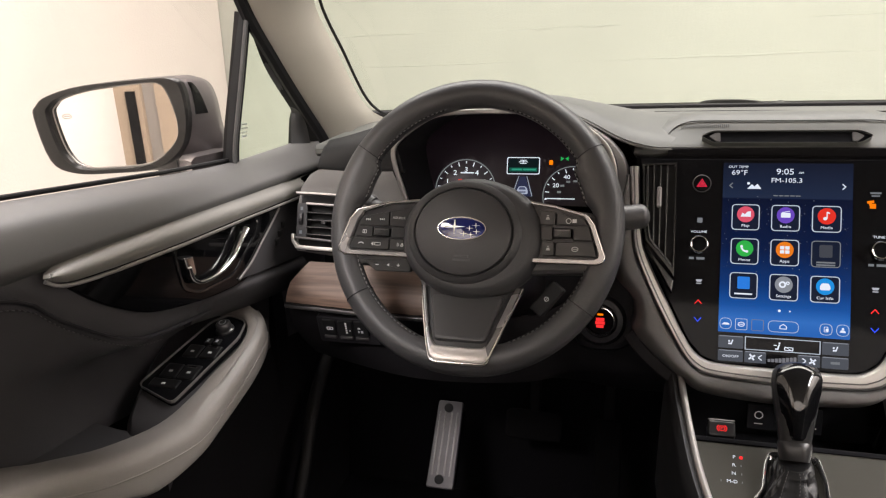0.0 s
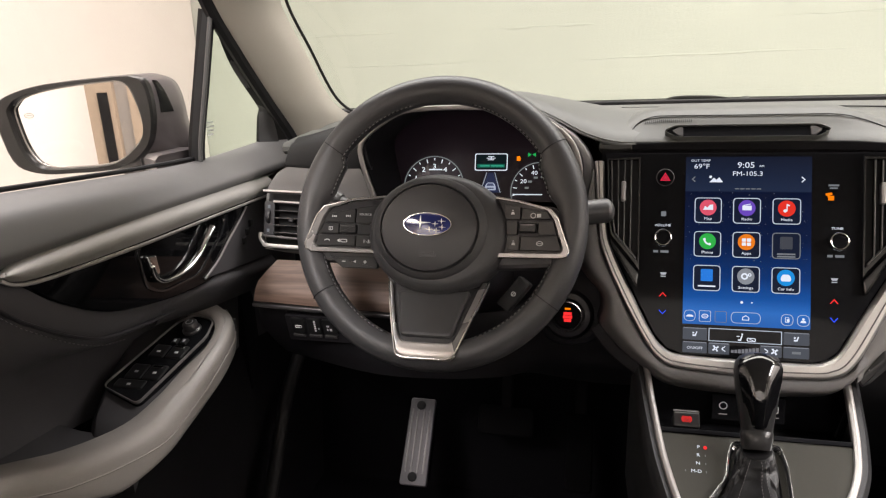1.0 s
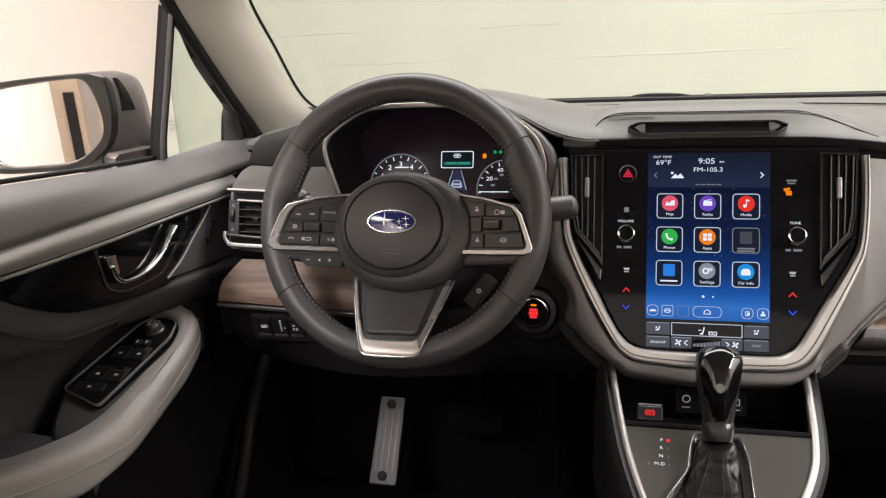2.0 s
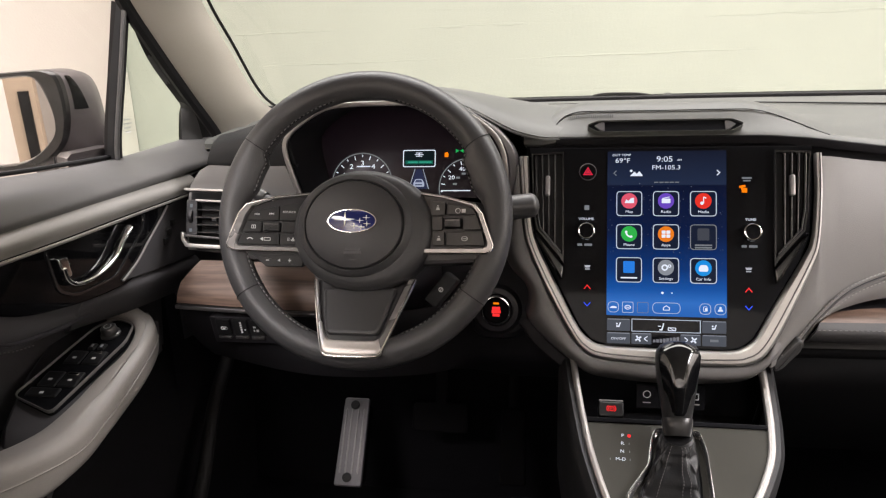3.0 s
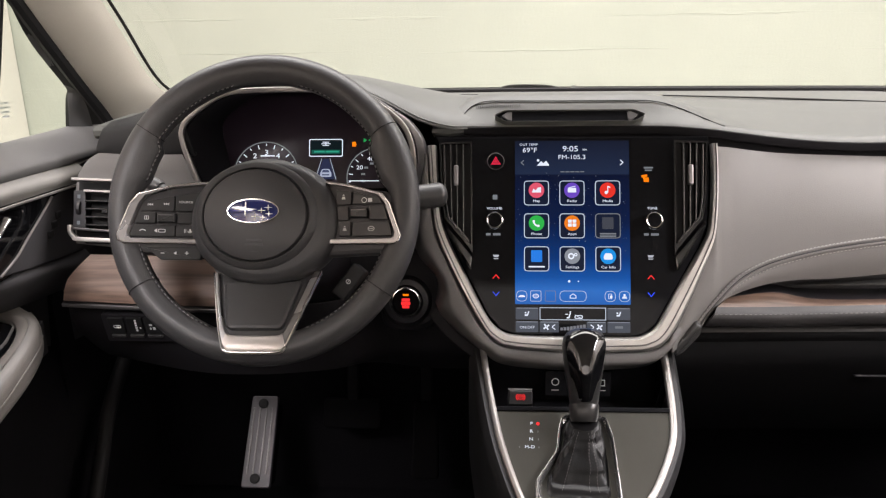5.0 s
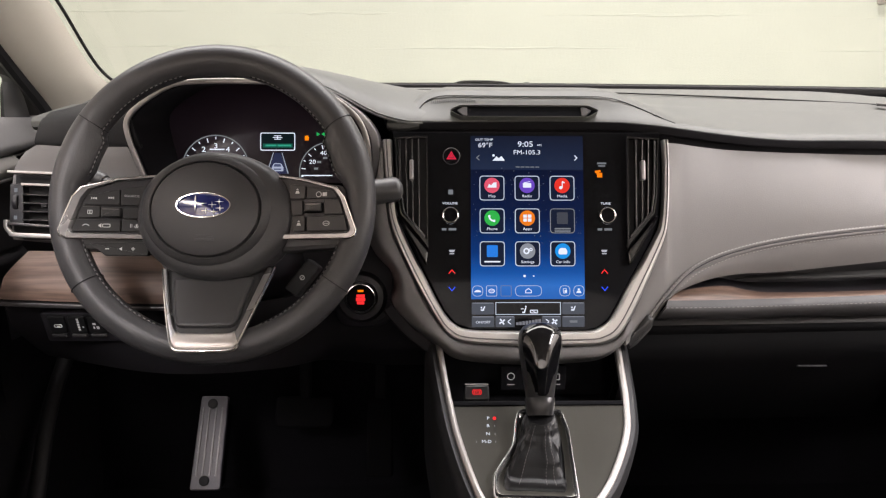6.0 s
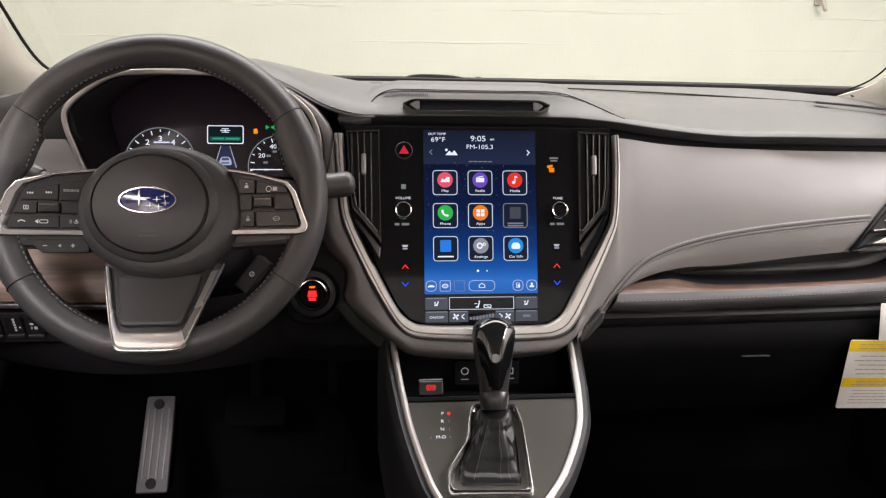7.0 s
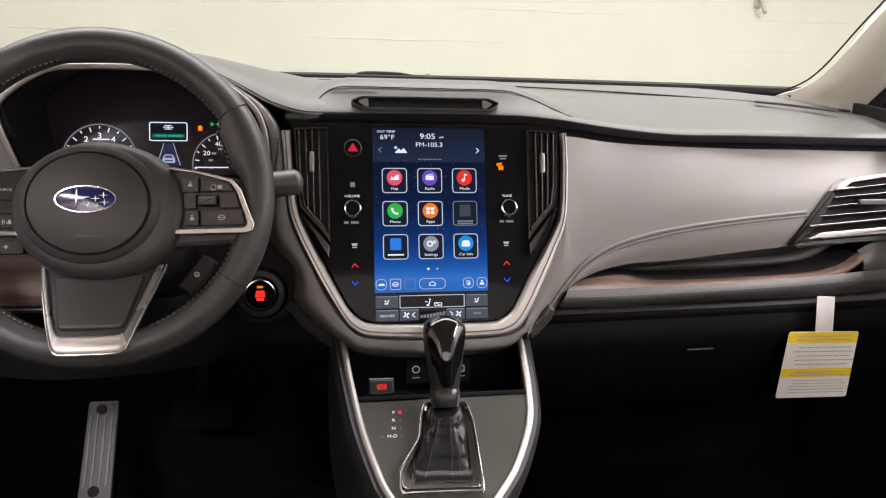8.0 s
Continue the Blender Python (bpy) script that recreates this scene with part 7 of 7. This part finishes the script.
stitches([p + Vector((0.004, 0.0, -0.008)) for p in fold[20:34]], door, up=Vector((1, 0, 0)), w=0.0012, mat=BRONZE)

part("lower_roll", sheet(crossed([
    [(-0.730, -0.19, 0.968), (-0.718, -0.105, 0.970), (-0.713, 0.025, 0.960), (-0.713, 0.088, 0.955)],
    [(-0.728, -0.19, 0.956), (-0.713, -0.10, 0.958), (-0.704, 0.03, 0.946), (-0.704, 0.092, 0.936)],
    [(-0.750, -0.17, 0.930), (-0.724, -0.08, 0.934), (-0.712, 0.03, 0.928), (-0.710, 0.088, 0.922)],
    [(-0.785, -0.14, 0.912), (-0.745, -0.06, 0.912), (-0.728, 0.03, 0.908), (-0.722, 0.085, 0.905)]], 5, n=24), 0.004), DOORDARK, door, "black rolled edge below the inlay")

# armrest with switch panel
# y, outer x and top z, inner x and top z, lower z
ARM = [(-0.030, -0.775, 0.909, -0.732, 0.903, 0.890), (-0.036, -0.785, 0.910, -0.720, 0.903, 0.876), (-0.050, -0.785, 0.908, -0.709, 0.900, 0.860), (-0.060, -0.745, 0.902, -0.703, 0.896, 0.852), (-0.08, -0.722, 0.893, -0.697, 0.889, 0.842), (-0.12, -0.714, 0.879, -0.692, 0.877, 0.828), (-0.17, -0.724, 0.863, -0.688, 0.862, 0.817), (-0.22, -0.728, 0.850, -0.684, 0.853, 0.808), (-0.28, -0.733, 0.844, -0.676, 0.850, 0.804), (-0.36, -0.745, 0.857, -0.674, 0.866, 0.81), (-0.43, -0.757, 0.880, -0.672, 0.888, 0.84), (-0.55, -0.77, 0.920, -0.67, 0.928, 0.87), (-0.85, -0.78, 0.94, -0.67, 0.945, 0.88)]
cols = [curve([(row[0], row[i], 0) for row in ARM], 5) for i in range(1, 6)]
rings = []
for i in range(len(cols[0])):
    y, xo, zo, xi, zi, zl = cols[0][i].x, *(c[i].y for c in cols)
    xm = xo + (xi - xo) * 0.55
    rings.append([Vector(q) for q in ((xo, y, zo - 0.02), (xo, y, zo), (xm, y, zo * 0.45 + zi * 0.55 + 0.003), (xi - 0.014, y, zi - 0.0005), (xi - 0.005, y, zi - 0.006), (xi - 0.001, y, zi - 0.015), (xi, y, zl + 0.010), (xi - 0.004, y, zl + 0.003), (xi - 0.014, y, zl), (xo, y, zl))])
arm = part("armrest", loft([curve(r, 3, True) for r in rings]), ARMLEATHER, door, "grey leather armrest")
seam = [r[5] + Vector((0.0006, 0, -0.008)) for r in rings[12:]]
part("arm_seam", sweep(seam, circle(0.0012, 6)), ARMLEATHER, door)
part("arm_shelf", loft([[Vector((x, y, z)) for x, z in ((xo, zz - 0.05), (xo, zz - 0.014), (xo + 0.003, zz - 0.006), (xo + 0.010, zz), (-0.715, zz - 0.004), (-0.715, zz - 0.05))] for y, xo, zz in ((-0.035, -0.855, 0.893), (-0.10, -0.850, 0.880), (-0.16, -0.838, 0.863), (-0.22, -0.815, 0.848), (-0.26, -0.798, 0.838), (-0.285, -0.780, 0.830), (-0.30, -0.76, 0.815))]), DOORDARK, door, "black armrest top")
part("arm_base", loft([[Vector((x, y, z)) for x, z in ((-0.86, zz + 0.012), (-0.80, zz + 0.002), (-0.72, zz), (-0.72, zz - 0.012), (-0.86, zz - 0.012))] for y, zz in ((-0.275, 0.824), (-0.30, 0.828), (-0.36, 0.843), (-0.43, 0.868), (-0.55, 0.908), (-0.85, 0.93))]), DOORDARK, door, "black panel beside the armrest")
a = radians(17)
SWP = Matrix(((0, 1, 0, -0.768), (math.cos(a), 0, -math.sin(a), -0.14), (math.sin(a), 0, math.cos(a), 0.8745), (0, 0, 0, 1)))
SWP = SWP @ Matrix.Diagonal((1, -1, 1, 1))
SW_OUT = rounded([(-0.075, 0.046), (-0.101, -0.024), (0.036, -0.048), (0.072, -0.040), (0.083, -0.004), (0.064, 0.015)], 0.010)
SW_IN = [(p[0] * 0.986, p[1] * 0.976) for p in SW_OUT]
sp = part("switch_panel", slab(SW_OUT, -0.006, 0.002, SWP, 0.001), GLOSS, door, "glossy window switch panel")
part("panel_edge", ring_plate(SW_OUT, SW_IN, 0.0, 0.005, SWP, bevel=0.0006), EDGE, sp, "thin silver edge")
part("mirror_knob", turned([(0.0135, 0.0), (0.0135, 0.004), (0.0110, 0.006), (0.0105, 0.014), (0.009, 0.016), (0.001, 0.016)], at(SWP, 0.050, -0.016, 0.0), 28), BRONZE, sp, "ridged mirror knob")
part("knob_mark", arc_ring(at(SWP, 0.050, -0.016, 0.016), 0, 0, 0.004, 0.0055, 30, 330, n=20), WHITEINK, sp)
for x, y, w, h, lip in ((0.000, 0.006, 0.026, 0.024, True), (0.000, -0.022, 0.026, 0.026, True), (-0.042, 0.014, 0.028, 0.026, True), (-0.042, -0.014, 0.028, 0.026, True), (-0.066, 0.010, 0.016, 0.044, False)):
    b = part("window_key", slab(rounded(box2(w, h, x, y), 0.003), 0.0, 0.0042, SWP, 0.002), BUTTON, sp)
    part("key_mark", bar(SWP, x - 0.002, y, 0.0034, 0.0052, 0.0042), WHITEINK, b)
    if lip and y < 0:
        part("key_lip", slab(rounded(box2(0.0045, h * 0.55, x + 0.009, y + 0.001), 0.001), 0.004, 0.0058, SWP, 0.001), POLISHED, b)
for x, y in ((0.022, -0.006), (0.022, -0.020)):
    part("lock_key", slab(rounded(box2(0.012, 0.010, x, y), 0.002), 0.0, 0.005, SWP, 0.002), BUTTON, sp)
    part("lock_mark", bar(SWP, x, y, 0.005, 0.003, 0.005), WHITEINK, sp)

# window frame, sash and panes
part("sash", sweep(curve([(-0.775, 0.008, 1.10), (-0.772, 0.011, 1.15), (-0.757, 0.021, 1.24), (-0.742, 0.032, 1.335)], 5), rounded(box2(0.019, 0.019), 0.004), up=Vector((1, 0, 0))), RUBBER, door, "black upright window bar")
part("sash_edge", sweep(curve([(-0.763, 0.000, 1.115), (-0.760, 0.002, 1.15), (-0.745, 0.012, 1.24), (-0.730, 0.023, 1.335)], 5), circle(0.0035, 8), up=Vector((1, 0, 0))), STALK, door, "grey lip of the window bar")
FRAME_IN = [(-0.742, 0.040, 1.330), (-0.752, 0.097, 1.257), (-0.763, 0.188, 1.187), (-0.766, 0.196, 1.172), (-0.768, 0.190, 1.120)]
FRAME_MID = [(-0.730, 0.034, 1.340), (-0.741, 0.112, 1.256), (-0.750, 0.192, 1.183), (-0.750, 0.216, 1.160), (-0.748, 0.225, 1.120)]
FRAME_OUT = [(-0.722, 0.0, 1.365), (-0.736, 0.115, 1.258), (-0.744, 0.195, 1.180), (-0.742, 0.258, 1.140), (-0.742, 0.285, 1.100)]
part("window_frame", sheet(ruled([FRAME_OUT, FRAME_IN], 5, 0.003, side=Vector((1, -0.3, 0)), n=30), 0.008), RUBBER, door, "black window frame corner")
part("frame_trim", sheet(ruled([FRAME_MID, FRAME_IN], 5, 0.003, side=Vector((1, -0.3, 0)), n=30), 0.004), STALK, door, "dark grey inner trim of the window frame")
part("frame_rail", sweep(curve([(-0.722, 0.0, 1.365), (-0.70, -0.10, 1.43), (-0.66, -0.25, 1.475), (-0.64, -0.6, 1.49)], 6), rounded(box2(0.03, 0.03), 0.006), up=Vector((1, 0, 0))), RUBBER, door)
qp = part("quarter_pane", loft([[Vector((-0.777, 0.0, 1.118)), Vector((-0.772, 0.25, 1.105))], [Vector((-0.766, 0.012, 1.20)), Vector((-0.766, 0.20, 1.20))], [Vector((-0.744, 0.034, 1.33)), Vector((-0.744, 0.07, 1.33))]], closed=False), QUARTERGLASS, door, "small fixed front window")
qp.visible_shadow = False
bm = bmesh.new()
for k, w in enumerate((0.020, 0.024, 0.018, 0.014)):
    brick_box(-0.7725, -0.772, 0.050 - w / 2, 0.050 + w / 2, 1.172 - 0.006 * k, 1.1745 - 0.006 * k, bm)
part("pane_print", bm, WHITEINK, door)
mp = part("main_pane", loft([[Vector((-0.780, y, 1.11)) for y in (-0.95, -0.004)], [Vector((-0.762, y, 1.24)) for y in (-0.95, 0.016)], [Vector((-0.742, y, 1.335)) for y in (-0.95, 0.030)], [Vector((-0.700, y, 1.45)) for y in (-0.95, 0.044)]], closed=False), SIDEGLASS, door, "clear side window")
mp.visible_shadow = False

# ---------------------------------------------------------------- door mirror
mirror = thing("door_mirror", "dark painted door mirror with black bezel", "door mirror")
MC = Vector((-0.985, 0.03, 1.176))
mm = Matrix.Translation(MC) @ Matrix.Rotation(radians(9), 4, "Z") @ plane_frame((0, 0, 0), -1) @ Matrix.Scale(0.96, 4)
M_OUT = [(-0.146, 0.016), (-0.138, 0.036), (-0.115, 0.0510), (-0.05, 0.066), (0.07, 0.074), (0.112, 0.072), (0.126, 0.052), (0.126, 0.0), (0.108, -0.044), (0.06, -0.073), (-0.02, -0.080), (-0.09, -0.079), (-0.130, -0.057)]
M_IN = [(-0.116, 0.018), (-0.110, 0.034), (-0.092, 0.046), (-0.04, 0.058), (0.05, 0.0665), (0.082, 0.065), (0.096, 0.047), (0.106, 0.002), (0.097, -0.030), (0.050, -0.0638), (-0.02, -0.071), (-0.078, -0.069), (-0.104, -0.04)]
oc = [(p.x, p.y) for p in curve([(*p, 0) for p in M_OUT], 4, True)]
ic = [(p.x, p.y) for p in curve([(*p, 0) for p in M_IN], 4, True)]
part("bezel", ring_plate(oc, ic, -0.02, 0.010, mm, bevel=0.004), BUTTON, mirror, "black bezel")
part("mirror_glass", slab(ic, -0.012, -0.004, mm), MIRROR, mirror, "convex mirror glass")
part("glass_edge", ring_plate(ic, [(p[0] * 0.985, p[1] * 0.975) for p in ic], -0.006, -0.003, mm), SILVER, mirror)
S_OUT = [(-0.132, 0.014), (-0.126, 0.034), (-0.105, 0.0500), (-0.045, 0.066), (0.07, 0.076), (0.110, 0.070), (0.126, 0.046), (0.132, 0.0), (0.133, -0.052), (0.095, -0.082), (-0.02, -0.080), (-0.085, -0.076), (-0.118, -0.055)]
sc = [(p.x, p.y) for p in curve([(*p, 0) for p in S_OUT], 4, True)]
rings = []
for z, w, k, dx in ((-0.006, 0.0, 1.0, 0.0), (-0.016, 0.25, 1.01, 0.003), (-0.035, 0.7, 1.0, 0.008), (-0.06, 1.0, 0.99, 0.014), (-0.085, 1.0, 0.93, 0.020), (-0.11, 1.0, 0.78, 0.026), (-0.125, 1.0, 0.55, 0.030), (-0.132, 1.0, 0.25, 0.03)):
    rings.append([mm @ Vector(((p[0] + (q[0] - p[0]) * w) * k + dx, (p[1] + (q[1] - p[1]) * w) * k, z)) for p, q in zip(oc, sc)])
part("shell", loft(rings), PAINT, mirror, "dark painted shell")


def shell_point(i, z, out):
    """A place on the shell: i counts round the outline, z goes back from the bezel."""
    depths = (-0.006, -0.016, -0.035, -0.06, -0.085)
    k = next(k for k in range(4) if z >= depths[k + 1])
    t = (z - depths[k]) / (depths[k + 1] - depths[k])
    p = rings[k][i].lerp(rings[k + 1][i], t)
    return MC + (p - MC) * (1 + out)


part("shell_inset", sheet([[shell_point(i, -0.012 - (0.010 + 0.018 * (i - 22) / 5) * w, 0.010) for w in np.linspace(0, 1, 8)] for i in range(22, 28)], 0.003), DOORGLOSS, mirror, "glossy black inset on the shell")
part("foot", loft([[Vector((x, y, z)) for y, z in ((y0, zt), (y0 + 0.010, zt + 0.005), (y1, zt + 0.004), (y1, zt - 0.05), (y0 + 0.004, zt - 0.05))] for x, y0, y1, zt in ((-0.955, 0.070, 0.14, 1.108), (-0.90, 0.060, 0.12, 1.117), (-0.868, 0.040, 0.09, 1.124), (-0.855, -0.006, 0.09, 1.127), (-0.82, -0.040, 0.06, 1.131), (-0.785, -0.075, 0.028, 1.134))]), PAINT, mirror, "dark painted mirror foot")
part("foot_seam", sweep([Vector((-0.853, -0.0135, 1.128)), Vector((-0.853, -0.0095, 1.085))], circle(0.0012, 6), up=Vector((0, 1, 0))), RUBBER, mirror)
bm = bmesh.new()
ring_plate(circle(0.0085, 20, 0.0044, cx=-0.092, cy=0.016), circle(0.0072, 20, 0.0032, cx=-0.092, cy=0.016), -0.0041, -0.0036, mm, bm=bm)
bar(mm, -0.092, 0.016, 0.010, 0.0014, -0.0041, bm)
part("glass_symbol", bm, INK, mirror)

# ---------------------------------------------------------------- pedals
PED = plane_frame((-0.507, 0.184, 0.576), 39)
rest = thing("footrest", "ribbed aluminium footrest plate on dark carpet", "footrest")
part("plate", slab(rounded([(-0.025, -0.081), (0.026, -0.081), (0.0245, 0.077), (-0.0230, 0.077)], 0.005), -0.008, 0.0, PED, 0.002), FOOTALU, rest, "brushed aluminium plate")
for x in (-0.0165, -0.006, 0.006, 0.0165):
    part("rib", slab(rounded(box2(0.0030, 0.115, x, -0.001), 0.001), 0.0, 0.0016, PED, 0.0007), BRONZE, rest)
for y in (0.0635, -0.0660):
    part("rubber_stud", turned([(0.0085, 0.0), (0.0085, 0.002), (0.006, 0.003), (0.0005, 0.003)], at(PED, -0.0015, y), 20), RUBBER, rest)
part("mount", slab(rounded(box2(0.040, 0.145), 0.01), -0.05, -0.008, PED, 0.004), CARPET, rest)
BRK = plane_frame((-0.350, 0.23, 0.605), 30)
bp = thing("brake_pedal", "black rubber brake pedal", "pedal")
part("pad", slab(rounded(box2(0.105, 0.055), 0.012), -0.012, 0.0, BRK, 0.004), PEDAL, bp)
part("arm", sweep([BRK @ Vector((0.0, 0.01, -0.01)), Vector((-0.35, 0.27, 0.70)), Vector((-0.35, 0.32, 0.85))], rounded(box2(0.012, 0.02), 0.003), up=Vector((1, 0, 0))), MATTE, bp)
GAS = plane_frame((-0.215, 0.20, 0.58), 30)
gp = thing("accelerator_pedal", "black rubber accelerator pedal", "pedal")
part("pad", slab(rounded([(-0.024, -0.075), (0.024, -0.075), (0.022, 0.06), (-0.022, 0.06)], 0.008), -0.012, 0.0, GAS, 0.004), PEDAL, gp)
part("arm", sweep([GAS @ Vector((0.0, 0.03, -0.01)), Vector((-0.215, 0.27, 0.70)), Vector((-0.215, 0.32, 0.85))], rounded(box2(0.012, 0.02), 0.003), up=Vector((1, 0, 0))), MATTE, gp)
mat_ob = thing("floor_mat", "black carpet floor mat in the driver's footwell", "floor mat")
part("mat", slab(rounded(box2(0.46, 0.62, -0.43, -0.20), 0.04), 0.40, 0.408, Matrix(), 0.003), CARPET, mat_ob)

# ---------------------------------------------------------------- passenger door, closing the cabin
pdoor = thing("passenger_door", "closed passenger door with charcoal trim", "car door")
part("upper_pad", sheet([[Vector((0.848 - 0.02 * k - (0.01 if k else 0), y, 1.11 - 0.02 * k * k)) for y in (-0.95, -0.4, 0.0, 0.29)] for k in range(4)], 0.004), DOORPAD, pdoor)
part("panel", brick_box(0.835, 0.87, -0.96, 0.62, 0.40, 1.06), MATTE, pdoor)
part("window_corner", sheet(ruled([[(0.07 - p[0], p[1], p[2]) for p in FRAME_OUT], [(0.07 - p[0], p[1], p[2]) for p in FRAME_IN]], 5, 0.0, n=20), 0.008), RUBBER, pdoor)

# ---------------------------------------------------------------- warning tag at the glovebox
tag = thing("paper_tag", "white and yellow paper tag hanging from the glovebox", "tag")
TG = plane_frame((0.5945, -0.024, 0.779), 0) @ Matrix.Rotation(radians(-1.5), 4, "Z")
card = part("card", slab(rounded([(-0.060, 0.056), (0.055, 0.056), (0.060, -0.053), (-0.060, -0.053)], 0.004), -0.0008, 0.0, TG), PAPER, tag, "printed white card")
part("yellow_band", slab([(-0.0595, 0.055), (0.0545, 0.055), (0.0555, 0.038), (-0.0595, 0.038)], 0.0, 0.0003, TG), YELLOW, card)
part("yellow_band", slab([(-0.0595, -0.004), (0.0575, -0.004), (0.0582, -0.018), (-0.0595, -0.018)], 0.0, 0.0003, TG), YELLOW, card)
bm = bmesh.new()
rng = random.Random(3)
for y in (0.049, 0.043, 0.031, 0.024, 0.017, 0.010, 0.003, -0.010, -0.0145, -0.024, -0.029, -0.034, -0.039, -0.044):
    x = -0.048 + rng.uniform(0, 0.01)
    while x < 0.044:
        w = rng.uniform(0.006, 0.016)
        bar(TG, x + w / 2, y, w, 0.0014 if y > -0.02 else 0.0010, 0.0003, bm, d=0.0002)
        x += w + 0.0015
s = part("print", bm, INK, card)
s["kind"] = "stuff"
part("strap", slab([(-0.027, 0.112), (0.002, 0.111), (0.012, 0.054), (-0.017, 0.054)], -0.0014, -0.0006, TG), PAPER, tag, "paper hanging strap")
